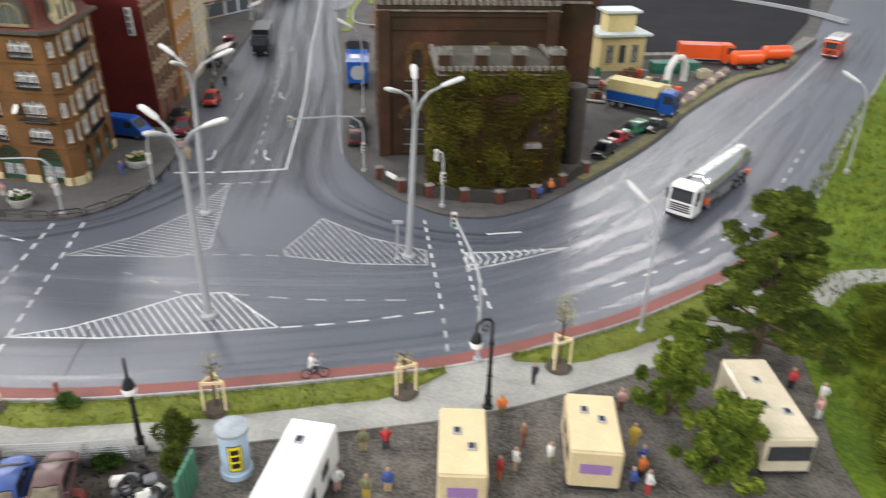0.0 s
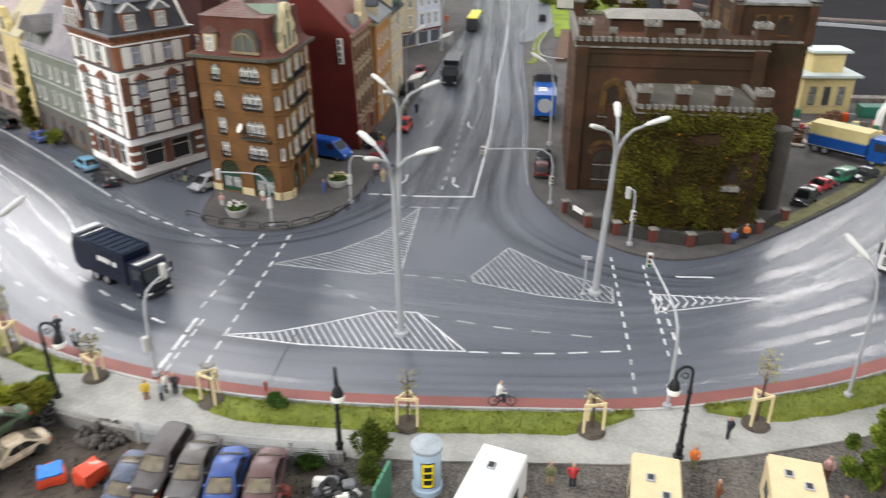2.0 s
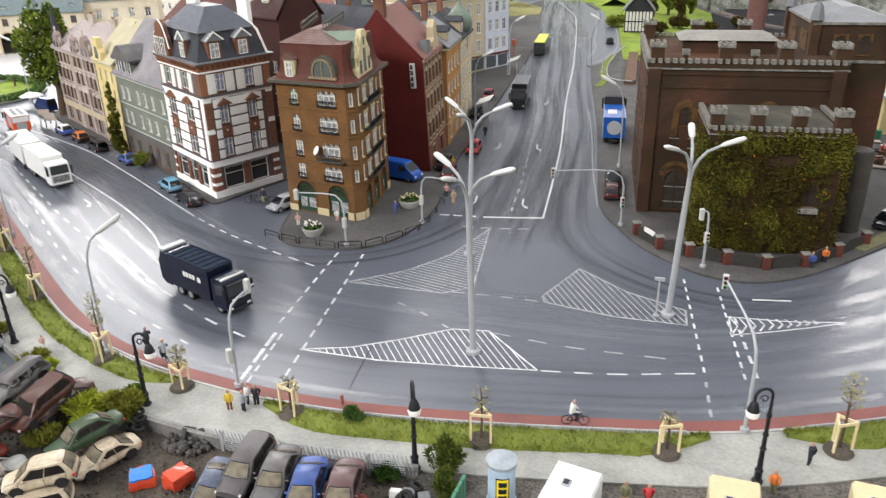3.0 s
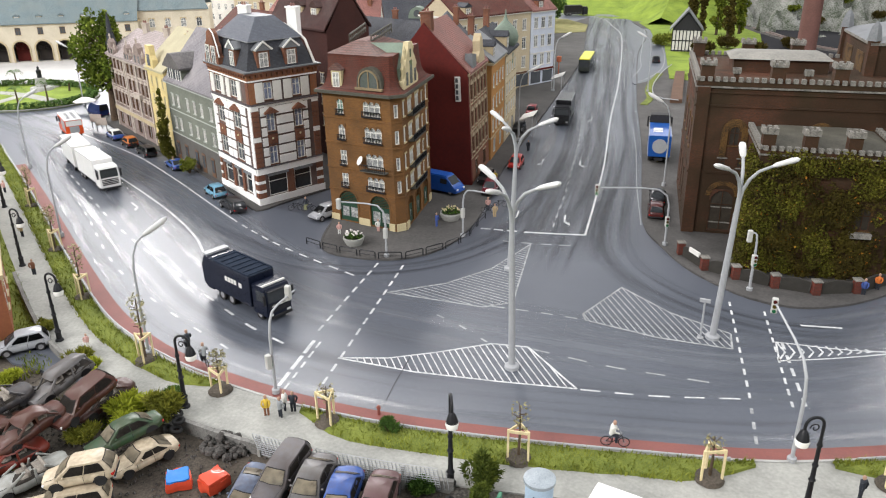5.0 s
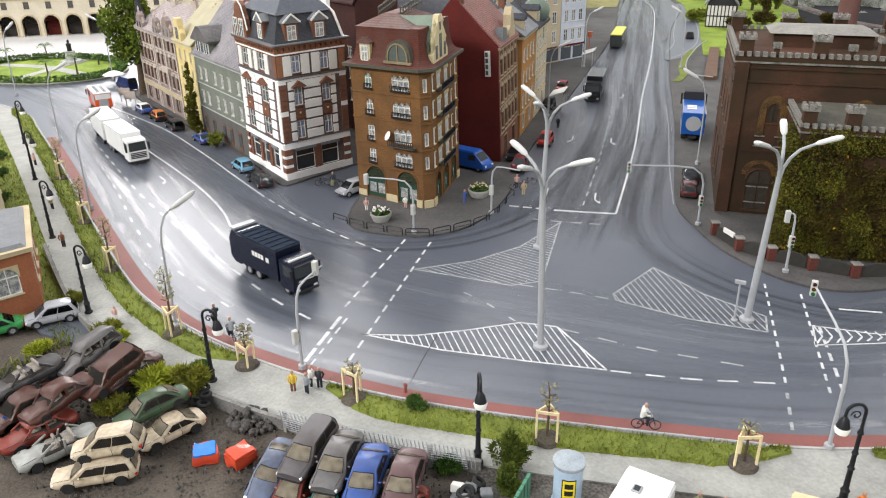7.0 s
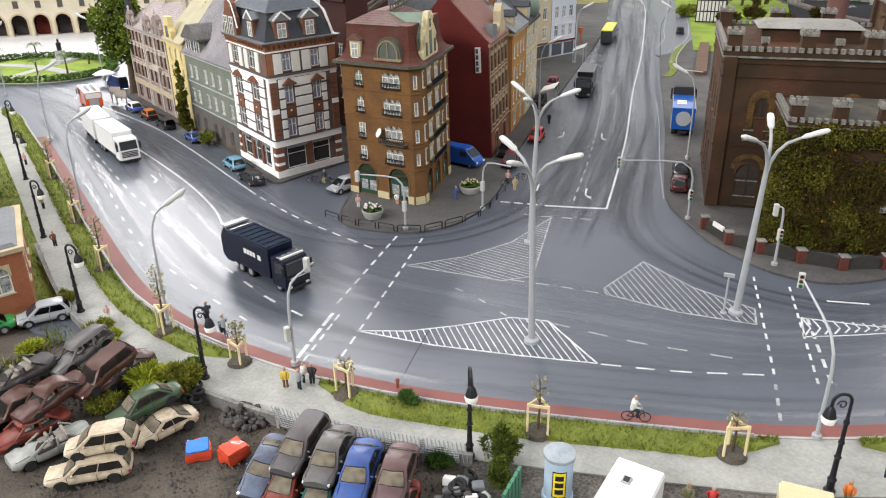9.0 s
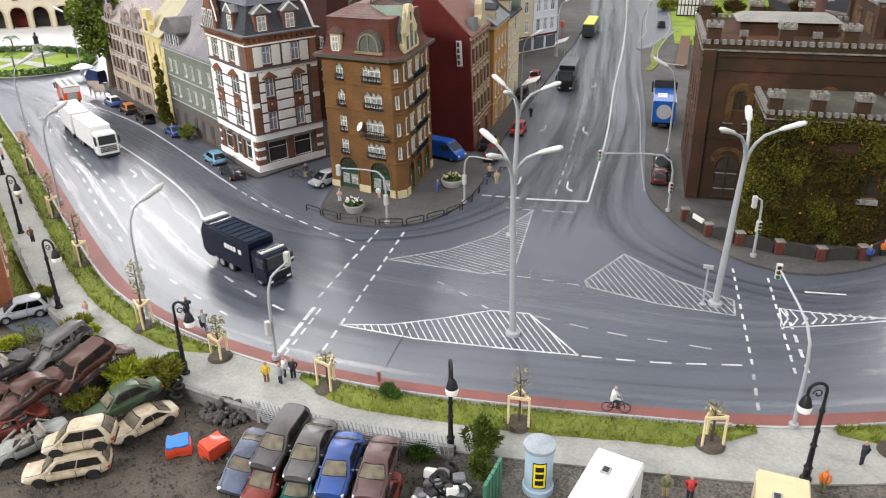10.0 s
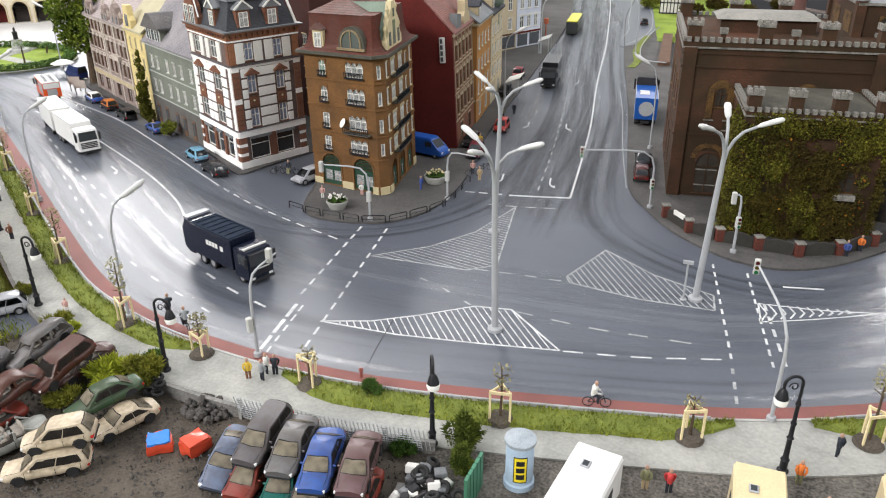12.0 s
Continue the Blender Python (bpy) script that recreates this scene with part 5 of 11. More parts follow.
DULL_SAND = material("dull_sandstone", (0.4, 0.32, 0.21), (0.27, 0.21, 0.14), 0.85, 1.2, 0.9, 0.2)
RED = row_plan(0, 12.5, 11.6)
red = street_house("gabled_house", "tall house with dark red gable wall and sandstone-trimmed brick front", RED, 15.9, 22.4, RED_BRICK, PINK_TILE, 5, [(4.6, 2.3), (8.2, 2.3), (12.0, 2.2)], 1.05, DULL_SAND, BROWN_WOOD, "gable", storeys=(3.8, 7.6, 11.4))
bm = bmesh.new()
a, d = Vector(RED[0]), Vector(RED[3])
t = (a - d).normalized()
n = Vector((t.y, -t.x))
w = (a - d).length
prof = [(-0.1, 0.1), (w + 0.05, 0.1), (w + 0.05, 16.0), (w / 2, 22.75), (-0.1, 16.0)]
side_prism(bm, prof, -0.42, 0.3)
part("gable_end", bm, DARK_RED, red, "plain dark red rendered gable wall", at=P(d.x, d.y, 0, math.degrees(math.atan2(t.y, t.x))))
bm = bmesh.new()
box(bm, w - 1.75, -0.6, 12.2, w - 1.0, -0.43, 15.6)
sign = part("wall_sign", bm, FRAME_WHITE, red, "narrow white panel on the gable", at=P(d.x, d.y, 0, math.degrees(math.atan2(t.y, t.x))))
for k in range(4):
    bm = bmesh.new()
    box(bm, w - 1.66, -0.64, 12.4 + k * 0.8, w - 1.3, -0.604, 13.0 + k * 0.8)
    part("dark_panel", bm, PANE, sign)
for k in range(6):
    wall_panel(red, "pilaster", DULL_SAND, RED, 0, 0.35 + k * (length(RED, 0) - 0.7) / 5, 3.9, 0.24, 11.8, 0.12)
c = a + SL * 5.5 + SD * 0.6
chimney(red, c.x, c.y, 21.4, 24.0, 1.5, 1.0)
for s, d, z in ((4.2, 3.6, 20.0), (8.0, 4.2, 20.7)):
    q = a + SD * s + SL * d
    bm = bmesh.new()
    box(bm, -0.35, -0.75, 0.0, 0.35, 0.75, 0.14, bevel=0.03)
    part("skylight", bm, FRAME_WHITE, red, "white framed skylight", at=P(q.x, q.y, z, 8, 0, 48))
for s in (3.5, 8.5):
    bm = bmesh.new()
    side_prism(bm, [(-2.0, 0), (2.0, 0), (2.0, 1.5), (1.2, 2.0), (1.0, 3.4), (0, 4.4), (-1.0, 3.4), (-1.2, 2.0), (-2.0, 1.5)] if s > 5 else [(-1.3, 0), (1.3, 0), (1.3, 2.0), (-1.3, 2.4)], -0.15, 0.9)
    part("cross_gable", bm, SAND if s > 5 else ZINC, red, at=edge_at(RED, 0, s, 15.9, 0.05))
lean(red, -40.5, 98.0, -2.6)
ORA = row_plan(12.6, 24.0, 9.0, out=0.2)
orange = street_house("terraced_house", "orange rendered town house with corner balconies", ORA, 15.4, 18.6, ORANGE_RENDER, ZINC, 4, [(4.4, 2.0), (7.9, 2.0), (11.4, 2.0)], 1.1, SAND, storeys=(3.6,))
GRN = row_plan(24.2, 35.5, 9.0, out=0.3)
green = street_house("terraced_house", "pale stone town house with a green onion dome", GRN, 15.0, 18.6, BEIGE, SLATE, 4, [(4.4, 2.0), (7.9, 2.0), (11.3, 2.0)], 1.2, SAND, storeys=(3.6, 7.2))
bm = bmesh.new()
c = Vector(GRN[0]) + SD * 7.0 + SL * 1.4
lathe(bm, [(1.5, 12.5), (1.5, 15.4), (1.7, 15.5), (2.2, 16.2), (2.3, 17.0), (2.0, 18.0), (1.2, 18.9), (0.5, 19.6), (0.2, 20.3), (0.08, 21.4)], 14, c.x, c.y)
part("onion_dome", bm, GREEN_COPPER, green, "pale green copper onion dome")
def lane_plan(s0, s1, depth=12.0):
    d, l = Vector((0.44, 0.898)), Vector((-0.898, 0.44))
    a, b = Vector((-63.5, 150.0)) + d * s0, Vector((-63.5, 150.0)) + d * s1
    return [tuple(a), tuple(b), tuple(b + l * depth), tuple(a + l * depth)]


BGE = lane_plan(0, 22.6)
beige = street_house("terraced_house", "beige town house with shuttered windows", BGE, 17.0, 21.0, BEIGE, RED_TILE, 7, [(4.6, 2.5), (8.8, 2.5), (12.9, 2.4)], 1.3, STUCCO, storeys=(3.6,))
BLU = lane_plan(22.8, 31)
blue_house = street_house("terraced_house", "pale blue and white town house", BLU, 16.8, 21.4, PALE_BLUE, PINK_TILE, 3, [(4.6, 2.5), (8.8, 2.5), (12.9, 2.4)], 1.3, STUCCO, storeys=(3.6, 7.3))
for hs, pl in ((orange, ORA), (green, GRN), (beige, BGE), (blue_house, BLU)):
    dormer(hs, edge_at(pl, 0, 3.5, 17.0 if pl in (BLU, BGE) else 15.5, -0.4), 1.8, 2.0, 2.4, SLATE, RED_BRICK if pl is BLU else SAND)
    c = (Vector(pl[0]) + Vector(pl[2])) / 2
    chimney(hs, c.x, c.y, 17.5, 21.5)

for hs, pl, n in ((beige, BGE, 4), (blue_house, BLU, 2)):
    w = length(pl, 0)
    for k in range(n):
        wall_panel(hs, "shop_window", PANE, pl, 0, (k + 0.5) * w / n, 0.5, w / n - 0.8, 2.7, 0.08)
    band(hs, "shop_fascia", pl, 3.35, 3.75, 0.25, DARK_RED if pl is BLU else BROWN_WOOD)
# roofs behind the first rows
MAROON = masonry("maroon_brick", (0.062, 0.023, 0.019), (0.044, 0.017, 0.014), (0.06, 0.03, 0.026), 0.25, 0.09, 0.012, 0.85, (0.04, 0.02, 0.018), 0.4)
MAROON_TILE = masonry("maroon_roof_tile", (0.068, 0.03, 0.026), (0.048, 0.022, 0.02), (0.04, 0.022, 0.02), 0.2, 0.2, 0.025, 0.7, (0.09, 0.07, 0.065), 0.3)
for plan, eaves, ridge, wm, rm, lab in (
    ([(-80.9, 108.9), (-65.9, 101.6), (-62.4, 108.8), (-77.4, 116.1)], 20.0, 26.2, MAROON, MAROON_TILE, "maroon brick back house with steep tile roof"),
    ([(-84, 128), (-56, 117), (-53, 126), (-81, 137)], 15, 19, OLD_STONE, SLATE, "long grey-roofed back building"),
    ([(-100, 118), (-86, 110), (-80, 120), (-94, 128)], 13, 17.5, STUCCO, PINK_TILE, "pale back house with tiled roof"),
    ([(-67, 141), (-62, 128), (-53, 130), (-58, 143)], 14, 19, OLD_STONE, SLATE, "grey back house behind the street row"),
    ([(-120, 142), (-104, 134), (-98, 145), (-114, 153)], 13, 18, RED_BRICK, RED_TILE, "red brick back house far off"),
    ([(-94, 154), (-68, 160), (-71, 172), (-97, 166)], 14.5, 19.5, STUCCO, SLATE, "long pale hall with slate roof and green round dormer"),
    ([(-85, 139), (-77.3, 142.0), (-79.8, 148.5), (-87.5, 145.5)], 16.4, 20.4, STUCCO, PINK_TILE, "pale back house with faded pink tile roof"),
    ([(-88, 200), (-64, 196), (-62, 210), (-86, 214)], 14, 20, RED_BRICK, MAROON_TILE, "red brick block far off"),
):
    w = length(plan, 0)
    ob = house("back_house", lab, plan, -0.3, eaves, wm, {0: cols(w, max(2, int(w / 3)), 1.1, "cross", 0.5), 1: cols(length(plan, 1), 2, 1.1, "cross", 0.5)}, [(5, 1.9), (8.5, 1.9)] + ([(11.8, 1.6)] if eaves > 13.4 else []), SAND)
    gable_roof(ob, plan[0], plan[1], length(plan, 1), eaves, ridge, 0.5, rm, wm)
    c = (Vector(plan[0]) + Vector(plan[2])) / 2
    if wm is MAROON:
        for k in (7.6, 12.2):
            dormer(ob, edge_at(plan, 0, k, 21.6, -0.9), 2.1, 1.5, 2.6, MAROON_TILE, SAND)
    elif "dormer" in lab:
        bm = bmesh.new()
        side_prism(bm, [(2.0 * math.cos(math.pi * k / 14), 0.4 + 2.2 * math.sin(math.pi * k / 14)) for k in range(15)] + [(-2.0, 0), (2.0, 0)], 0.0, 4.0)
        dm = part("round_dormer", bm, GREEN_COPPER, ob, "green copper round dormer", at=edge_at(plan, 0, 18.0, 15.6, -0.9))
        bm = bmesh.new()
        side_prism(bm, [(0.8 * math.cos(2 * math.pi * k / 14), 1.2 + 0.8 * math.sin(2 * math.pi * k / 14)) for k in range(14)], -0.08, -0.003)
        part("dormer_pane", bm, PANE, dm)
    else:
        chimney(ob, c.x + 2, c.y, ridge - 1.5, ridge + 1.6)


# ---- brick works with battlements ----
SOOT_PANE = material("sooty_pane", (0.05, 0.042, 0.032), (0.025, 0.021, 0.016), 0.5, 0.8, 0.9)
FADED_ROOF = material("dusty_roof_felt", (0.27, 0.26, 0.23), (0.16, 0.155, 0.14), 0.85, 2.5, 0.9, 0.2)
CA = 8.0
CU, CV = Vector((math.cos(radians(CA)), math.sin(radians(CA)))), Vector((-math.sin(radians(CA)), math.cos(radians(CA))))
CO = Vector((-10.0, 88.0))


def cp(u, v):
    return tuple(CO + CU * u + CV * v)


def castle_block(plan, base, top, mat, spec, pane_mat=PANE):
    bm = bmesh.new()
    for i in range(len(plan)):
        rows = spec.get(i, ())
        wall_mesh(bm, plan[i], plan[(i + 1) % len(plan)], base, top, [(s - w / 2, z, s + w / 2, z + h) for s, z, w, h, st in rows], 0.5)
        for s, z, w, h, st in rows:
            add_window(works, plan[i], plan[(i + 1) % len(plan)], s, z, w, h, st, SOOT_BRICK, SOOT_STONE if h < 1.5 else SOOT_BRICK if z < 5 else SOOT_OCHRE, SOOT_PANE)
    bm.faces.new([bm.verts.new((x, y, top)) for x, y in plan])
    return part("wall", bm, mat, works, smooth=False)


def battlements(plan, edges, z, h=0.7, step=1.0, mat=SOOT_STONE):
    """Merlons along the tops of the given walls, on a stone course."""
    bm = bmesh.new()
    box(bm, -step * 0.3, -0.25, 0, step * 0.3, 0.35, h, bevel=0.04)
    me = mesh_from("merlon", bm, mat)
    for i in edges:
        w = length(plan, i)
        n = int(w / step)
        for k in range(n):
            part("merlon", me, None, works, at=edge_at(plan, i, (k + 0.5) * w / n, z))


def turret(u, v, z0, z1, r=1.0, cap=SOOT_STONE):
    x, y = cp(u, v)
    bm = bmesh.new()
    box(bm, -r, -r, z0, r, r, z1)
    t = part("turret", bm, SOOT_BRICK, works, at=P(x, y, 0, CA))
    bm = bmesh.new()
    e = r + 0.14
    g = [-e, -e + 0.34, -0.2, 0.2, e - 0.34, e]
    heights(bm, g, g, lambda i, j: z1 + (0.62 if (i in (0, 2, 4) and j in (0, 2, 4) and (i, j) != (2, 2)) else 0.28), z1)
    part("turret_cap", bm, cap, t, "grey stone battlemented cap")


works = thing("brick_works", P(), "sooty brick works with battlements and an ivy-clad wing", "building")
MAIN = [cp(0, 0), cp(21, 0), cp(21, 20), cp(0, 20)]
castle_block(MAIN, 0.1, 18.0, SOOT_BRICK, {0: [(4.6, 11.0, 1.1, 2.2, "arch"), (13.5, 11.0, 1.1, 2.2, "arch"), (19, 11.2, 1.0, 2.2, "cross"), (4.2, 0.6, 2.6, 5.0, "arch"), (3.6, 8.4, 0.9, 1.0, "cross"), (5.7, 8.4, 0.9, 1.0, "cross")], 3: [(4, 10, 1.3, 3.4, "arch"), (8.5, 10, 1.3, 3.4, "arch"), (13, 10, 1.3, 3.4, "arch"), (17, 10, 1.3, 3.4, "arch"), (4, 2, 1.3, 4.2, "arch"), (8.5, 2, 1.3, 4.2, "arch"), (13, 2, 1.3, 4.2, "arch")]})
for s in (4.6, 13.5):
    bm = bmesh.new()
    prof = [(-1.45, 0.2)] + [(1.45 * -math.cos(math.pi * k / 10), 3.0 + 1.7 * math.sin(math.pi * k / 10)) for k in range(11)] + [(1.45, 0.2)] + [(0.72, 0.2)] + [(0.72 * math.cos(math.pi * k / 8), 3.1 + 0.9 * math.sin(math.pi * k / 8)) for k in range(9)] + [(-0.72, 0.2)]
    side_prism(bm, prof, -0.12, 0.05)
    part("blind_arch", bm, SOOT_OCHRE, works, "ochre plaster blind arch", at=edge_at(MAIN, 0, s, 9.4))
bm = bmesh.new()
prof = [(1.95 * math.cos(math.pi * k / 12), 1.85 * math.sin(math.pi * k / 12)) for k in range(13)] + [(-1.34 * math.cos(math.pi * k / 12), 1.32 * math.sin(math.pi * k / 12)) for k in range(13)]
side_prism(bm, prof, -0.1, 0.05)
part("blind_arch", bm, SOOT_OCHRE, works, "ochre plaster arch over the doorway", at=edge_at(MAIN, 0, 4.2, 4.9))
for z, w in ((1.5, 2.5), (3.4, 2.5)):
    wall_panel(works, "door_rail", SOOT_STONE, MAIN, 0, 4.2, z, w, 0.14, -0.3)
for z, o, h in ((7.6, 0.12, 0.25), (15.4, 0.14, 0.2), (16.9, 0.16, 0.16), (17.5, 0.24, 0.18), (17.7, 0.12, 0.5)):
    band(works, "string_course", MAIN, z, z + h, o, SOOT_STONE if z == 17.5 else SOOT_BRICK)
for u in (0.0, 20.6):
    bm = bmesh.new()
    box(bm, -0.7, -0.3, 0.1, 0.7, 0.1, 17.6)
    part("pilaster", bm, SOOT_BRICK, works, at=edge_at(MAIN, 0, min(max(u, 0.7), 20.3), 0))
battlements(MAIN, (0, 1, 2, 3), 18.2, 0.5, 0.78)
for u, v in ((0.9, 0.9), (8.3, 0.9), (14.6, 0.9), (20.3, 0.9), (0.9, 19), (7, 19), (13, 19)):
    turret(u, v, 17.8, 19.9, 0.72)
for u in (4.0, 11.4):
    turret(u, 0.8, 17.8, 19.0, 0.28)
bm = bmesh.new()
prism(bm, inset(MAIN, 0.6), 18.0, 18.15)
part("flat_roof", bm, SOOT_STONE, works, "grey flat roof with puddled dust")
bm = bmesh.new()
prism(bm, [cp(4.2, 7), cp(14.6, 7), cp(14.6, 12.5), cp(4.2, 12.5)], 18.1, 19.7)
part("roof_hall", bm, SOOT_BRICK, works)
bm = bmesh.new()
prism(bm, inset([cp(4.2, 7), cp(14.6, 7), cp(14.6, 12.5), cp(4.2, 12.5)], -0.5), 19.7, 20.2, inset([cp(4.2, 7), cp(14.6, 7), cp(14.6, 12.5), cp(4.2, 12.5)], 0.6))
part("hall_roof", bm, FADED_ROOF, works)

# low wing in front, grown over with ivy
WING = [cp(6.1, -10.4), cp(19.2, -10.4), cp(19.2, 0.1), cp(6.1, 0.1)]
castle_block(WING, 0.1, 13.4, SOOT_BRICK, {0: [(3, 1.4, 1.6, 4.6, "arch"), (10.4, 5.6, 1.5, 2.4, "arch")], 1: [(3, 2, 1.4, 4, "arch"), (7, 8, 1.2, 2.8, "arch")], 3: [(5, 8.2, 1.3, 3, "arch")]})
wall_panel(works, "window_balcony", SOOT_STONE, WING, 0, 10.4, 4.9, 2.0, 0.6, 0.7, 0.05, "grey stone window balcony")
band(works, "string_course", WING, 12.9, 13.05, 0.22, SOOT_STONE)
band(works, "parapet", WING, 13.05, 13.42, 0.08, SOOT_BRICK)
battlements(WING, (0, 1, 3), 13.4, 0.45, 0.72)
for u in (6.7, 10.6, 14.6, 18.6):
    turret(u, -9.6, 13.2, 15.0, 0.62)
bm = bmesh.new()
prism(bm, inset(WING, 0.5), 13.4, 14.2, inset(WING, 2.5))
part("wing_roof", bm, OLD_LEAD, works)
# taller tower at the far corner
TOW = [cp(18.6, 6.6), cp(27.4, 6.6), cp(27.4, 20.4), cp(18.6, 20.4)]
castle_block(TOW, 0.1, 21.8, SOOT_BRICK, {0: [(3, 18.2, 1.3, 2.2, "arch"), (5.6, 18.2, 1.3, 2.2, "arch")], 3: [(3, 18.1, 1.0, 1.9, "arch"), (4.5, 18.1, 1.0, 1.9, "arch"), (8.6, 18.1, 1.0, 1.9, "arch"), (10.1, 18.1, 1.0, 1.9, "arch")]})
for s in (3.75, 9.35):
    bm = bmesh.new()
    box(bm, -1.7, -0.06, 0, 1.7, 0.04, 2.5)
    part("plaster_panel", bm, SOOT_OCHRE, works, "ochre plaster panel round paired windows", at=edge_at(TOW, 3, s, 17.9))
band(works, "string_course", TOW, 17.3, 17.6, 0.2, SOOT_STONE)
band(works, "cornice", TOW, 21.6, 21.9, 0.3, SOOT_STONE)
roof_slab(works, "tower_roof", TOW, 21.9, 23.2, -0.3, 3.6, ZINC)
for u, v in ((18.7, 6.8), (27.2, 6.8), (18.7, 20.2)):
    x, y = cp(u, v)
    bm = bmesh.new()
    box(bm, -0.5, -0.5, 17, 0.5, 0.5, 22.1)
    t = part("corner_turret", bm, SOOT_BRICK, works, at=P(x, y, 0, CA))
    bm = bmesh.new()
    lathe(bm, [(0.85, 22.1), (0.75, 22.4), (0.5, 23.6), (0.1, 24.2)], 4, 0, 0)
    part("turret_spire", bm, ZINC, t, "small grey slate spire")
# boiler drum
x, y = cp(23.1, -2.4)
bm = bmesh.new()
lathe(bm, [(1.55, 0.1), (1.55, 9.3), (1.4, 9.6), (0.2, 9.8)], 20, x, y)
solid("storage_tank", bm, material("tank_grey", (0.07, 0.06, 0.05), (0.035, 0.03, 0.026), 0.6, 3, 0.9), "upright dark grey steel storage tank", "tank")
# chimney stack
x, y = 7.2, 241.0
bm = bmesh.new()
lathe(bm, [(2.7, 0), (2.35, 26), (2.2, 44), (2.5, 44.3), (2.5, 46)], 20, x, y)
solid("factory_chimney", bm, material("soot_red_stack", (0.17, 0.085, 0.07), (0.11, 0.055, 0.048), 0.8, 3, 0.8, 0.2), "tall round red brick chimney stack", "chimney")


# ---- street furniture ----
def triple_lamp(x, y, angles, reach, height, tilt=(0, 0)):
    ob = thing("street_lamp", P(x, y, 0.0, 0, *tilt), "tall grey triple-headed street lamp on a traffic island", "street lamp", "triple street lamps")
    bm = bmesh.new()
    lathe(bm, [(0.62, 0.0), (0.62, 0.28), (0.36, 0.42)], 16)
    part("base", bm, GREY_STEEL, ob)
    bm = bmesh.new()
    tube(bm, [(0, 0, 0.3), (0, 0, height * 0.5), (0, 0, height - 3.6)], [0.3, 0.26, 0.2], 12)
    part("pole", bm, GREY_STEEL, ob)
    for a in angles:
        d = Vector((math.cos(radians(a)), math.sin(radians(a)), 0))
        z = height - 3.7
        bm = bmesh.new()
        tube(bm, [Vector((0, 0, z - 0.3)), d * 0.16 + Vector((0, 0, z + 0.9)), d * 0.55 + Vector((0, 0, z + 1.8)), d * 1.15 + Vector((0, 0, z + 2.5)), d * (reach * 0.52) + Vector((0, 0, z + 3.05))], [0.17, 0.15, 0.14, 0.13, 0.12], 8)
        arm = part("arm", bm, GREY_STEEL, ob)
        bm = bmesh.new()
        tube(bm, [(0, 0, 0), (0.35, 0, 0.05), (1.6, 0, 0.1), (2.0, 0, 0.08), (2.15, 0, 0.05)], [0.12, 0.27, 0.32, 0.26, 0.08], 10)
        for v in bm.verts:
            v.co.z *= 0.7
        h = part("lamp_head", bm, LAMP_GLASS, arm, "pale grey cobra lamp head")
        h.matrix_local = Matrix.Translation((d * (reach * 0.48) + Vector((0, 0, z + 2.98))) * U) @ pose(0, 0, 0, 0, -18, a)
    return ob


triple_lamp(-19.6, 51.0, (147, 350, 262), 4.2, 16.8, (0, -1.5))
triple_lamp(-4.4, 62.4, (98, 18, 238), 4.4, 17.0, (1, 2.2))
triple_lamp(-25.9, 70.0, (150, 28, 268), 4.4, 16.6, (0, 1.5))


def arc_lamp(x, y, a, height=12.6, reach=3.2, lean=0.0):
    ob = thing("street_lamp", P(x, y, 0.1, a), "slim grey street lamp with one curved arm", "street lamp", "single street lamps")
    bm = bmesh.new()
    lathe(bm, [(0.32, 0.0), (0.32, 0.5), (0.2, 0.6)], 10)
    part("base", bm, GREY_STEEL, ob)
    bm = bmesh.new()
    h = height
    tube(bm, [(0, 0, 0.3), (0, 0, h * 0.5), (0.02, 0, h * 0.78), (0.22, 0, h * 0.9), (0.62, 0, h * 0.99), (reach * 0.45, 0, h * 1.04)], [0.135, 0.115, 0.1, 0.09, 0.09, 0.085], 8)
    part("pole", bm, GREY_STEEL, ob)
    bm = bmesh.new()
    tube(bm, [(reach * 0.42, 0, h * 1.035), (reach * 0.55, 0, h * 1.05), (reach, 0, h * 1.11), (reach + 0.4, 0, h * 1.135)], [0.11, 0.22, 0.26, 0.1], 10)
    part("lamp_head", bm, LAMP_GLASS, ob, "pale grey lamp head")


arc_lamp(-49.6, 41.2, 62, 10.6, 3.0)
arc_lamp(-79.6, 59.3, 62, 10.6, 3.0)
arc_lamp(-108, 79.2, 62, 10.6, 3.0)
arc_lamp(14.9, 51.0, 130, 10.6, 3.0)
arc_lamp(47, 88, 145, 10.6, 3.0)
arc_lamp(-14.2, 104.9, 175, 11.5, 3.0)
arc_lamp(-41.0, 121.6, 5, 11.5, 3.0)
arc_lamp(-26.5, 172, 175, 11.5, 3.0)
arc_lamp(-46.5, 166, 5, 11.5, 3.0)
arc_lamp(-136, 117, 200, 12, 3.0)
arc_lamp(-143, 99, 100, 12, 3.0)


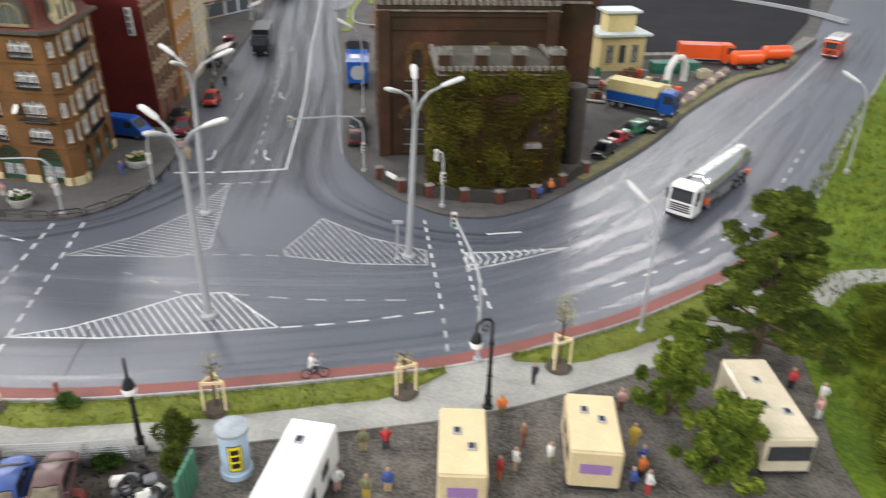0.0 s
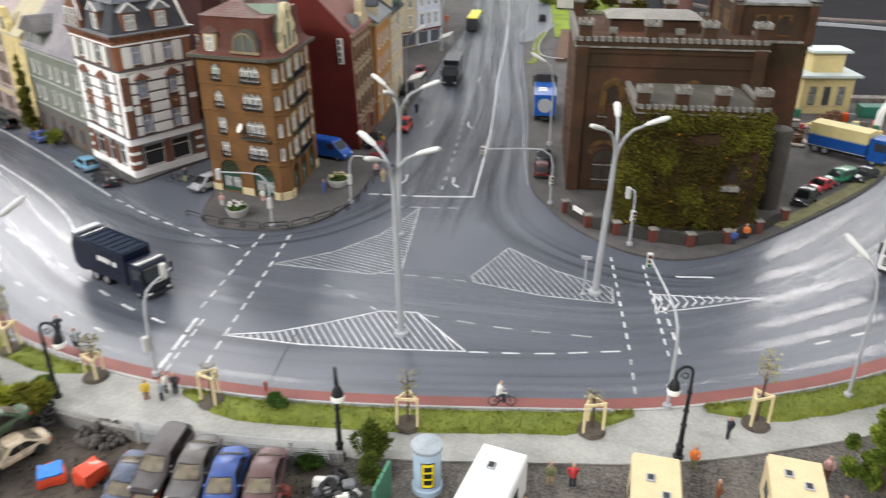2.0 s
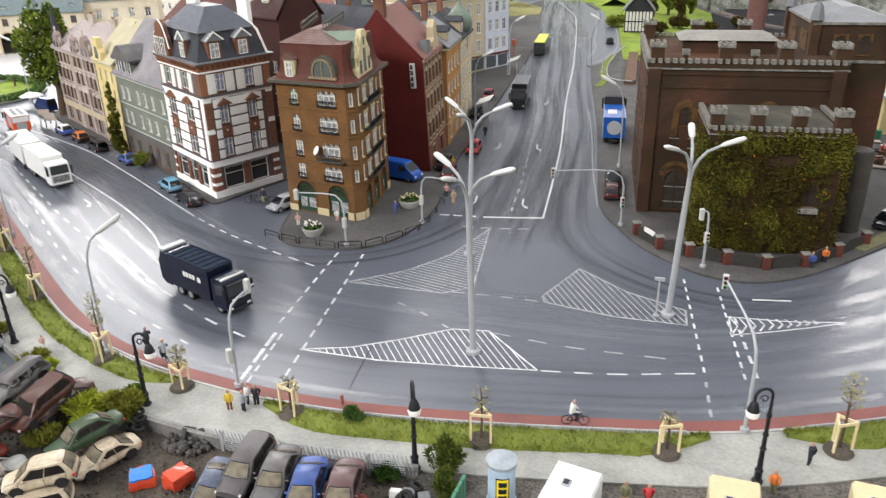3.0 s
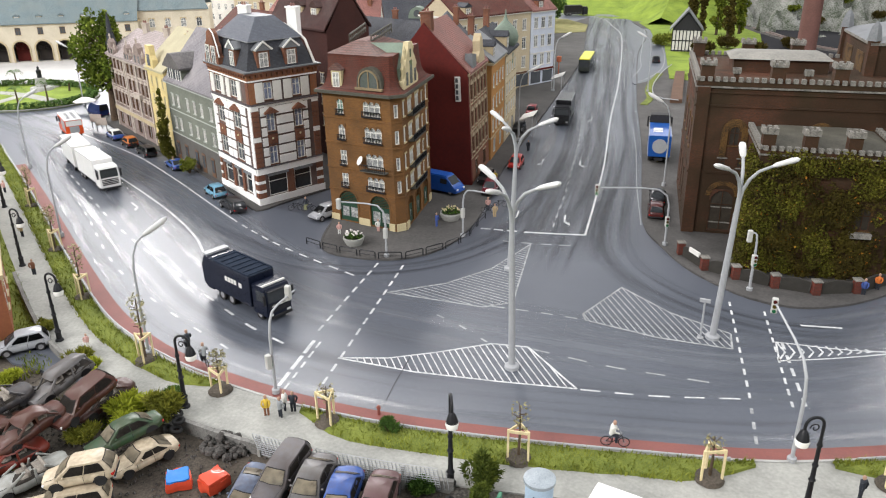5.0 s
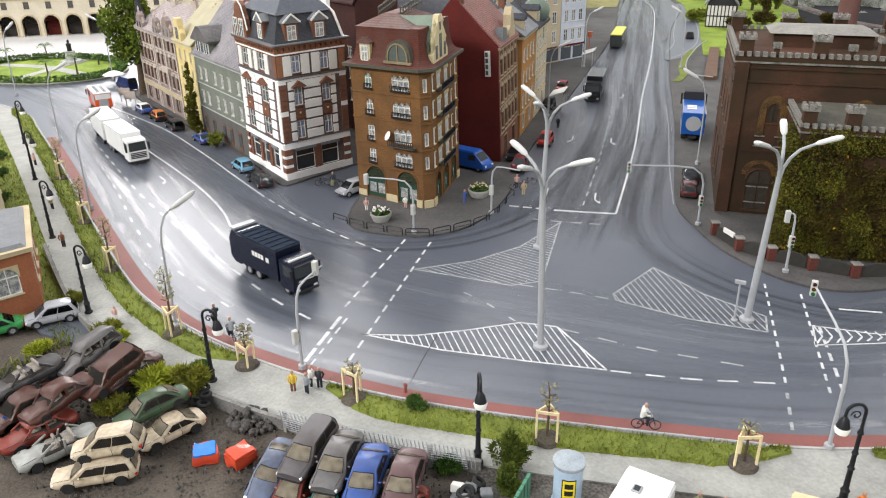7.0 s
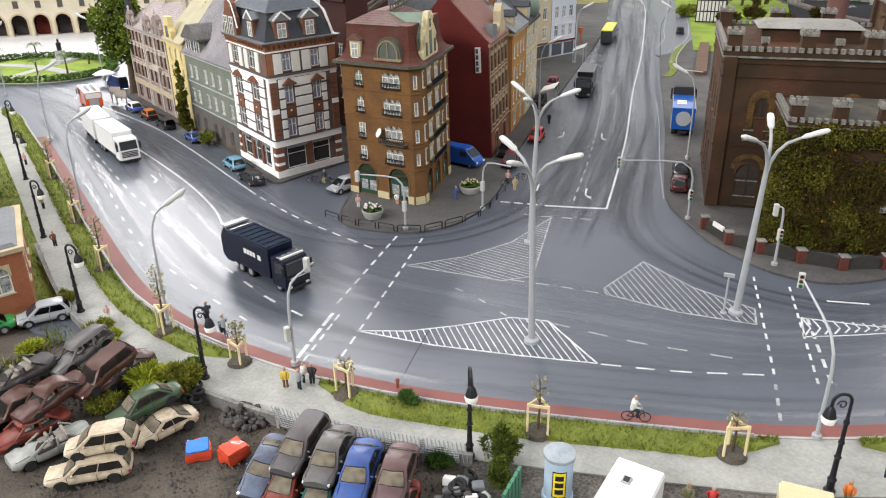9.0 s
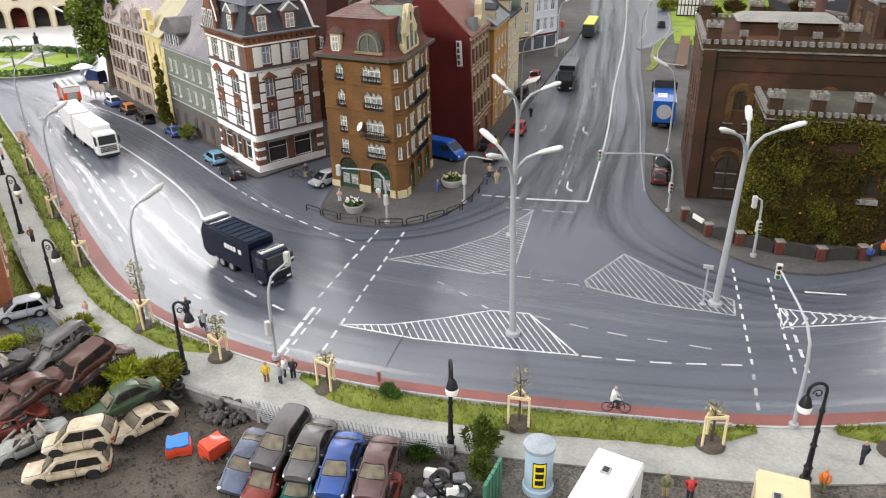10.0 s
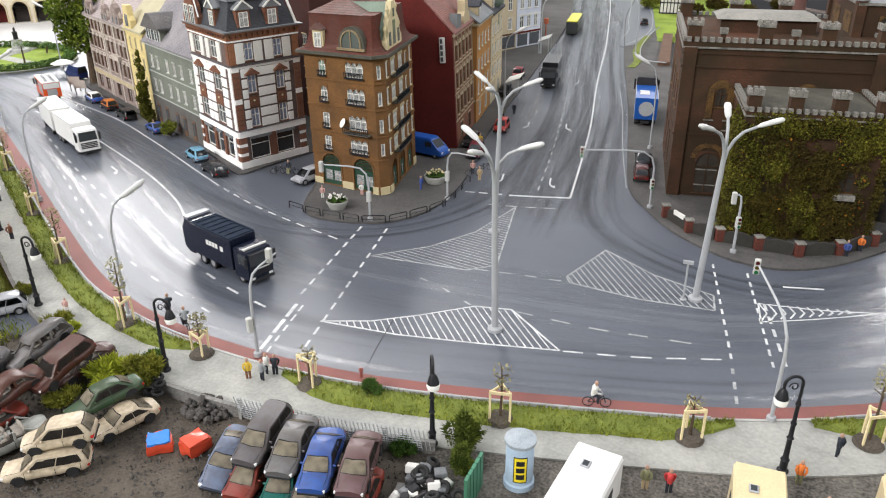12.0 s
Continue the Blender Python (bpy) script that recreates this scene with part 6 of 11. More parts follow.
def signal_head(ob, x, y, z, rz, lit=None):
    bm = bmesh.new()
    box(bm, -0.23, -0.26, -0.62, 0.23, 0.18, 0.62, bevel=0.06)
    h = part("signal_head", bm, material("signal_back", (0.5, 0.5, 0.47), None, 0.6, 1, 0.5) if "signal_back" not in bpy.data.materials else bpy.data.materials["signal_back"], ob, at=P(x, y, z, rz))
    for k, c in enumerate(((0.07, 0.012, 0.012), (0.08, 0.055, 0.012), (0.015, 0.12, 0.05))):
        nm = "signal_lens_%s" % ("red", "amber", "green")[k]
        m = bpy.data.materials.get(nm) or material(nm, c, None, 0.2, 0.4, 0.4)
        bm = bmesh.new()
        tube(bm, [(0, -0.26, 0.39 - k * 0.39), (0, -0.32, 0.39 - k * 0.39)], 0.15, 10)
        part("lens", bm, m, h)


def mast_signal(x, y, height, arm, heads, label):
    """arm: (dx, dy) of the overhanging end; heads: (share of the arm, heading) or a height on the mast."""
    ob = thing("traffic_light", P(x, y, 0.1), label, "traffic light", "traffic lights")
    bm = bmesh.new()
    lathe(bm, [(0.32, 0.0), (0.32, 0.35), (0.18, 0.4)], 10)
    part("base", bm, GREY_STEEL, ob)
    dx, dy = arm
    bm = bmesh.new()
    tube(bm, [(0, 0, 0.3), (0, 0, height * 0.72), (dx * 0.04, dy * 0.04, height * 0.88), (dx * 0.16, dy * 0.16, height * 0.98), (dx * 0.4, dy * 0.4, height), (dx, dy, height * 0.99)], [0.14, 0.12, 0.11, 0.1, 0.09, 0.08], 8)
    part("mast", bm, GREY_STEEL, ob)
    for share, z, rz in heads:
        signal_head(ob, dx * share, dy * share - 0.1, z if z else height - 0.3, rz)
    return ob


mast_signal(-35.95, 40.4, 7.1, (-0.4, 4.4), ((0.78, 7.3, 190), (-0.12, 3.2, 150)), "grey curved mast with traffic lights over the road")
mast_signal(2.0, 46.4, 7.4, (-2.2, 9.6), ((1.0, None, 0),), "long grey mast with traffic light over the crossing")
mast_signal(-39.8, 68.0, 6.2, (-5.4, -0.6), ((1.0, None, 180), (0.0, 2.9, 180)), "grey mast with traffic light arm at the tan corner")
mast_signal(-34.0, 76.9, 6.0, (3.6, -0.4), ((0.0, 3.0, 180),), "small grey curved mast on the corner footway")
mast_signal(-11.2, 82.7, 6.9, (-7.8, -2.2), ((1.0, None, 0), (0.0, 3.0, 20)), "grey mast with a level arm over the side street")
mast_signal(-1.7, 73.6, 6.2, (-0.7, 0.2), ((1.0, 5.8, 200), (0.0, 3.4, 30)), "grey signal post with a green lamp beside the works")
bm = bmesh.new()
lathe(bm, [(0.3, 0), (0.3, 0.1), (0.09, 0.14), (0.09, 3.6)], 8)
box(bm, -0.45, -0.12, 3.6, 0.45, 0.12, 3.9)
solid("beacon_post", bm, GREY_STEEL, "short grey sign post on a hatched island", "sign post", P(-5.4, 62.0, 0.02))


def gooseneck(x, y, a, height=6.9):
    ob = thing("park_lamp", P(x, y, 0.1, a), "black iron gooseneck park lamp with white glass shade", "street lamp", "black park lamps")
    bm = bmesh.new()
    lathe(bm, [(0.36, 0), (0.36, 0.18), (0.24, 0.3), (0.24, 0.9), (0.29, 1.0), (0.18, 1.2), (0.16, 2.6), (0.23, 2.7), (0.15, 2.85), (0.14, height * 0.5), (0.2, height * 0.52), (0.13, height * 0.55), (0.125, height * 0.7), (0.19, height * 0.72), (0.11, height * 0.76), (0.1, height * 0.82)], 12)
    part("post", bm, BLACK_IRON, ob)
    bm = bmesh.new()
    R = 0.56
    pts = [(0, 0, height * 0.8)] + [(R - R * math.cos(math.pi * k / 8), 0, height - R + R * math.sin(math.pi * k / 8)) for k in range(9)] + [(2 * R, 0, height - R - 0.35)]
    tube(bm, pts, 0.1, 8)
    part("gooseneck_arm", bm, BLACK_IRON, ob)
    bm = bmesh.new()
    lathe(bm, [(0.12, height - R - 0.3), (0.26, height - R - 0.5), (0.4, height - R - 1.0)], 12, 2 * R)
    sh = part("shade", bm, BLACK_IRON, ob)
    bm = bmesh.new()
    lathe(bm, [(0.4, height - R - 1.0), (0.44, height - R - 1.15), (0.38, height - R - 1.42), (0.15, height - R - 1.55)], 12, 2 * R)
    part("glass_bowl", bm, WHITE_GLOBE, sh, "white glass bowl")
    bm = bmesh.new()
    tube(bm, [(0.5 + 0.32 * (1 - k / 14) * math.cos(k * 0.7), 0, height - R - 0.2 + 0.32 * (1 - k / 14) * math.sin(k * 0.7)) for k in range(11)], 0.045, 5)
    part("scroll", bm, BLACK_IRON, ob)


for x, y, a, h in ((-18.95, 35.6, -62, 7.3), (2.7, 41.2, 205, 7.3), (-41.35, 36.1, 12, 6.4), (-59.0, 40.2, 5, 6.8), (-76.5, 51.1, 5, 6.8), (-95.5, 64.4, 5, 6.8), (-112, 76, 5, 6.8)):
    gooseneck(x, y, a, h)

# advertising column
ob = thing("advertising_column", P(-12.6, 34.3, 0.0) @ Matrix.Scale(0.82, 4), "round pale blue advertising column with domed cap", "advertising column")
bm = bmesh.new()
lathe(bm, [(1.18, 0), (1.18, 0.5), (1.05, 0.6), (1.05, 4.0)], 28)
part("drum", bm, paint("column_blue", (0.42, 0.54, 0.66), 0.5, 0.0), ob)
bm = bmesh.new()
lathe(bm, [(1.12, 4.0), (1.2, 4.05), (1.2, 4.3), (1.08, 4.36), (1.0, 4.36), (0.6, 4.48), (0.1, 4.52)], 28)
part("cap", bm, material("column_cap", (0.34, 0.38, 0.41), (0.2, 0.23, 0.25), 0.4, 0.8, 1.0), ob, "grey-blue flat cap with a rim")


def curved_patch(bm, r, a0, a1, z0, z1, n=8):
    cs = [(r * math.cos(a0 + (a1 - a0) * k / n), r * math.sin(a0 + (a1 - a0) * k / n)) for k in range(n + 1)]
    for (xa, ya), (xb, yb) in zip(cs, cs[1:]):
        bm.faces.new([bm.verts.new(c) for c in ((xa, ya, z0), (xb, yb, z0), (xb, yb, z1), (xa, ya, z1))])


bm = bmesh.new()
curved_patch(bm, 1.06, radians(-100), radians(-42), 0.9, 3.3)
pst = part("poster", bm, paint("poster_black", (0.02, 0.02, 0.02), 0.5, 0), ob, "black and yellow poster")
bm = bmesh.new()
curved_patch(bm, 1.066, radians(-96), radians(-46), 1.0, 3.2)
part("poster_field", bm, paint("poster_yellow", (0.85, 0.68, 0.03), 0.5, 0), pst)
bm = bmesh.new()
for z0, z1 in ((1.25, 1.7), (1.88, 2.32), (2.5, 2.95)):
    curved_patch(bm, 1.072, radians(-88), radians(-54), z0, z1, 6)
part("poster_mark", bm, bpy.data.materials["poster_black"], pst, "black bars on the yellow poster")


# guard rails
def rail_fence(line, label, posts=2.2, height=0.9, mat=KERB):
    ob = thing("guard_rail", P(), label, "fence")
    bm = bmesh.new()
    tube(bm, [(p.x, p.y, height) for p in line], 0.09, 6)
    part("rail", bm, mat, ob)
    s, nxt = 0.0, 0.3
    bm = bmesh.new()
    tube(bm, [(0, 0, 0), (0, 0, height)], 0.08, 6)
    me = mesh_from("post", bm, mat)
    for a, b in zip(line, line[1:]):
        s += (b - a).length
        if s > nxt:
            part("post", me, None, ob, at=P(b.x, b.y, 0.1))
            nxt += posts


rail_line = offset(KERB_LINE, 0.34)
for x0, x1, h in ((-116, -41, 0.75), (-33.6, -1.2, 0.45), (5, 24, 0.45)):
    rail_fence([p for p in rail_line if x0 < p.x < x1], "low grey tubular rail along the grass verge", 6.0, h, GREY_STEEL)
hoop_posts = ((-50.4, 68.0), (-47.8, 67.3), (-45.4, 67.0), (-42.8, 67.0), (-40.5, 67.0), (-37.6, 68.1), (-36.0, 70.1), (-34.5, 72.4), (-33.5, 74.7), (-33.3, 77.6), (-33.5, 80.6), (-33.5, 83.8))
for a, b in zip(hoop_posts, hoop_posts[1:]):
    a, b = Vector(a), Vector(b)
    a, b = a.lerp(b, 0.06), a.lerp(b, 0.9)
    bm = bmesh.new()
    tube(bm, [(a.x, a.y, 0.15), (a.x, a.y, 0.9), (a.x + (b.x - a.x) * 0.06, a.y + (b.y - a.y) * 0.06, 1.0), (b.x - (b.x - a.x) * 0.06, b.y - (b.y - a.y) * 0.06, 1.0), (b.x, b.y, 0.9), (b.x, b.y, 0.15)], 0.065, 6)
    tube(bm, [(a.x, a.y, 0.55), (b.x, b.y, 0.55)], 0.04, 5)
    solid("hoop_barrier", bm, BLACK_IRON, "low dark metal hoop barrier on the footway edge", "barrier", group="hoop barriers")

# works fence: brick piers and dark hedge panels
pier_pts = [(-9.2, 80.6), (-6.4, 77.2), (-3.2, 76.0), (0.6, 75.2), (4.4, 75.0), (8.2, 76.8), (11.6, 80.4), (14.8, 84.6)]
for k, (x, y) in enumerate(pier_pts):
    ob = thing("fence_pier", P(x, y, 0.18, 20), "short red brick fence pier with pale stone cap", "fence", "works fence piers")
    bm = bmesh.new()
    box(bm, -0.37, -0.37, 0, 0.37, 0.37, 1.35)
    part("shaft", bm, PIER_BRICK, ob)
    bm = bmesh.new()
    box(bm, -0.46, -0.46, 1.35, 0.46, 0.46, 1.53, bevel=0.05)
    part("cap", bm, SOOT_STONE, ob)
    if k:
        a, b = Vector(pier_pts[k - 1]), Vector((x, y))
        m = (a + b) / 2
        w = (b - a).length - 1.1
        bm = bmesh.new()
        prof = [(-w / 2, 0), (w / 2, 0)] + [(w / 2 - w * j / 8, 1.1 + 0.35 * math.sin(math.pi * j / 8)) for j in range(9)]
        side_prism(bm, prof, -0.12, 0.12)
        solid("iron_hurdle", bm, material("dark_fence", (0.05, 0.045, 0.04), (0.03, 0.03, 0.025), 0.8, 0.6, 0.9) if "dark_fence" not in bpy.data.materials else bpy.data.materials["dark_fence"], "dark curved iron fence panel between piers", "fence", P(m.x, m.y, 0.18, math.degrees(math.atan2(b.y - a.y, b.x - a.x))), "works fence hurdles")
bm = bmesh.new()
box(bm, -0.9, -0.1, 1.0, 0.9, 0.1, 1.5)
box(bm, -0.12, -0.08, 0, 0.12, 0.08, 1.0)
solid("sign_board", bm, FRAME_WHITE, "small white direction board by the works fence", "sign", P(-7.6, 78.6, 0.18, -50))


# flower tubs
def flower_tub(x, y, cols_, r=1.25):
    ob = thing("flower_tub", P(x, y, 0.18), "round concrete flower tub planted with bright flowers", "planter", "flower tubs")
    bm = bmesh.new()
    lathe(bm, [(r * 0.75, 0), (r, 0.7), (r, 0.95), (r * 0.88, 0.95), (r * 0.85, 0.8)], 18)
    part("tub", bm, CONCRETE, ob)
    foliage(ob, "greenery", [((0, 0, 1.0), (r * 0.85, r * 0.85, 0.4))], 320, 0.26, 0)
    bm = bmesh.new()
    for k in range(24):
        a, q = random.random() * 6.28, r * 0.8 * math.sqrt(random.random())
        box(bm, q * math.cos(a) - 0.07, q * math.sin(a) - 0.07, 1.25 + random.random() * 0.15, q * math.cos(a) + 0.07, q * math.sin(a) + 0.07, 1.42 + random.random() * 0.15)
    tagged(part("blossom", bm, paint("blossom_%d" % int(cols_[0] * 100 + cols_[2] * 10), cols_, 0.7, 0), ob, "bright blossoms"), kind="stuff")


# ---- plants ----
def leaf_mesh(name, clumps, n, size, flat=0.32, seed=1, shell=0.55):
    """Many small bent leaves scattered in egg-shaped clumps ((x, y, z), (rx, ry, rz))."""
    rng = np.random.default_rng(seed)
    vol = np.array([max(c[1][0] * c[1][1] * c[1][2], 1e-3) ** (2 / 3) for c in clumps])
    pick = rng.choice(len(clumps), n, p=vol / vol.sum())
    cen, rad = np.array([c[0] for c in clumps])[pick], np.array([c[1] for c in clumps])[pick]
    d = rng.normal(size=(n, 3))
    d /= np.linalg.norm(d, axis=1)[:, None]
    r = shell + (1 - shell) * rng.random(n) ** 0.6
    r *= 0.85 + 0.3 * rng.random(n)
    pos = cen + d * rad * r[:, None]
    a = rng.normal(size=(n, 3))
    a /= np.linalg.norm(a, axis=1)[:, None]
    b = np.cross(a, rng.normal(size=(n, 3)))
    b /= np.linalg.norm(b, axis=1)[:, None]
    c = np.cross(a, b)
    s = size * (0.6 + 0.8 * rng.random(n))[:, None]
    v = np.stack([pos - a * s * 0.5, pos + b * s * flat + c * s * 0.1, pos + a * s * 0.5, pos - b * s * flat + c * s * 0.1], 1).reshape(-1, 3) * U
    idx = np.arange(n)[:, None] * 4
    f = np.concatenate([idx + [0, 1, 2], idx + [0, 2, 3]])
    me = bpy.data.meshes.new(name)
    me.from_pydata(v.tolist(), [], f.tolist())
    return me


LEAF_ISLE = {}


def leaf_material(k):
    """Leaf colour that differs a little from leaf to leaf."""
    if k in LEAF_ISLE:
        return LEAF_ISLE[k]
    m = bpy.data.materials.new("foliage")
    m.use_nodes = True
    nt = m.node_tree
    p = nt.nodes["Principled BSDF"]
    g = nt.nodes.new("ShaderNodeNewGeometry")
    ramp = nt.nodes.new("ShaderNodeValToRGB")
    dark, mid, light = ((0.02, 0.045, 0.01), (0.055, 0.11, 0.02), (0.13, 0.2, 0.035)), ((0.035, 0.05, 0.006), (0.11, 0.14, 0.014), (0.26, 0.28, 0.03)), ((0.028, 0.022, 0.006), (0.055, 0.043, 0.008), (0.1, 0.08, 0.012))
    sets = {10: ((0.016, 0.027, 0.005), (0.055, 0.078, 0.011), (0.17, 0.2, 0.028)), 0: dark, 1: mid, 2: light, 13: ((0.12, 0.14, 0.014), (0.31, 0.35, 0.03), (0.5, 0.5, 0.07)), 12: ((0.2, 0.06, 0.01), (0.3, 0.12, 0.015), (0.4, 0.24, 0.03)), 11: ((0.02, 0.036, 0.005), (0.09, 0.13, 0.014), (0.25, 0.3, 0.04)), 3: ((0.085, 0.1, 0.014), (0.165, 0.19, 0.026), (0.27, 0.295, 0.045)), 5: ((0.02, 0.036, 0.006), (0.062, 0.095, 0.012), (0.17, 0.22, 0.028)), 6: ((0.06, 0.065, 0.01), (0.15, 0.155, 0.02), (0.28, 0.27, 0.04)), 9: ((0.025, 0.04, 0.008), (0.075, 0.1, 0.015), (0.17, 0.19, 0.03)), 8: ((0.05, 0.048, 0.007), (0.1, 0.1, 0.012), (0.19, 0.18, 0.022)), 7: ((0.16, 0.14, 0.07), (0.28, 0.26, 0.13), (0.42, 0.4, 0.24)), 4: ((0.03, 0.06, 0.015), (0.07, 0.13, 0.03), (0.14, 0.22, 0.06))}
    for e, c in zip((0.0, 0.55, 1.0), sets[k]):
        if e in (0.0, 1.0):
            ramp.color_ramp.elements[0 if e == 0 else 1].color = (*c, 1)
    el = ramp.color_ramp.elements.new(0.55)
    el.color = (*sets[k][1], 1)
    tc, n, mr, mx = nt.nodes.new("ShaderNodeTexCoord"), nt.nodes.new("ShaderNodeTexNoise"), nt.nodes.new("ShaderNodeMapRange"), nt.nodes.new("ShaderNodeMix")
    n.inputs["Scale"].default_value, n.inputs["Detail"].default_value = 38.0, 2
    nt.links.new(tc.outputs["Object"], n.inputs["Vector"])
    mr.inputs[1].default_value, mr.inputs[2].default_value = 0.32, 0.66
    nt.links.new(n.outputs["Fac"], mr.inputs[0])
    mx.inputs[0].default_value = 0.55
    nt.links.new(g.outputs["Random Per Island"], mx.inputs[2])
    nt.links.new(mr.outputs[0], mx.inputs[3])
    nt.links.new(mx.outputs[0], ramp.inputs[0])
    nt.links.new(ramp.outputs[0], p.inputs["Base Color"])
    p.inputs["Roughness"].default_value, p.inputs["Specular IOR Level"].default_value = 0.85, 0.15
    LEAF_ISLE[k] = m
    return m


def foliage(parent, name, clumps, n, size, tone, seed=None, label="", flat=0.32):
    me = leaf_mesh(name, clumps, n, size, flat, seed=seed if seed is not None else random.randrange(10 ** 6))
    me.materials.append(leaf_material(tone))
    ob = part(name, me, None, parent, label)
    return ob


def tree(x, y, height, spread, tone, label, n=2600, size=0.55, seed=3, trunk=0.35, base=0.28, z=0.0, conical=False, column=False, clump_count=16, flat=0.0, needle=0.32):
    """Trunk, limbs and a crown of upswept tufts with gaps between them."""
    rng = random.Random(seed)
    ob = thing("tree", P(x, y, z), label, "tree", "trees")
    bm = bmesh.new()
    tube(bm, [(0, 0, 0), (0.1, 0.05, height * 0.25), (-0.1, 0.1, height * 0.5), (0, 0, height * 0.9)], [trunk, trunk * 0.75, trunk * 0.5, trunk * 0.12], 9)
    clumps = []
    for k in range(clump_count):
        f = (k + rng.random()) / clump_count
        zz = height * (base + (1 - base) * f)
        if conical:
            wide = spread * ((1 - f) ** 0.8 + 0.1)
        elif column:
            wide = spread * (1.0 - 0.75 * f ** 2) * (0.8 + 0.4 * rng.random())
        else:
            wide = spread * math.sin(math.pi * (0.18 + 0.74 * f)) ** 0.7
        a = k * 2.4 + rng.random()
        q = wide * (0.1 + 0.3 * rng.random() if column else 0.35 + 0.5 * rng.random())
        c = Vector((q * math.cos(a), q * math.sin(a), zz))
        tube(bm, [(0, 0, zz * 0.72), (c.x * 0.5, c.y * 0.5, zz * 0.88), tuple(c)], [trunk * 0.3, trunk * 0.18, 0.03], 5)
        big = 1.0 if clump_count < 20 else 0.6
        r = max(wide * (0.38 + 0.2 * rng.random()) * big, 0.3)
        tall = flat if flat else 1.0 + 0.7 * rng.random() if column or clump_count > 20 else 0.62 + 0.3 * rng.random()
        clumps.append((tuple(c), (r, r, r * tall)))
    part("trunk", bm, BARK, ob)
    foliage(ob, "crown", clumps, n, size, tone, seed, flat=needle)
    return ob


def pine(x, y, height, spread, label, seed, tiers, per_tier, n, size=0.42, upright=0.0, tone=10):
    """Ragged pine: whorls of limbs of uneven length, each carrying a few separate pads of foliage."""
    rng = random.Random(seed)
    ob = thing("tree", P(x, y, 0.0), label, "tree", "trees")
    bm = bmesh.new()
    tube(bm, [(0, 0, 0), (0.15, 0.05, height * 0.3), (-0.15, 0.1, height * 0.6), (0.05, 0, height * 0.96)], [height * 0.035, height * 0.028, height * 0.018, 0.04], 9)
    part("trunk", bm, BARK, ob)
    pads = [((0, 0, height * 0.97), (spread * 0.1, spread * 0.1, height * 0.05))]
    bm = bmesh.new()
    for k in range(tiers):
        f = k / (tiers - 1)
        z = height * (0.14 + 0.76 * f)
        for j in range(per_tier):
            a = 2 * math.pi * (j + rng.random() * 0.7) / per_tier + k * 0.9
            reach = spread * (1.0 - 0.62 * f) * rng.uniform(0.4, 1.15)
            d = Vector((math.cos(a), math.sin(a), 0))
            tip = d * reach + Vector((0, 0, z + height * rng.uniform(-0.03, 0.07)))
            tube(bm, [(0, 0, z - height * 0.05), tuple(d * reach * 0.5 + Vector((0, 0, z - height * 0.02))), tuple(tip)], [height * 0.011, height * 0.007, 0.03], 5)
            for m in range(3):
                c = d * reach * (0.45 + 0.27 * m) + Vector((rng.gauss(0, 0.1), rng.gauss(0, 0.1), 0)) * reach
                r = spread * rng.uniform(0.1, 0.18)
                pads.append(((c.x, c.y, z + (tip.z - z) * (0.4 + 0.3 * m) + rng.uniform(-0.2, 0.3)), (r, r, r * rng.uniform(0.35 + upright, 0.6 + 1.4 * upright))))
    part("limb_whorl", bm, BARK, ob)
    foliage(ob, "crown", pads, n, size, tone, seed, flat=0.2)
    return ob


def palm(x, y, height, spread, seed):
    """Thin curved trunk with a crown of arching fronds, each a row of narrow leaflets."""
    rng = random.Random(seed)
    ob = thing("tree", P(x, y, 0.3), "small palm-like ornamental tree in the garden", "tree", "garden palms")
    bm = bmesh.new()
    top = Vector((rng.uniform(-0.3, 0.3), rng.uniform(-0.3, 0.3), height * 0.66))
    tube(bm, [(0, 0, 0), (top.x * 0.3, top.y * 0.3, height * 0.33), tuple(top)], [0.24, 0.17, 0.14], 7)
    part("trunk", bm, BARK, ob)
    for k in range(13):
        a, reach, up = 2 * math.pi * k / 13 + rng.random() * 0.4, spread * rng.uniform(0.7, 1.0), height * rng.uniform(0.12, 0.36)
        d, side = Vector((math.cos(a), math.sin(a), 0)), Vector((-math.sin(a), math.cos(a), 0))
        bm = bmesh.new()
        for j in range(9):
            f = j / 8
            p = top + d * reach * f + Vector((0, 0, up * 4 * f * (0.75 - f)))
            w = 0.75 * math.sin(math.pi * (0.15 + 0.8 * f))
            for sgn in (-1, 1):
                bm.faces.new([bm.verts.new(p + q) for q in (d * -0.12, d * 0.12, d * 0.4 + side * sgn * w + Vector((0, 0, -0.25 * w)))])
        part("frond", bm, leaf_material(4), ob)
    return ob


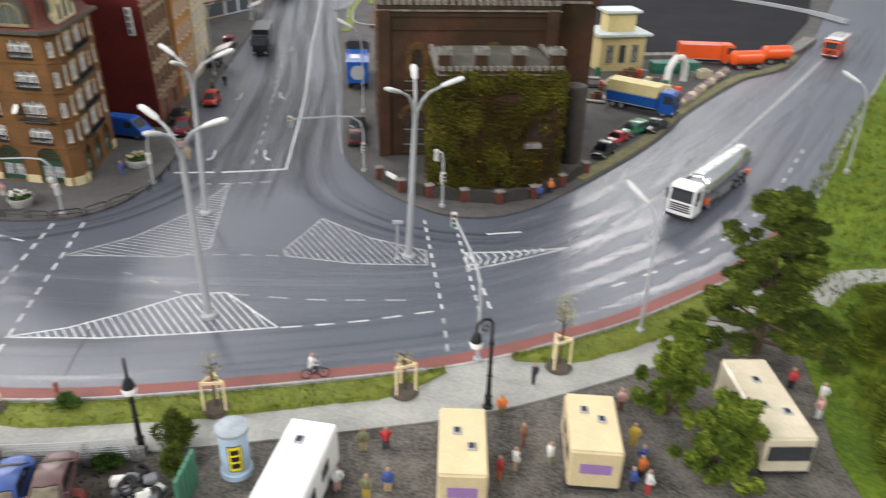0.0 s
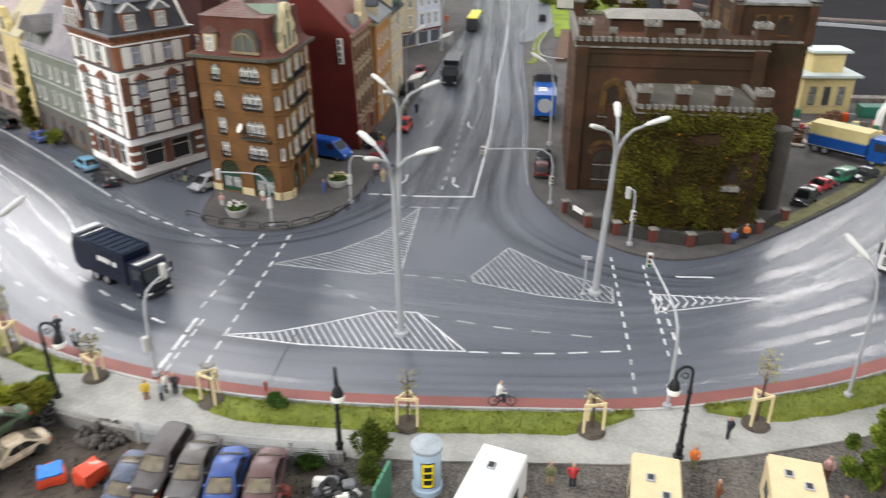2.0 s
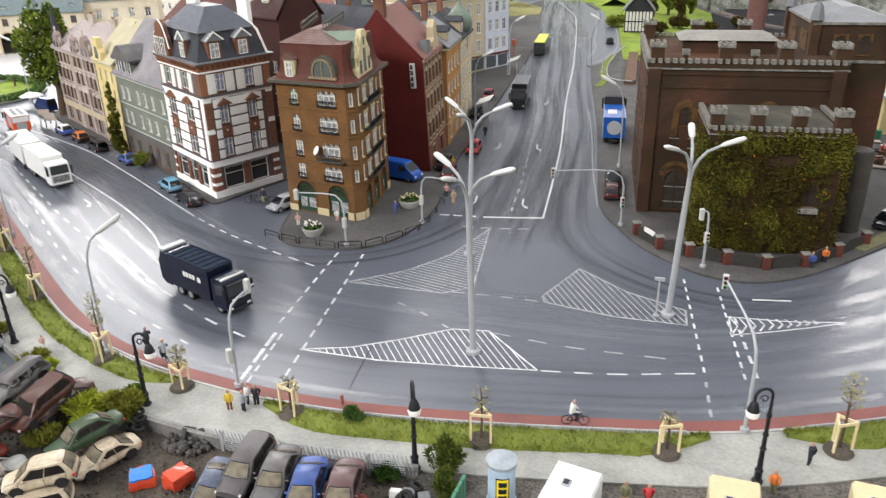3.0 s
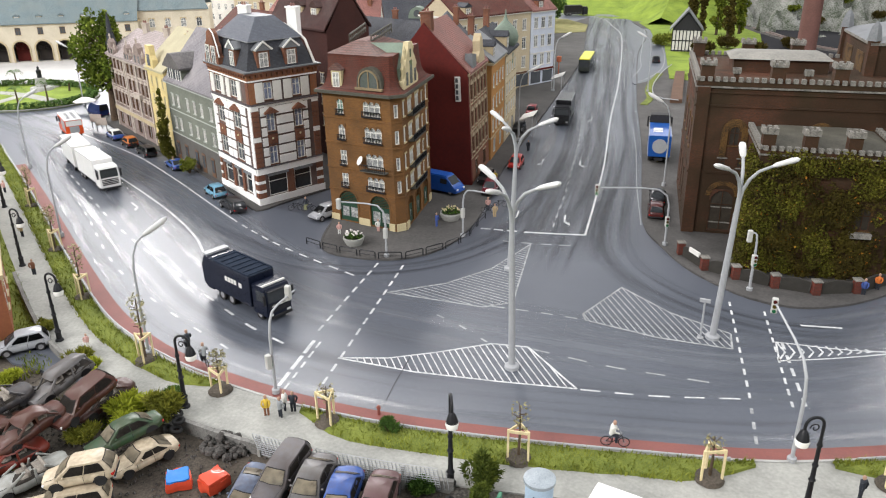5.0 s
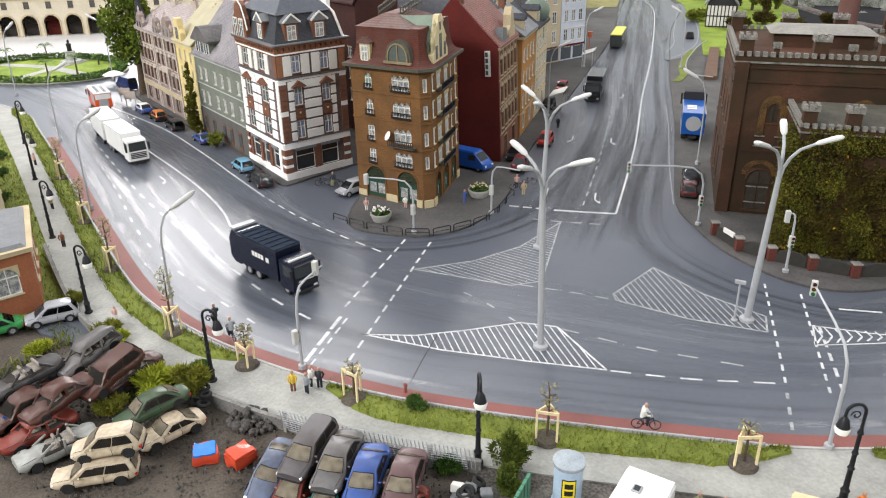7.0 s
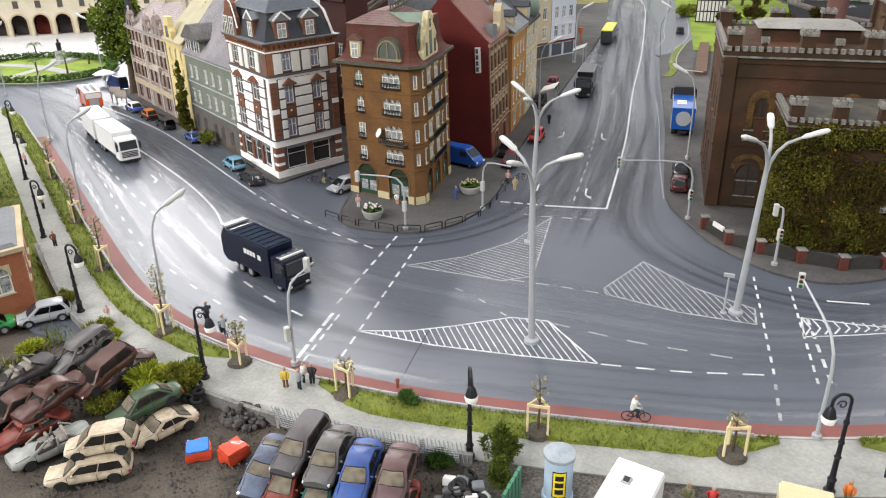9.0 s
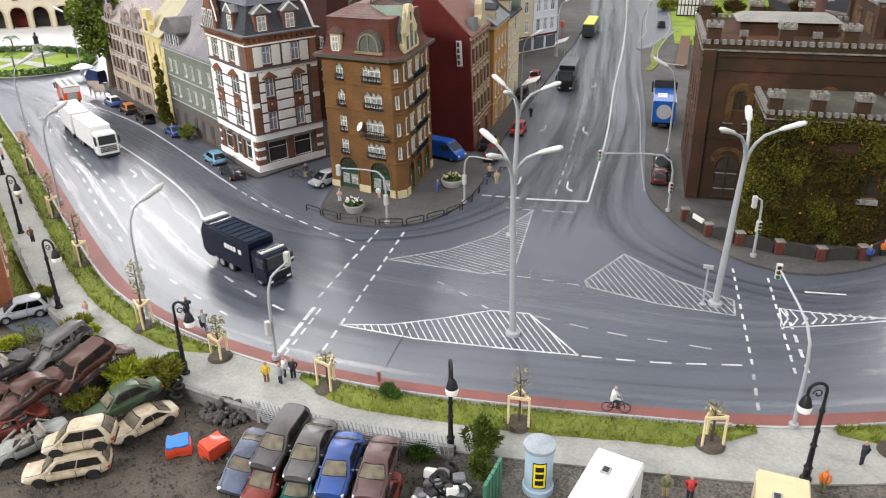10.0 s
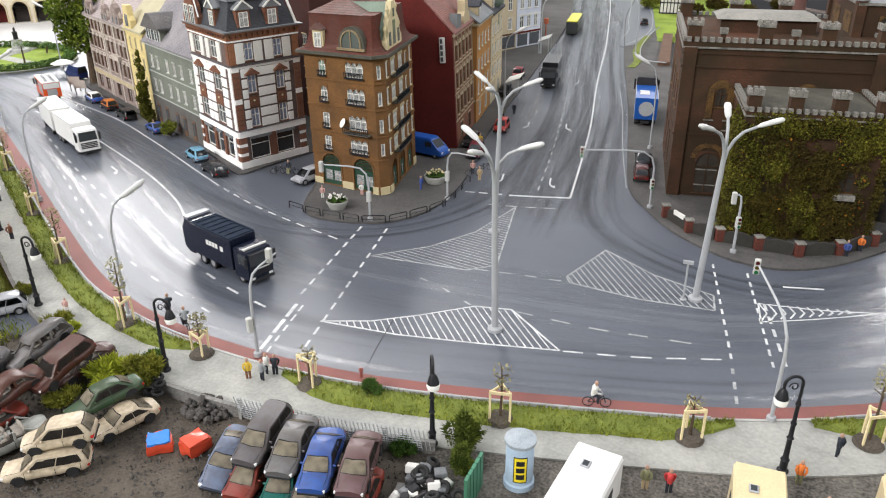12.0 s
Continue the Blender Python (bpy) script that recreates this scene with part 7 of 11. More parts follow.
def shrub(x, y, r, h, tone, n=500, size=0.32, seed=5, z=0.0, label="low green flocked shrub"):
    n, size = n * 4, size * 0.5
    rng = random.Random(seed)
    ob = thing("shrub", P(x, y, z), label, "shrub", "shrubs")
    cl = [((rng.uniform(-0.5, 0.5) * r, rng.uniform(-0.5, 0.5) * r, h * rng.uniform(0.35, 0.7)), (r * rng.uniform(0.22, 0.5), r * rng.uniform(0.22, 0.5), h * rng.uniform(0.18, 0.45))) for _ in range(11)]
    bm = bmesh.new()
    for c, _ in cl:
        tube(bm, [(0, 0, -0.1), c], [0.08, 0.03], 5)
    part("stem", bm, BARK, ob)
    foliage(ob, "leaves", cl, n, size, tone, seed)
    verts, faces = [], []
    for k in range(n // 3):
        c, q = cl[rng.randrange(len(cl))]
        d = Vector((rng.gauss(0, 1), rng.gauss(0, 1), abs(rng.gauss(0.3, 0.8)))).normalized()
        a = Vector(c) + Vector((d.x * q[0], d.y * q[1], d.z * q[2])) * 0.8
        b = a + d * r * rng.uniform(0.12, 0.35)
        e = d.cross(Vector((rng.gauss(0, 1), rng.gauss(0, 1), rng.gauss(0, 1)))).normalized() * 0.05 * max(r, 0.8)
        i = len(verts)
        verts += [tuple((a - e) * U), tuple((a + e) * U), tuple(b * U)]
        faces.append((i, i + 1, i + 2))
    me = bpy.data.meshes.new("sprig")
    me.from_pydata(verts, [], faces)
    me.materials.append(leaf_material(tone))
    part("sprig", me, None, ob)["kind"] = "stuff"
    return ob


def grass_tufts(name, label, spots, tone, h=0.5, w=0.09, seed=2):
    """Short blades at plan points (x, y, z)."""
    rng = np.random.default_rng(seed)
    p = np.array(spots)
    n = len(p)
    a = rng.random(n) * 6.28
    d = np.stack([np.cos(a), np.sin(a), np.zeros(n)], 1)
    lean = np.stack([rng.normal(0, 0.35, n), rng.normal(0, 0.35, n), np.ones(n)], 1) * (h * (0.5 + rng.random(n)))[:, None]
    v = np.stack([p - d * w, p + d * w, p + lean], 1).reshape(-1, 3) * U
    me = bpy.data.meshes.new(name)
    me.from_pydata(v.tolist(), [], (np.arange(n)[:, None] * 3 + [0, 1, 2]).tolist())
    me.materials.append(leaf_material(tone))
    return tagged(new(name, me), label, "grass", kind="stuff")


VERGES = [(-134, -40.4, 2.1), (-33.6, -0.2, 2.7), (4.2, 27, 2.9)]
for k, (x0, x1, wide) in enumerate(VERGES):
    seg = along(KERB_LINE, x0, x1)
    bm = bmesh.new()
    rows = []
    for i, q in enumerate(seg):
        f = min(i, len(seg) - 1 - i) / 2.5
        e = min(1.0, 0.25 + 0.75 * f)
        la = [offset(seg, d)[i] for d in (0.24, 0.5, 0.24 + wide * 0.5 * e, 0.24 + wide * 0.85 * e, 0.24 + wide * e + 0.25 * noise.noise(q * 0.4))]
        rows.append([bm.verts.new((c.x, c.y, z)) for c, z in zip(la, (0.12, 0.3, 0.42, 0.36, 0.1))])
    for r, s in zip(rows, rows[1:]):
        for j in range(4):
            bm.faces.new((r[j], r[j + 1], s[j + 1], s[j]))
    solid("grass_verge", bm, GRASS, "green grass verge between kerb and footpath", "grass", kind="structure")
    rng = random.Random(k)
    spots = []
    for _ in range(int(len(seg) * 1.5 * wide * 26)):
        i = rng.randrange(len(seg) - 1)
        f = min(i, len(seg) - 2 - i) / 2.5
        e = min(1.0, 0.25 + 0.75 * f)
        d = 0.3 + rng.random() ** 0.9 * (wide * e * 1.02)
        t = (seg[i + 1] - seg[i]).normalized()
        c = seg[i].lerp(seg[i + 1], rng.random()) + Vector((t.y, -t.x, 0)) * d
        spots.append((c.x, c.y, 0.28))
    grass_tufts("grass", "short bright grass fibres on the verge", spots, 3, 0.34, 0.06, k)

for i, (x, y, a) in enumerate(((-15.5, 39.6, 10), (-3.1, 42.3, 25), (-30.0, 38.4, -15), (-40.2, 38.9, -20), (8.0, 46.0, 30), (-49.0, 40.2, -30), (-63.6, 47.4, -30), (-76.4, 55.6, -30), (-92, 65.8, -30))):
    ob = thing("staked_sapling", P(x, y, 0.2, a), "young sapling tied between pale timber stakes", "tree", "staked saplings")
    bm = bmesh.new()
    lathe(bm, [(1.0, 0), (0.85, 0.26), (0.5, 0.38), (0.1, 0.4)], 16)
    for v in bm.verts:
        v.co.z += 0.12 * noise.noise(v.co * 2 + Vector((i, 0, 0)))
    part("mulch", bm, SOIL, ob, "ring of brown mulch")
    ht = 2.6 if i not in (3,) else 2.0
    for dx, dy in ((-0.7, -0.35), (0.7, -0.35), (0.0, 0.7)):
        bm = bmesh.new()
        box(bm, dx - 0.075, dy - 0.075, 0.1, dx + 0.075, dy + 0.075, ht, bevel=0.02)
        part("stake", bm, RAW_WOOD, ob)
    for (x0, y0), (x1, y1) in (((-0.7, -0.35), (0.7, -0.35)), ((0.7, -0.35), (0, 0.7)), ((0, 0.7), (-0.7, -0.35))):
        bm = bmesh.new()
        quad = Vector((x1 - x0, y1 - y0, 0))
        box(bm, 0, -0.05, ht - 0.26, quad.length, 0.05, ht - 0.05)
        part("crossbar", bm, RAW_WOOD, ob, at=P(x0, y0, 0, math.degrees(math.atan2(quad.y, quad.x))))
    bm = bmesh.new()
    top = (4.3, 3.4, 3.2, 3.4, 5.8, 6.0, 5.6, 5.4, 5.2)[i]
    tube(bm, [(0, 0, 0.2), (0.05, 0, top * 0.5), (0, 0.05, top)], [0.12, 0.09, 0.03], 6)
    stem = part("stem", bm, BARK, ob)
    for k in range(7):
        aa, z = k * 2.4 + i, top * (0.55 + 0.06 * k)
        bm = bmesh.new()
        tube(bm, [(0, 0, z), (0.6 * math.cos(aa), 0.6 * math.sin(aa), z + 0.4)], [0.05, 0.02], 4)
        part("twig", bm, BARK, stem)
    foliage(ob, "leaves", [((0, 0, top * 0.9), (0.75, 0.75, top * 0.2)), ((0.3, 0, top * 0.72), (0.6, 0.6, top * 0.14))], 60 if i < 3 else 150, 0.24, 7, i)
shrub(-25.1, 39.0, 0.95, 1.1, 0, 420, 0.26, 8, 0.3, "small dark evergreen bush on the verge")
flower_tub(-45.0, 69.9, (0.8, 0.75, 0.72))
flower_tub(-37.5, 81.7, (0.6, 0.52, 0.3), 1.4)

# ivy on the works wing
rng = random.Random(4)
ob = thing("ivy", P(), "dense brown-green ivy covering the brick wing", "climbing plant")
for (u0, v0, u1, v1), top in (((5.9, -10.75, 19.4, -10.75), 13.0), ((19.5, -10.6, 19.5, -4.0), 10.5), ((5.8, -10.6, 5.8, -5), 12.2)):
    cl, front = [], u1 - u0 > 5
    for k in range(520 if front else 300):
        f = rng.random()
        z = 0.6 + (top + 0.1 - 0.6) * rng.random()
        c = cp(u0 + (u1 - u0) * f, v0 + (v1 - v0) * f)
        r = rng.uniform(0.35, 0.95)
        n = noise.noise(Vector((f * 7, z * 0.42, top)))
        bare = front and (f > 0.9 and z < 9.5 and n < 0.2 or abs(f - 0.795) < 0.075 and 4.4 < z < 8.6)
        if bare or n < -0.36:
            continue
        cl.append(((c[0], c[1], z), (r, rng.uniform(0.2, 0.55) + max(0, n) * 1.3, r * rng.uniform(0.8, 1.3))))
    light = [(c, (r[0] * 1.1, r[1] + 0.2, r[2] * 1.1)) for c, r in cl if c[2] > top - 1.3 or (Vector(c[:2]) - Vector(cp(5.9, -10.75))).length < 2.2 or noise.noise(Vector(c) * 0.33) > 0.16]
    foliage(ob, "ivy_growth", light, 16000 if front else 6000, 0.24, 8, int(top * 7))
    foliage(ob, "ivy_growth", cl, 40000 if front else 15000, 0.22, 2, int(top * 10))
    foliage(ob, "autumn_leaves", cl[::5], 420 if front else 120, 0.26, 12, int(top * 9), "scattered orange ivy leaves")


# ---- painted figures, plain ----
def figure(x, y, rz, top, legs, z=0.12, seated=False, h=1.8):
    bm = bmesh.new()
    k = 1.0 if seated else h / 2.0
    if seated:
        for s in (-0.12, 0.12):
            tube(bm, [(s, 0.0, 0.95), (s, -0.4, 0.85), (s, -0.35, 0.3)], 0.11, 6)
        z0 = 0.9
    else:
        for s in (-0.13, 0.13):
            tube(bm, [(s, 0.06 * s, 0), (s, 0, 0.9)], [0.1, 0.125], 6)
        z0 = 0.85
    legs_n = len(bm.faces)
    tube(bm, [(0, 0, z0), (0, -0.05 if seated else 0, z0 + 0.35), (0, -0.12 if seated else 0, z0 + 0.72), (0, -0.14 if seated else 0, z0 + 0.82)], [0.2, 0.21, 0.24, 0.09], 8)
    for s in (-1, 1):
        tube(bm, [(s * 0.27, -0.05, z0 + 0.7), (s * 0.34, -0.2, z0 + 0.4), (s * 0.22, -0.5 if seated else -0.15, z0 + 0.25 if seated else z0 + 0.05)], [0.1, 0.09, 0.07], 6)
    body_n = len(bm.faces)
    hy = -0.16 if seated else 0
    tube(bm, [(0, hy, z0 + 0.84), (0, hy, z0 + 0.95), (0, hy, z0 + 1.1), (0, hy, z0 + 1.2)], [0.08, 0.135, 0.13, 0.05], 8)
    for i, f in enumerate(bm.faces):
        f.material_index = 0 if i < legs_n else 1 if i < body_n else 2
    for v in bm.verts:
        v.co *= k
    me = mesh_from("figurine", bm, FIG[legs])
    me.materials.append(FIG[top])
    me.materials.append(FIG["skin"])
    shade(me, 60)
    ob = new("figurine", me)
    ob.matrix_world = P(x, y, z, rz)
    return tagged(ob, "small painted plastic layout figure, %s top" % top.replace("_", " "), "figurine", "layout figures")


FIG = {k: paint("figure_" + k, c, 0.6, 0.0) for k, c in {"skin": (0.46, 0.29, 0.21), "white": (0.7, 0.7, 0.66), "red": (0.5, 0.05, 0.05), "yellow": (0.65, 0.45, 0.06), "grey": (0.3, 0.32, 0.33), "dark": (0.03, 0.035, 0.045), "blue": (0.06, 0.1, 0.3), "orange": (0.65, 0.18, 0.04), "olive": (0.22, 0.22, 0.12), "brown": (0.2, 0.09, 0.05), "pink": (0.6, 0.36, 0.32), "tan": (0.5, 0.38, 0.22)}.items()}
for row in (
    (-34.8, 37.5, 30, "yellow", "brown"), (-33.7, 37.7, 160, "grey", "dark"), (-33.2, 38.7, 200, "dark", "dark"), (-33.9, 38.6, 120, "white", "dark"),
    (6.0, 44.0, 60, "dark", "dark"), (3.6, 40.4, 0, "orange", "olive"), (-5.2, 36.5, 10, "olive", "tan"), (-3.8, 36.7, 190, "red", "dark"),
    (-55.6, 40.2, 20, "pink", "white", 0.12, False, 1.4), (-73.3, 49.9, 20, "brown", "dark"), (-38.2, 78.7, 90, "blue", "blue"), (-48.2, 72.1, 30, "pink", "white", 0.12, False, 1.6), (-44.2, 74.6, 0, "white", "pink", 0.12, False, 1.6),
    (-6.3, 33.1, 40, "white", "pink"), (-4.5, 32.6, 0, "olive", "yellow"), (-3.3, 33.2, 0, "blue", "tan"), (4.3, 35.4, 90, "white", "tan"), (3.3, 34.6, 90, "red", "orange"), (4.9, 37.6, 90, "brown", "brown"),
    (6.5, 36.0, 270, "white", "olive"), (11.8, 41.6, 0, "pink", "brown"), (12.0, 38.1, 0, "yellow", "yellow"), (12.2, 36.1, 200, "blue", "dark"), (11.2, 34.2, 100, "blue", "dark"), (12.1, 34.0, 100, "white", "red"), (11.9, 35.2, 40, "orange", "dark"),
    (-32.6, 84.5, 40, "tan", "tan"), (-34.2, 86.5, 200, "pink", "dark"), (-36.5, 96, 180, "dark", "dark"), (-37.2, 98, 180, "yellow", "dark"), (-38.5, 113, 0, "olive", "dark"), (-37.5, 116, 0, "dark", "dark"),
    (-56.2, 77.6, 0, "dark", "olive", 0.18, True), (-86.5, 87.4, 20, "tan", "dark"), (-83.8, 86.8, 20, "yellow", "dark"),
    (8.8, 76.6, 0, "blue", "dark"), (10.2, 78.4, 0, "orange", "dark"), (-84, 57.5, 0, "tan", "dark"), (-101, 69, 0, "pink", "dark"), (22, 121, 0, "red", "dark"), (27, 124, 0, "white", "dark"),
    (24.5, 44.8, 0, "red", "dark"), (26.0, 43.2, 20, "white", "pink"), (25.2, 41.6, 200, "pink", "white"),
):
    figure(*row)


def bicycle(x, y, rz, z=0.03):
    ob = thing("bicycle", P(x, y, z, rz), "black toy bicycle standing upright with rider", "bicycle", "bicycles")
    for cx, nm in ((-0.62, "wheel"), (0.62, "wheel")):
        bm = bmesh.new()
        pts = [(cx + 0.38 * math.cos(2 * math.pi * k / 18), 0, 0.4 + 0.38 * math.sin(2 * math.pi * k / 18)) for k in range(19)]
        tube(bm, pts, 0.035, 5)
        w = part(nm, bm, RUBBER, ob)
        bm = bmesh.new()
        for k in range(4):
            a = math.pi * k / 4
            tube(bm, [(cx - 0.36 * math.cos(a), 0, 0.4 - 0.36 * math.sin(a)), (cx + 0.36 * math.cos(a), 0, 0.4 + 0.36 * math.sin(a))], 0.012, 4)
        part("spokes", bm, RIM, w)
    bm = bmesh.new()
    for a, b in (((-0.62, 0.4), (-0.15, 0.35)), ((-0.15, 0.35), (-0.28, 0.95)), ((-0.28, 0.9), (0.42, 0.95)), ((0.42, 0.95), (-0.15, 0.35)), ((0.62, 0.4), (0.38, 1.12)), ((-0.62, 0.4), (-0.28, 0.85))):
        tube(bm, [(a[0], 0, a[1]), (b[0], 0, b[1])], 0.035, 5)
    part("frame", bm, BLACK_IRON, ob)
    bm = bmesh.new()
    tube(bm, [(0.3, -0.28, 1.15), (0.4, 0, 1.12), (0.3, 0.28, 1.15)], 0.03, 5)
    part("handlebar", bm, RIM, ob)
    bm = bmesh.new()
    box(bm, -0.42, -0.1, 0.95, -0.14, 0.1, 1.03, bevel=0.03)
    part("saddle", bm, DARK_PLASTIC, ob)
    return ob


for x, y, a, top in ((-9.6, 43.7, 14, "white"), (-44.2, 41.9, 150, "grey"), (-47.0, 43.2, 150, "dark")):
    bicycle(x, y, a)
    figure(x - 0.28 * math.cos(radians(a)), y - 0.28 * math.sin(radians(a)), a + 90, top, "dark", 0.12, True)
for x, y, a in ((-57.8, 77.4, 30), (-56.0, 77.7, 20), (-33.8, 85.6, 20), (-33.0, 88, 40)):
    bicycle(x, y, a, 0.18)
bm = bmesh.new()
lathe(bm, [(0.13, 0), (0.11, 0.5), (0.16, 0.55), (0.16, 0.7), (0.06, 0.85)], 10)
tube(bm, [(-0.2, 0, 0.62), (0.2, 0, 0.62)], 0.06, 6)
solid("hydrant", bm, paint("hydrant_red", (0.28, 0.09, 0.07), 0.5, 0.1), "small faded red hydrant by the kerb", "hydrant", P(-27.0, 40.9, 0.02))


# ---- vehicles ----
def wheel_meshes(r, w):
    key = ("wheel", r, w)
    if key not in CACHE:
        bm = bmesh.new()
        n = 18
        prof = [(r * 0.62, -w / 2), (r * 0.93, -w / 2), (r, -w / 2 + 0.05), (r, w / 2 - 0.05), (r * 0.93, w / 2), (r * 0.62, w / 2)]
        rings = [[bm.verts.new((q * math.cos(2 * math.pi * k / n), y, q * math.sin(2 * math.pi * k / n))) for q, y in prof] for k in range(n)]
        for a, b in zip(rings, rings[1:] + rings[:1]):
            for j in range(6):
                bm.faces.new((a[j], a[(j + 1) % 6], b[(j + 1) % 6], b[j]))
        tyre = shade(mesh_from("tyre", bm, RUBBER))
        bm = bmesh.new()
        tube(bm, [(0, -w / 2 + 0.03, 0), (0, -w / 2 + 0.02, 0), (0, w / 2 - 0.02, 0), (0, w / 2 - 0.03, 0)], [r * 0.3, r * 0.62, r * 0.62, r * 0.3], 14)
        rim = shade(mesh_from("rim", bm, RIM))
        CACHE[key] = (tyre, rim)
    return CACHE[key]


GUTTED = material("gutted_interior", (0.05, 0.042, 0.035), (0.02, 0.018, 0.016), 0.9, 0.7, 1.0)


PALE_SEAT = material("faded_seat_cloth", (0.3, 0.27, 0.23), (0.14, 0.125, 0.11), 0.9, 0.6, 1.0)


def wheels(ob, spots, r, w, rusted=False):
    ty, ri = wheel_meshes(r, w)
    if rusted:
        if "rusted_rim" not in CACHE:
            c = ri.copy()
            c.materials.clear()
            c.materials.append(DARK_PLASTIC)
            CACHE["rusted_rim"] = c
        ri = CACHE["rusted_rim"]
    for x, y in spots:
        a = part("wheel", ty, None, ob, at=P(x, y, r))
        part("rim", ri, None, a)


def bevelled(bm, amount, segs=2):
    bmesh.ops.bevel(bm, geom=list(bm.edges), offset=amount, segments=segs, affect="EDGES", clamp_overlap=True)


SHAPES = {
    # length, width, body outline (x, z), cabin: base x0 x1, roof x0 x1, belt z, roof z
    "saloon": (5.2, 2.02, [(-2.6, 0.3), (2.55, 0.3), (2.6, 0.55), (2.45, 0.82), (1.1, 0.98), (-1.7, 1.02), (-2.5, 0.98), (-2.6, 0.7)], (-1.95, 1.35, -1.1, 0.45, 0.96, 1.6)),
    "estate": (5.2, 2.02, [(-2.6, 0.3), (2.55, 0.3), (2.6, 0.55), (2.45, 0.82), (1.2, 0.98), (-2.5, 1.02), (-2.6, 0.7)], (-2.55, 1.4, -2.2, 0.5, 0.96, 1.65)),
    "hatch": (4.4, 1.95, [(-2.15, 0.3), (2.1, 0.3), (2.2, 0.55), (2.0, 0.85), (1.1, 1.02), (-2.1, 1.05), (-2.2, 0.7)], (-2.1, 1.35, -1.6, 0.35, 1.0, 1.72)),
    "coupe": (4.8, 2.0, [(-2.4, 0.3), (2.35, 0.3), (2.4, 0.5), (2.2, 0.78), (0.9, 0.92), (-1.8, 0.98), (-2.35, 0.9)], (-1.9, 0.95, -0.9, 0.15, 0.92, 1.45)),
    "van": (5.9, 2.3, [(-2.9, 0.3), (2.85, 0.3), (2.95, 0.6), (2.75, 1.1), (2.2, 1.35), (-2.9, 1.4)], (-2.9, 2.2, -2.85, 1.1, 1.35, 2.6)),
}


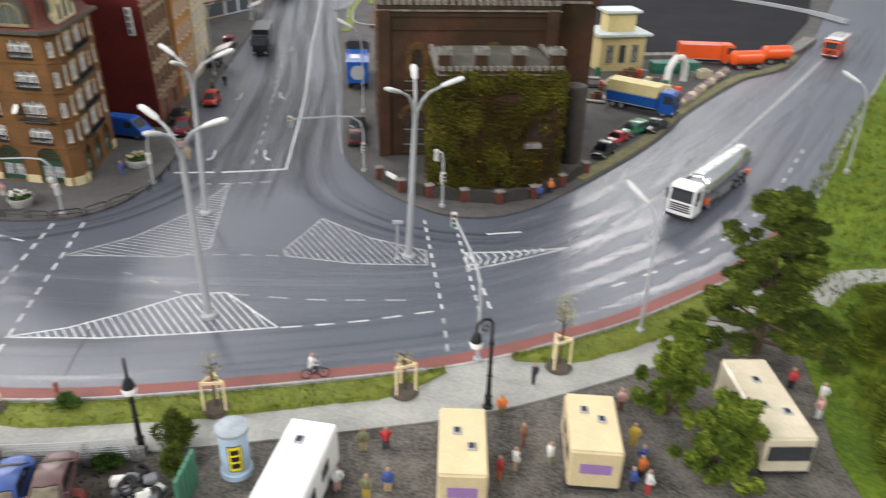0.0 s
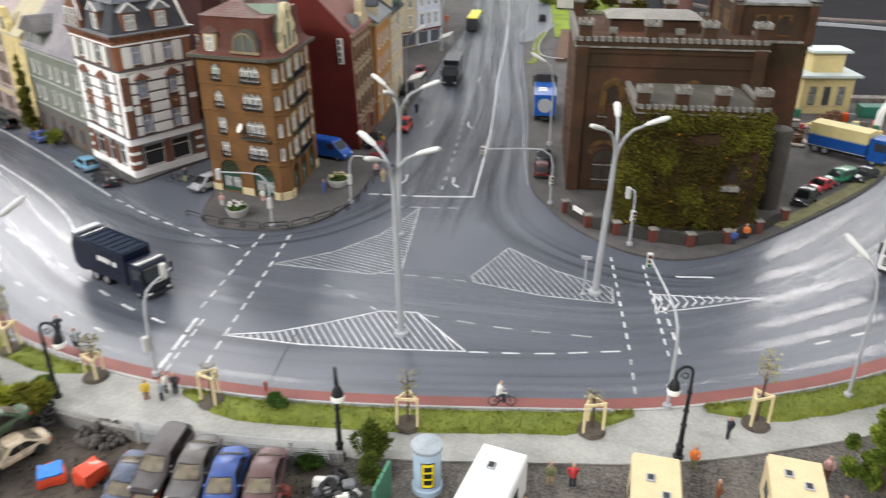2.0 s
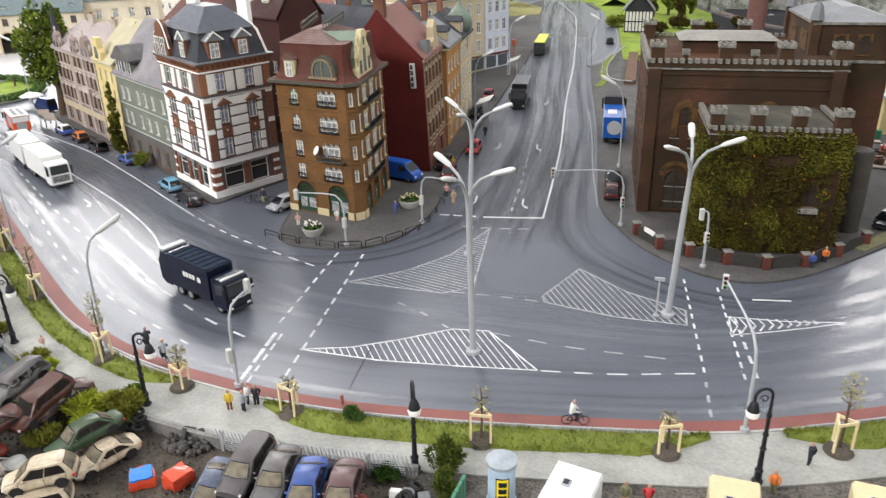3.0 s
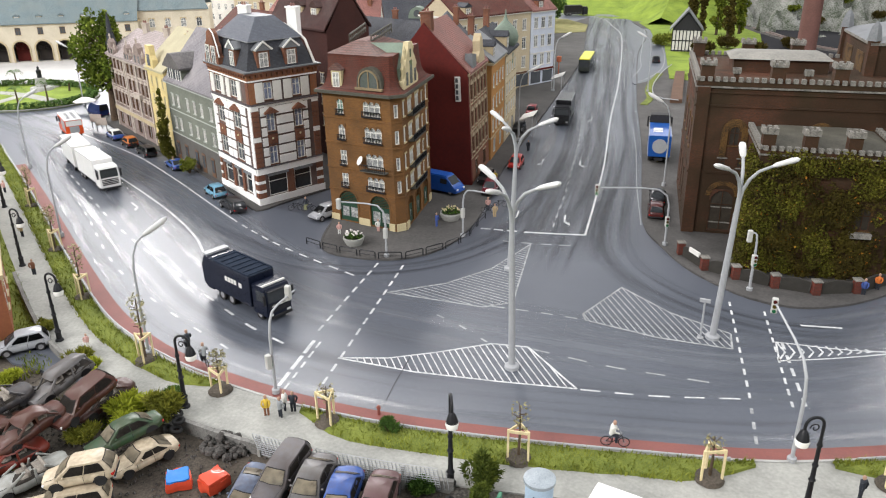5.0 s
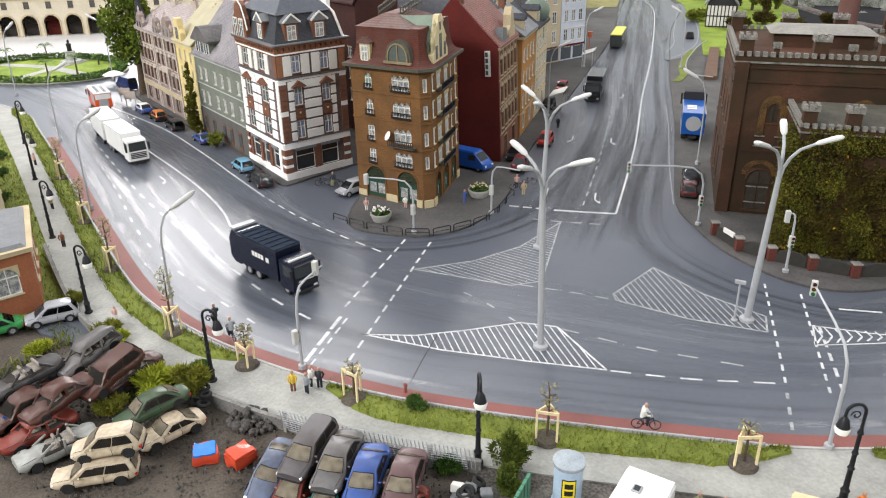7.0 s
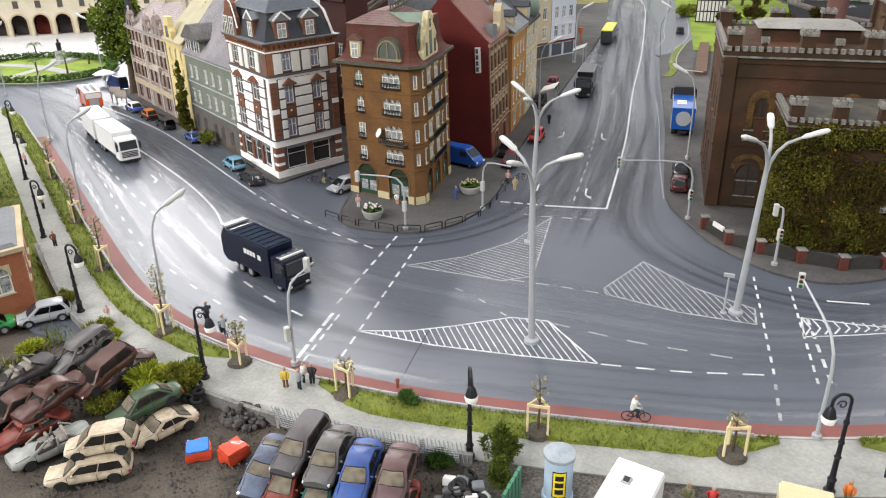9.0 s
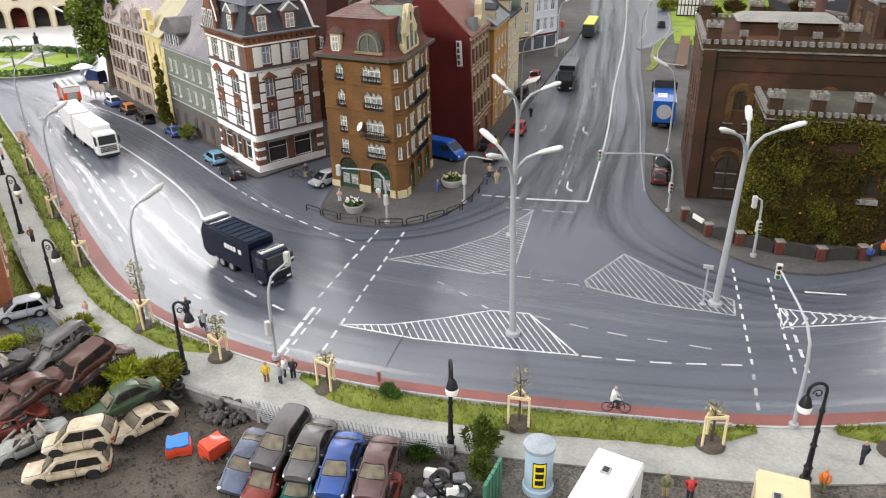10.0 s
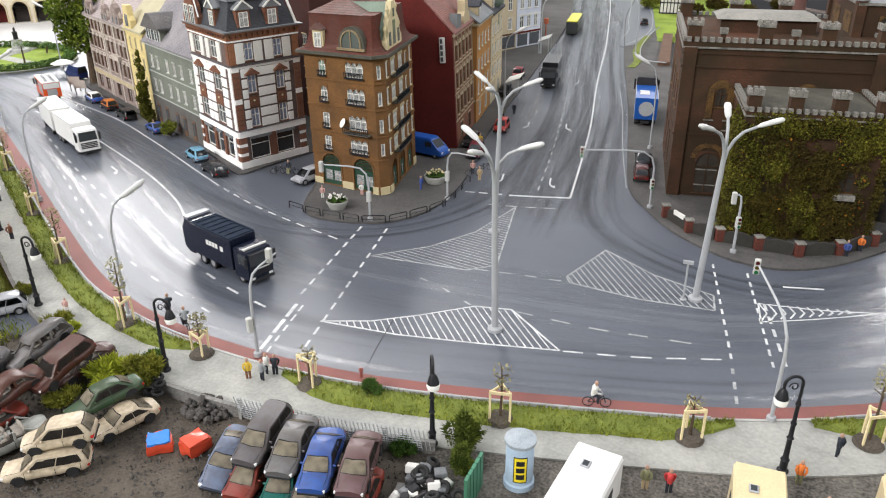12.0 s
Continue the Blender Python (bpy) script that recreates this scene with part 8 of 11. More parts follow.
def car(x, y, rz, mat, shape, label, z=0.0, rx=0.0, ry=0.0, wheels_on=True, glass_mat=None, roof_mat=None, bonnet=True, group="parked cars"):
    L, W, prof, (a0, a1, r0, r1, zb, zt) = SHAPES[shape]
    ob = thing("car" if shape != "van" else "van", P(x, y, z, rz, rx, ry), label, "car" if shape != "van" else "van", group)
    key = ("car", shape)
    if key not in CACHE:
        def top_at(xx):
            up = sorted((px, pz) for px, pz in prof if pz > 0.65)
            for (xa, za), (xb, zc) in zip(up, up[1:]):
                if xa <= xx <= xb:
                    return za + (zc - za) * (xx - xa) / max(xb - xa, 1e-6)
            return up[0][1] if xx < up[0][0] else up[-1][1]

        bm = bmesh.new()
        rings = []
        n = 36
        for k in range(n + 1):
            f = k / n
            xx = -L / 2 + L * f
            e = min(f, 1 - f)
            hw = W / 2 * (1 - 0.22 * max(0, 1 - e / 0.1) ** 2)
            low = 0.3 + 0.12 * max(0, 1 - e / 0.08)
            zt_ = top_at(xx * 0.97)
            sec = [(-hw * 0.86, low), (-hw * 0.97, low + 0.1), (-hw, 0.62), (-hw * 0.97, zt_ - 0.14), (-hw * 0.86, zt_ - 0.03), (-hw * 0.4, zt_ + 0.03), (0, zt_ + 0.045)]
            sec += [(-y, z) for y, z in reversed(sec[:-1])]
            rings.append([bm.verts.new((xx, y, z)) for y, z in sec])
        for ra, rb in zip(rings, rings[1:]):
            for j in range(len(ra)):
                bm.faces.new((ra[j], ra[(j + 1) % len(ra)], rb[(j + 1) % len(ra)], rb[j]))
        bm.faces.new(list(reversed(rings[0])))
        bm.faces.new(rings[-1])
        me_body = mesh_from("body", bm, mat)
        shade(me_body, 55)

        def cabin(grow, z0, z1):
            f0, f1 = (z0 - zb) / (zt - zb), (z1 - zb) / (zt - zb)
            mixf = lambda p, q, f: p + (q - p) * f
            bm = bmesh.new()
            rows = []
            for k in range(4):
                f = mixf(f0, f1, k / 3)
                bow = 0.06 * math.sin(math.pi * min(max(f, 0), 1))
                xa, xb = mixf(a0, r0, f) - grow - bow, mixf(a1, r1, f) + grow + bow
                w2 = mixf(W * 0.455, W * 0.36, f) + grow + bow * 0.5
                c = 0.16
                z = mixf(z0, z1, k / 3)
                loop = [(xa, -w2 + c), (xa + c, -w2), ((xa + xb) / 2, -w2 - 0.02), (xb - c, -w2), (xb, -w2 + c), (xb + 0.05, 0), (xb, w2 - c), (xb - c, w2), ((xa + xb) / 2, w2 + 0.02), (xa + c, w2), (xa, w2 - c), (xa - 0.05, 0)]
                rows.append([bm.verts.new((px, py, z)) for px, py in loop])
            for ra, rb in zip(rows, rows[1:]):
                for j in range(12):
                    bm.faces.new((ra[j], ra[(j + 1) % 12], rb[(j + 1) % 12], rb[j]))
            bm.faces.new(list(reversed(rows[0])))
            top = bm.verts.new(((rows[-1][0].co.x + rows[-1][4].co.x) / 2, 0, z1 + 0.05))
            for j in range(12):
                bm.faces.new((rows[-1][j], rows[-1][(j + 1) % 12], top))
            return bm

        me_glass = shade(mesh_from("cabin_floor", cabin(0, zb - 0.08, zt - 0.06), GUTTED), 50)
        me_cab = shade(mesh_from("cabin", cabin(0.012, zb - 0.08, zt), mat), 45)
        me_roof = shade(mesh_from("roof", cabin(0.035, zt - 0.16, zt), mat), 70)
        bm = bmesh.new()
        w0, w1 = W * 0.46, W * 0.385
        for s in (-1, 1):
            for xa, xb in ((a0, r0), (a1, r1), ((a0 + a1) / 2 - 0.1, (r0 + r1) / 2 - 0.1)):
                tube(bm, [(xa + 0.1 * (1 if xa == a0 else -1 if xa == a1 else 0), s * (w0 - 0.02), zb - 0.05), (xb + 0.1 * (1 if xa == a0 else -1 if xa == a1 else 0), s * (w1 - 0.0), zt - 0.1)], 0.085, 6)
        me_pil = mesh_from("pillar_frame", bm, mat)

        def pane(kind, s, u0, u1, f0, f1, out):
            """A bowed window pane lying on the cabin."""
            mixf = lambda p, q, f: p + (q - p) * f
            bm = bmesh.new()
            grid = []
            for i in range(6):
                f, row = mixf(f0, f1, i / 5), []
                bow = 0.06 * math.sin(math.pi * f)
                xa, xb = mixf(a0, r0, f) - 0.012 - bow, mixf(a1, r1, f) + 0.012 + bow
                w2, z = mixf(W * 0.455, W * 0.36, f) + 0.012 + bow * 0.5, mixf(zb, zt, f)
                for j in range(7):
                    u = mixf(u0, u1, j / 6)
                    if kind == "end":
                        row.append((xb + 0.05 * (1 - abs(u)) + out if s > 0 else xa - 0.05 * (1 - abs(u)) - out, u * (w2 - 0.16), z + out * 0.6))
                    else:
                        row.append((mixf(xa + 0.16, xb - 0.16, u), s * (w2 + 0.02 * (1 - abs(2 * u - 1)) + out), z))
                grid.append([bm.verts.new(p) for p in row])
            for ra, rb in zip(grid, grid[1:]):
                for j in range(6):
                    bm.faces.new((ra[j], ra[j + 1], rb[j + 1], rb[j]))
            bmesh.ops.solidify(bm, geom=list(bm.faces), thickness=0.012)
            return bm

        panes = []
        for s in (1, -1):
            for out, grow, nm in ((0.014, 0.05, "window_seal"), (0.026, 0.0, "windscreen" if s > 0 else "rear_window")):
                panes.append((nm, shade(mesh_from(nm, pane("end", s, -1.02 - grow, 1.02 + grow, 0.1 - grow, 0.88 + grow, out), CAR_GLASS), 60)))
        for s in (1, -1) if shape != "van" else ():
            for u0, u1 in ((0.07, 0.46), (0.52, 0.9)):
                for out, grow, nm in ((0.012, 0.018, "window_seal"), (0.024, 0.0, "side_window")):
                    panes.append((nm, shade(mesh_from(nm, pane("side", s, u0 - grow, u1 + grow, 0.16 - grow * 2, 0.82 + grow * 2, out), CAR_GLASS), 60)))
        gaps = []
        for s in (1, -1):
            for xx in (a0 + (a1 - a0) * 0.12, (a0 + a1) / 2, a1 - (a1 - a0) * 0.06):
                gaps.append(("door_gap", bmesh.new()))
                tube(gaps[-1][1], [(xx, s * W * 0.485, 0.4), (xx, s * W * 0.5, 0.62), (xx, s * W * 0.486, top_at(xx * 0.97) - 0.14), (xx, s * W * 0.44, top_at(xx * 0.97) - 0.03)], 0.016, 4)
            gaps.append(("bonnet_gap", bmesh.new()))
            tube(gaps[-1][1], [(L / 2 - 0.22, s * W * 0.36, top_at((L / 2 - 0.22) * 0.97) + 0.02), (a1 + 0.05, s * W * 0.4, top_at(a1 * 0.97 + 0.05) + 0.005)], 0.014, 4)
        arch = bmesh.new()
        arch.faces.new([arch.verts.new((0.46 * math.cos(k * math.pi / 10), 0, max(0.3, 0.36 + 0.44 * math.sin(k * math.pi / 10)))) for k in range(11)])
        bmesh.ops.solidify(arch, geom=list(arch.faces), thickness=0.01)
        CACHE[key] = (me_body, me_glass, me_roof, me_pil, me_cab, panes, [(nm, mesh_from(nm, g, DARK_PLASTIC)) for nm, g in gaps], mesh_from("wheel_arch", arch, DARK_PLASTIC))

    scrap = group == "scrap cars"

    def skinned(me, m):
        if scrap:
            c = me.copy()
            for v in c.vertices:
                p = v.co * 100
                v.co += Vector((0.1, 0.12, 0.16 if p.z > 0.6 else 0.06)) * U * (1.0 if x < -45 else 0.4) * (noise.noise_vector(p * 0.9 + Vector((x, y, 0))) + 0.5 * noise.noise_vector(p * 2.3 + Vector((y, x, 0))))
            c.materials.clear()
            c.materials.append(m)
            return c
        k2 = (me.name, m.name)
        if k2 not in CACHE:
            c = me.copy()
            c.materials.clear()
            c.materials.append(m)
            CACHE[k2] = c
        return CACHE[k2]

    mb, mg, mr, mp, mc, panes, mgap, march = CACHE[key]
    part("body", skinned(mb, mat), None, ob)
    opened = scrap and glass_mat is GUTTED and int(x * 7 + y) % 3
    if opened:
        gl = part("cabin_floor", skinned(mg, GUTTED), None, ob)
        for v in gl.data.vertices:
            v.co.z = zb * U * 0.95 + (v.co.z - zb * U) * 0.22
        if opened != 2:
            part("roof", skinned(mr, roof_mat or mat), None, ob)
        part("pillar_frame", skinned(mp, roof_mat or mat), None, ob)
        for k, (sx, sy) in enumerate(((0.3, 0.42), (0.3, -0.42), (-0.75, 0.0))):
            bm = bmesh.new()
            box(bm, sx - 0.3, sy - (0.3 if k < 2 else 0.75), 0.8, sx + 0.25, sy + (0.3 if k < 2 else 0.75), 1.12, bevel=0.08)
            box(bm, sx - 0.42, sy - (0.3 if k < 2 else 0.75), 0.85, sx - 0.22, sy + (0.3 if k < 2 else 0.75), 1.42, bevel=0.07)
            part("seat", bm, PALE_SEAT, ob)
    else:
        part("cabin", skinned(mc, roof_mat or mat), None, ob)
        for nm, me in panes:
            if nm == "window_seal":
                part(nm, skinned(me, DARK_PLASTIC), None, ob)
            else:
                part(nm, skinned(me, (GUTTED if scrap and nm == "side_window" else glass_mat) or CAR_GLASS), None, ob)
        for s in (1, -1) if shape != "van" else ():
            bm = bmesh.new()
            box(bm, a1 - 0.62, s * W * 0.5 - 0.09, zb + 0.02, a1 - 0.5, s * W * 0.5 + 0.13, zb + 0.16, bevel=0.03)
            part("side_mirror", bm, mat, ob)
    for nm, me in mgap:
        part(nm, skinned(me, DARK_PLASTIC), None, ob)
    for sx in (1, -1):
        for sy in (1, -1):
            part("wheel_arch", march, None, ob, at=P(sx * L * 0.305, sy * (W / 2 + 0.006), 0))
    if wheels_on:
        wx = L * 0.305
        wheels(ob, [(sx * wx, sy * (W / 2 - 0.09)) for sx in (-1, 1) for sy in (-1, 1)], 0.38, 0.26, scrap)
    for s in () if opened else (-1, 1):
        for xx, m, nm in ((L / 2 - 0.12, LIGHT_CLEAR, "headlight"), (-L / 2 + 0.1, LIGHT_RED, "tail_light")):
            bm = bmesh.new()
            box(bm, xx - 0.1, s * W * 0.34 - 0.2, 0.55, xx + 0.1, s * W * 0.34 + 0.2, 0.75, bevel=0.04)
            part(nm, bm, m, ob)
    for xx in (-L / 2 - 0.03, L / 2 - 0.05):
        bm = bmesh.new()
        box(bm, xx, -W * 0.4, 0.34, xx + 0.08, W * 0.4, 0.5, bevel=0.02)
        part("bumper", bm, DARK_PLASTIC, ob)
    return ob


def colour(name, c, rough=0.3, dirty=0.25):
    return bpy.data.materials.get(name) or paint(name, c, rough, 0.3, dirty)


def rusty(name, c):
    return bpy.data.materials.get(name) or material(name, tuple(v * 0.95 + 0.008 for v in c), tuple(v * 0.6 + w for v, w in zip(c, (0.026, 0.018, 0.011))), 0.42, 1.1, 1.3, 0.15, fine=0.3, spec=0.35)


NAVY, SILVER, BLACK, RED_P, SKY, DEEP_BLUE = colour("navy_paint", (0.006, 0.009, 0.022)), colour("silver_paint", (0.36, 0.37, 0.39)), colour("black_paint", (0.015, 0.015, 0.018)), colour("red_paint", (0.55, 0.04, 0.03)), colour("sky_blue_paint", (0.16, 0.36, 0.5)), colour("deep_blue_paint", (0.03, 0.08, 0.3))
for row in (
    (-109.6, 98.8, 152, DEEP_BLUE, "saloon", "white and blue patrol saloon parked by the kerb", 0.0, 0, 0, True, None, SILVER), (-103.2, 95.6, 152, BLACK, "hatch", "black hatchback with orange roof parked by the kerb", 0.0, 0, 0, True, None, colour("orange_paint", (0.6, 0.18, 0.03))), (-96.4, 92.2, 152, BLACK, "estate", "black estate with silver roof rack at the kerb", 0.0), (-86.6, 87.8, 150, DEEP_BLUE, "coupe", "dark blue open coupe parked at the kerb", 0.0),
    (-72.0, 79.0, 150, SKY, "hatch", "light blue old hatchback parked at the kerb", 0.0), (-66.2, 75.2, 150, BLACK, "estate", "black estate car parked by the corner house", 0.0), (-53.0, 76.9, -110, SILVER, "hatch", "silver hatchback parked beside the tan house", 0.0),
    (-36.8, 107.0, -84, RED_P, "hatch", "bright red hatchback parked on the side street", 0.0), (-38.6, 98.5, -82, BLACK, "saloon", "black saloon parked on the side street", 0.18), (-36.3, 93.6, -82, colour("maroon_paint", (0.14, 0.02, 0.03)), "hatch", "maroon hatchback parked near the corner", 0.18),
    (-44.5, 142, -84, colour("wine_paint", (0.3, 0.03, 0.04)), "hatch", "wine red hatchback before the town houses", 0.18), (-42.8, 128, -84, BLACK, "hatch", "black hatchback under a market awning", 0.18),
    (-13.6, 92.5, 98, colour("brown_red_paint", (0.085, 0.022, 0.02)), "hatch", "dark red hatchback parked by the works", 0.18), (-14.2, 98.2, 98, BLACK, "saloon", "black saloon parked by the works", 0.18),
    (17.9, 91.0, -118, BLACK, "hatch", "black and white car in the works yard", 0.18), (20.4, 96.0, -125, colour("crimson_paint", (0.4, 0.02, 0.03)), "coupe", "crimson coupe in the works yard", 0.18), (23.3, 99.8, -135, colour("green_paint", (0.02, 0.16, 0.08)), "estate", "dark green car in the works yard", 0.18), (26.6, 101.6, -128, BLACK, "saloon", "black saloon at the end of the yard row", 0.18),
    (-60.9, 38.0, -128, SILVER, "hatch", "silver hatchback beside the brick house", 0.0), (-63.8, 34.0, -120, colour("bright_green_paint", (0.04, 0.25, 0.07)), "saloon", "bright green old saloon beside the brick house", 0.0),
    (4.2, 92.0, 60, BLACK, "hatch", "black car half hidden behind the works fence", 0.18),
    (-30.5, 214, 98, BLACK, "hatch", "small dark car far along the road", 0.18),
):
    car(*row)
for c in bpy.data.objects["car"].children:
    if c.name.startswith("cabin"):
        c.data = c.data.copy()
        c.data.materials[0] = FRAME_WHITE
ob = thing("van", P(-42.6, 91.6, 0.18, -12), "bright blue delivery van before the red gable", "van")
VAN_BLUE = colour("van_blue", (0.02, 0.1, 0.42))
bm = bmesh.new()
side_prism(bm, [(-2.9, 0.35), (2.9, 0.35), (2.95, 0.75), (2.7, 1.15), (2.1, 1.4), (1.2, 2.5), (0.9, 2.65), (-2.9, 2.65)], -1.15, 1.15)
for v in bm.verts:
    if v.co.z > 1.5:
        v.co.y *= 0.9
bevelled(bm, 0.13)
b = part("body", bm, VAN_BLUE, ob)
bm = bmesh.new()
f = [bm.verts.new(q) for q in ((2.12, -0.95, 1.5), (2.12, 0.95, 1.5), (1.34, 0.9, 2.45), (1.34, -0.9, 2.45))]
g = [bm.verts.new((q.co.x - 0.08, q.co.y, q.co.z - 0.05)) for q in f]
bm.faces.new(f)
for i in range(4):
    bm.faces.new((f[i], g[i], g[(i + 1) % 4], f[(i + 1) % 4]))
part("windscreen", bm, CAR_GLASS, b)
for s in (-1, 1):
    bm = bmesh.new()
    box(bm, 0.2, s * 1.1 - 0.04, 1.5, 1.3, s * 1.1 + 0.04, 2.2, bevel=0.03)
    part("side_window", bm, CAR_GLASS, b)
    bm = bmesh.new()
    box(bm, 2.8, s * 0.8 - 0.2, 0.75, 2.95, s * 0.8 + 0.2, 0.98, bevel=0.04)
    part("headlight", bm, LIGHT_CLEAR, b)
wheels(ob, [(x, s * 0.98) for x in (-1.8, 1.8) for s in (-1, 1)], 0.42, 0.3)


def cab(ob, x0, length, width, height, mat, z0=0.45, label=""):
    """A forward-control cab whose front is at x0 + length."""
    x1 = x0 + length
    bm = bmesh.new()
    side_prism(bm, [(x0, z0), (x1, z0), (x1 + 0.02, z0 + height * 0.45), (x1 - 0.22, z0 + height * 0.93), (x1 - 0.45, z0 + height), (x0, z0 + height)], -width / 2, width / 2)
    bevelled(bm, 0.1)
    c = part("cab", bm, mat, ob, label)
    bm = bmesh.new()
    w = width * 0.43
    za, zb = z0 + height * 0.5, z0 + height * 0.86
    for v in [[(x1 + 0.035, -w, za), (x1 + 0.035, w, za), (x1 - 0.15, w * 0.96, zb), (x1 - 0.15, -w * 0.96, zb)]]:
        f = [bm.verts.new(q) for q in v]
        b = [bm.verts.new((q[0] - 0.06, q[1], q[2])) for q in v]
        bm.faces.new(f)
        for i in range(4):
            bm.faces.new((f[i], b[i], b[(i + 1) % 4], f[(i + 1) % 4]))
    part("windscreen", bm, CAR_GLASS, c)
    for s in (-1, 1):
        bm = bmesh.new()
        box(bm, x0 + length * 0.3, s * (width / 2 + 0.01) - 0.015, za, x1 - 0.3, s * (width / 2 + 0.01) + 0.015, zb)
        part("side_window", bm, CAR_GLASS, c)
        bm = bmesh.new()
        box(bm, x1 - 0.1, s * (width / 2 + 0.22) - 0.12, za - 0.05, x1 + 0.02, s * (width / 2 + 0.22) + 0.12, zb - 0.1)
        tube(bm, [(x1 - 0.05, s * width / 2, zb - 0.2), (x1 - 0.05, s * (width / 2 + 0.2), zb - 0.2)], 0.03, 5)
        part("mirror", bm, DARK_PLASTIC, c)
        bm = bmesh.new()
        box(bm, x1 - 0.05, s * width * 0.36 - 0.22, z0 + 0.12, x1 + 0.06, s * width * 0.36 + 0.22, z0 + 0.34, bevel=0.03)
        part("headlight", bm, LIGHT_CLEAR, c)
    bm = bmesh.new()
    box(bm, x1 - 0.25, -width / 2 + 0.02, z0 - 0.2, x1 + 0.08, width / 2 - 0.02, z0 + 0.1, bevel=0.04)
    part("bumper", bm, DARK_PLASTIC, c)
    bm = bmesh.new()
    for k in range(4):
        z = z0 + height * (0.15 + 0.075 * k)
        box(bm, x1 + 0.01, -width * 0.4, z, x1 + 0.06, width * 0.4, z + height * 0.05, bevel=0.015)
    part("grille", bm, DARK_PLASTIC, c)
    bm = bmesh.new()
    box(bm, x1 - 0.2, -width * 0.42, zb + 0.02, x1 + 0.1, width * 0.42, zb + 0.1, bevel=0.02)
    part("sun_visor", bm, DARK_PLASTIC, c)
    for s in (-1, 1):
        bm = bmesh.new()
        tube(bm, [(x1 - 0.08, s * width * 0.1, za + 0.02), (x1 - 0.02, s * width * 0.34, za + 0.06)], 0.02, 4)
        part("wiper", bm, DARK_PLASTIC, c)
    return c


def chassis(ob, x0, x1, width=1.9):
    bm = bmesh.new()
    box(bm, x0, -width * 0.28, 0.45, x1, width * 0.28, 0.8)
    for x in (x0 + 1, (x0 + x1) / 2):
        box(bm, x, -width / 2, 0.4, x + 1.2, width / 2, 0.8, bevel=0.05)
    part("chassis", bm, DARK_PLASTIC, ob)


def axles(ob, xs, width=2.75, r=0.56):
    wheels(ob, [(x, s * (width / 2 - 0.26)) for x in xs for s in (-1, 1)], r, 0.44)


def cargo(ob, x0, x1, z0, z1, mat, width=2.85, name="cargo_box", label="", ribs=True):
    bm = bmesh.new()
    box(bm, x0, -width / 2, z0, x1, width / 2, z1, bevel=0.05)
    c = part(name, bm, mat, ob, label)
    if ribs:
        bm = bmesh.new()
        for s in (-1, 1):
            for z in (z0 + 0.05, z1 - 0.12):
                box(bm, x0 + 0.02, s * width / 2 - 0.03, z, x1 - 0.02, s * width / 2 + 0.03, z + 0.1)
        part("edge_trim", bm, GREY_STEEL, c)
    return c


WHITE_P, ORANGE_P, BLUE_P = colour("white_paint", (0.78, 0.78, 0.76), 0.35, 0.15), colour("fire_orange_paint", (0.75, 0.1, 0.02), 0.35, 0.15), colour("truck_blue_paint", (0.012, 0.085, 0.34), 0.35)

# dark blue refuse truck waiting at the line
DULL_NAVY = material("dull_navy_paint", (0.02, 0.03, 0.05), (0.011, 0.016, 0.027), 0.85, 0.8, 1.0, spec=0.08)
ob = thing("refuse_truck", P(-44.1, 51.8, 0.0, -19), "dark navy refuse truck waiting at the stop line", "truck")
chassis(ob, -8.8, 1.2)
axles(ob, (0.0, -4.7, -6.3))
cab(ob, -0.9, 2.3, 2.8, 3.0, NAVY, 0.5)
c = cargo(ob, -7.6, -1.1, 0.95, 4.1, NAVY, 2.9, "refuse_body", ribs=False)
bm = bmesh.new()
for k in range(7):
    box(bm, -7.2 + k * 0.95, -1.42, 4.1, -7.05 + k * 0.95, 1.42, 4.2)
box(bm, -7.6, -1.44, 4.08, -1.2, -1.3, 4.24)
box(bm, -7.6, 1.3, 4.08, -1.2, 1.44, 4.24)
part("roof_ribs", bm, DULL_NAVY, c, "dull blue-grey roof ribs")
bm = bmesh.new()
box(bm, -7.58, -1.43, 4.102, -1.12, 1.43, 4.125)
part("roof_plate", bm, DULL_NAVY, c)
bm = bmesh.new()
side_prism(bm, [(-7.6, 0.7), (-7.6, 4.15), (-8.7, 4.3), (-9.4, 3.2), (-9.3, 1.2), (-8.6, 0.7)], -1.4, 1.4)
bevelled(bm, 0.06, 1)
tail = part("tailgate", bm, NAVY, ob)
bm = bmesh.new()
box(bm, -9.1, -1.3, 4.25, -8.3, 1.3, 4.45)
part("tailgate_lip", bm, GREY_STEEL, tail)
bm = bmesh.new()
for k in range(4):
    box(bm, -5.2 + k * 0.5, -1.475, 2.55, -4.8 + k * 0.5, -1.455, 3.05)
box(bm, -2.9, -1.475, 2.5, -2.4, -1.455, 3.0)
part("side_mark", bm, FRAME_WHITE, c, "plain white bars on the side")
bm = bmesh.new()
box(bm, 1.38, -0.9, 1.55, 1.46, 0.9, 1.72)
part("front_mark", bm, FRAME_WHITE, ob)
bm = bmesh.new()
box(bm, 0.6, -1.3, 3.5, 0.75, 1.3, 3.66)
part("light_bar", bm, FRAME_WHITE, ob)


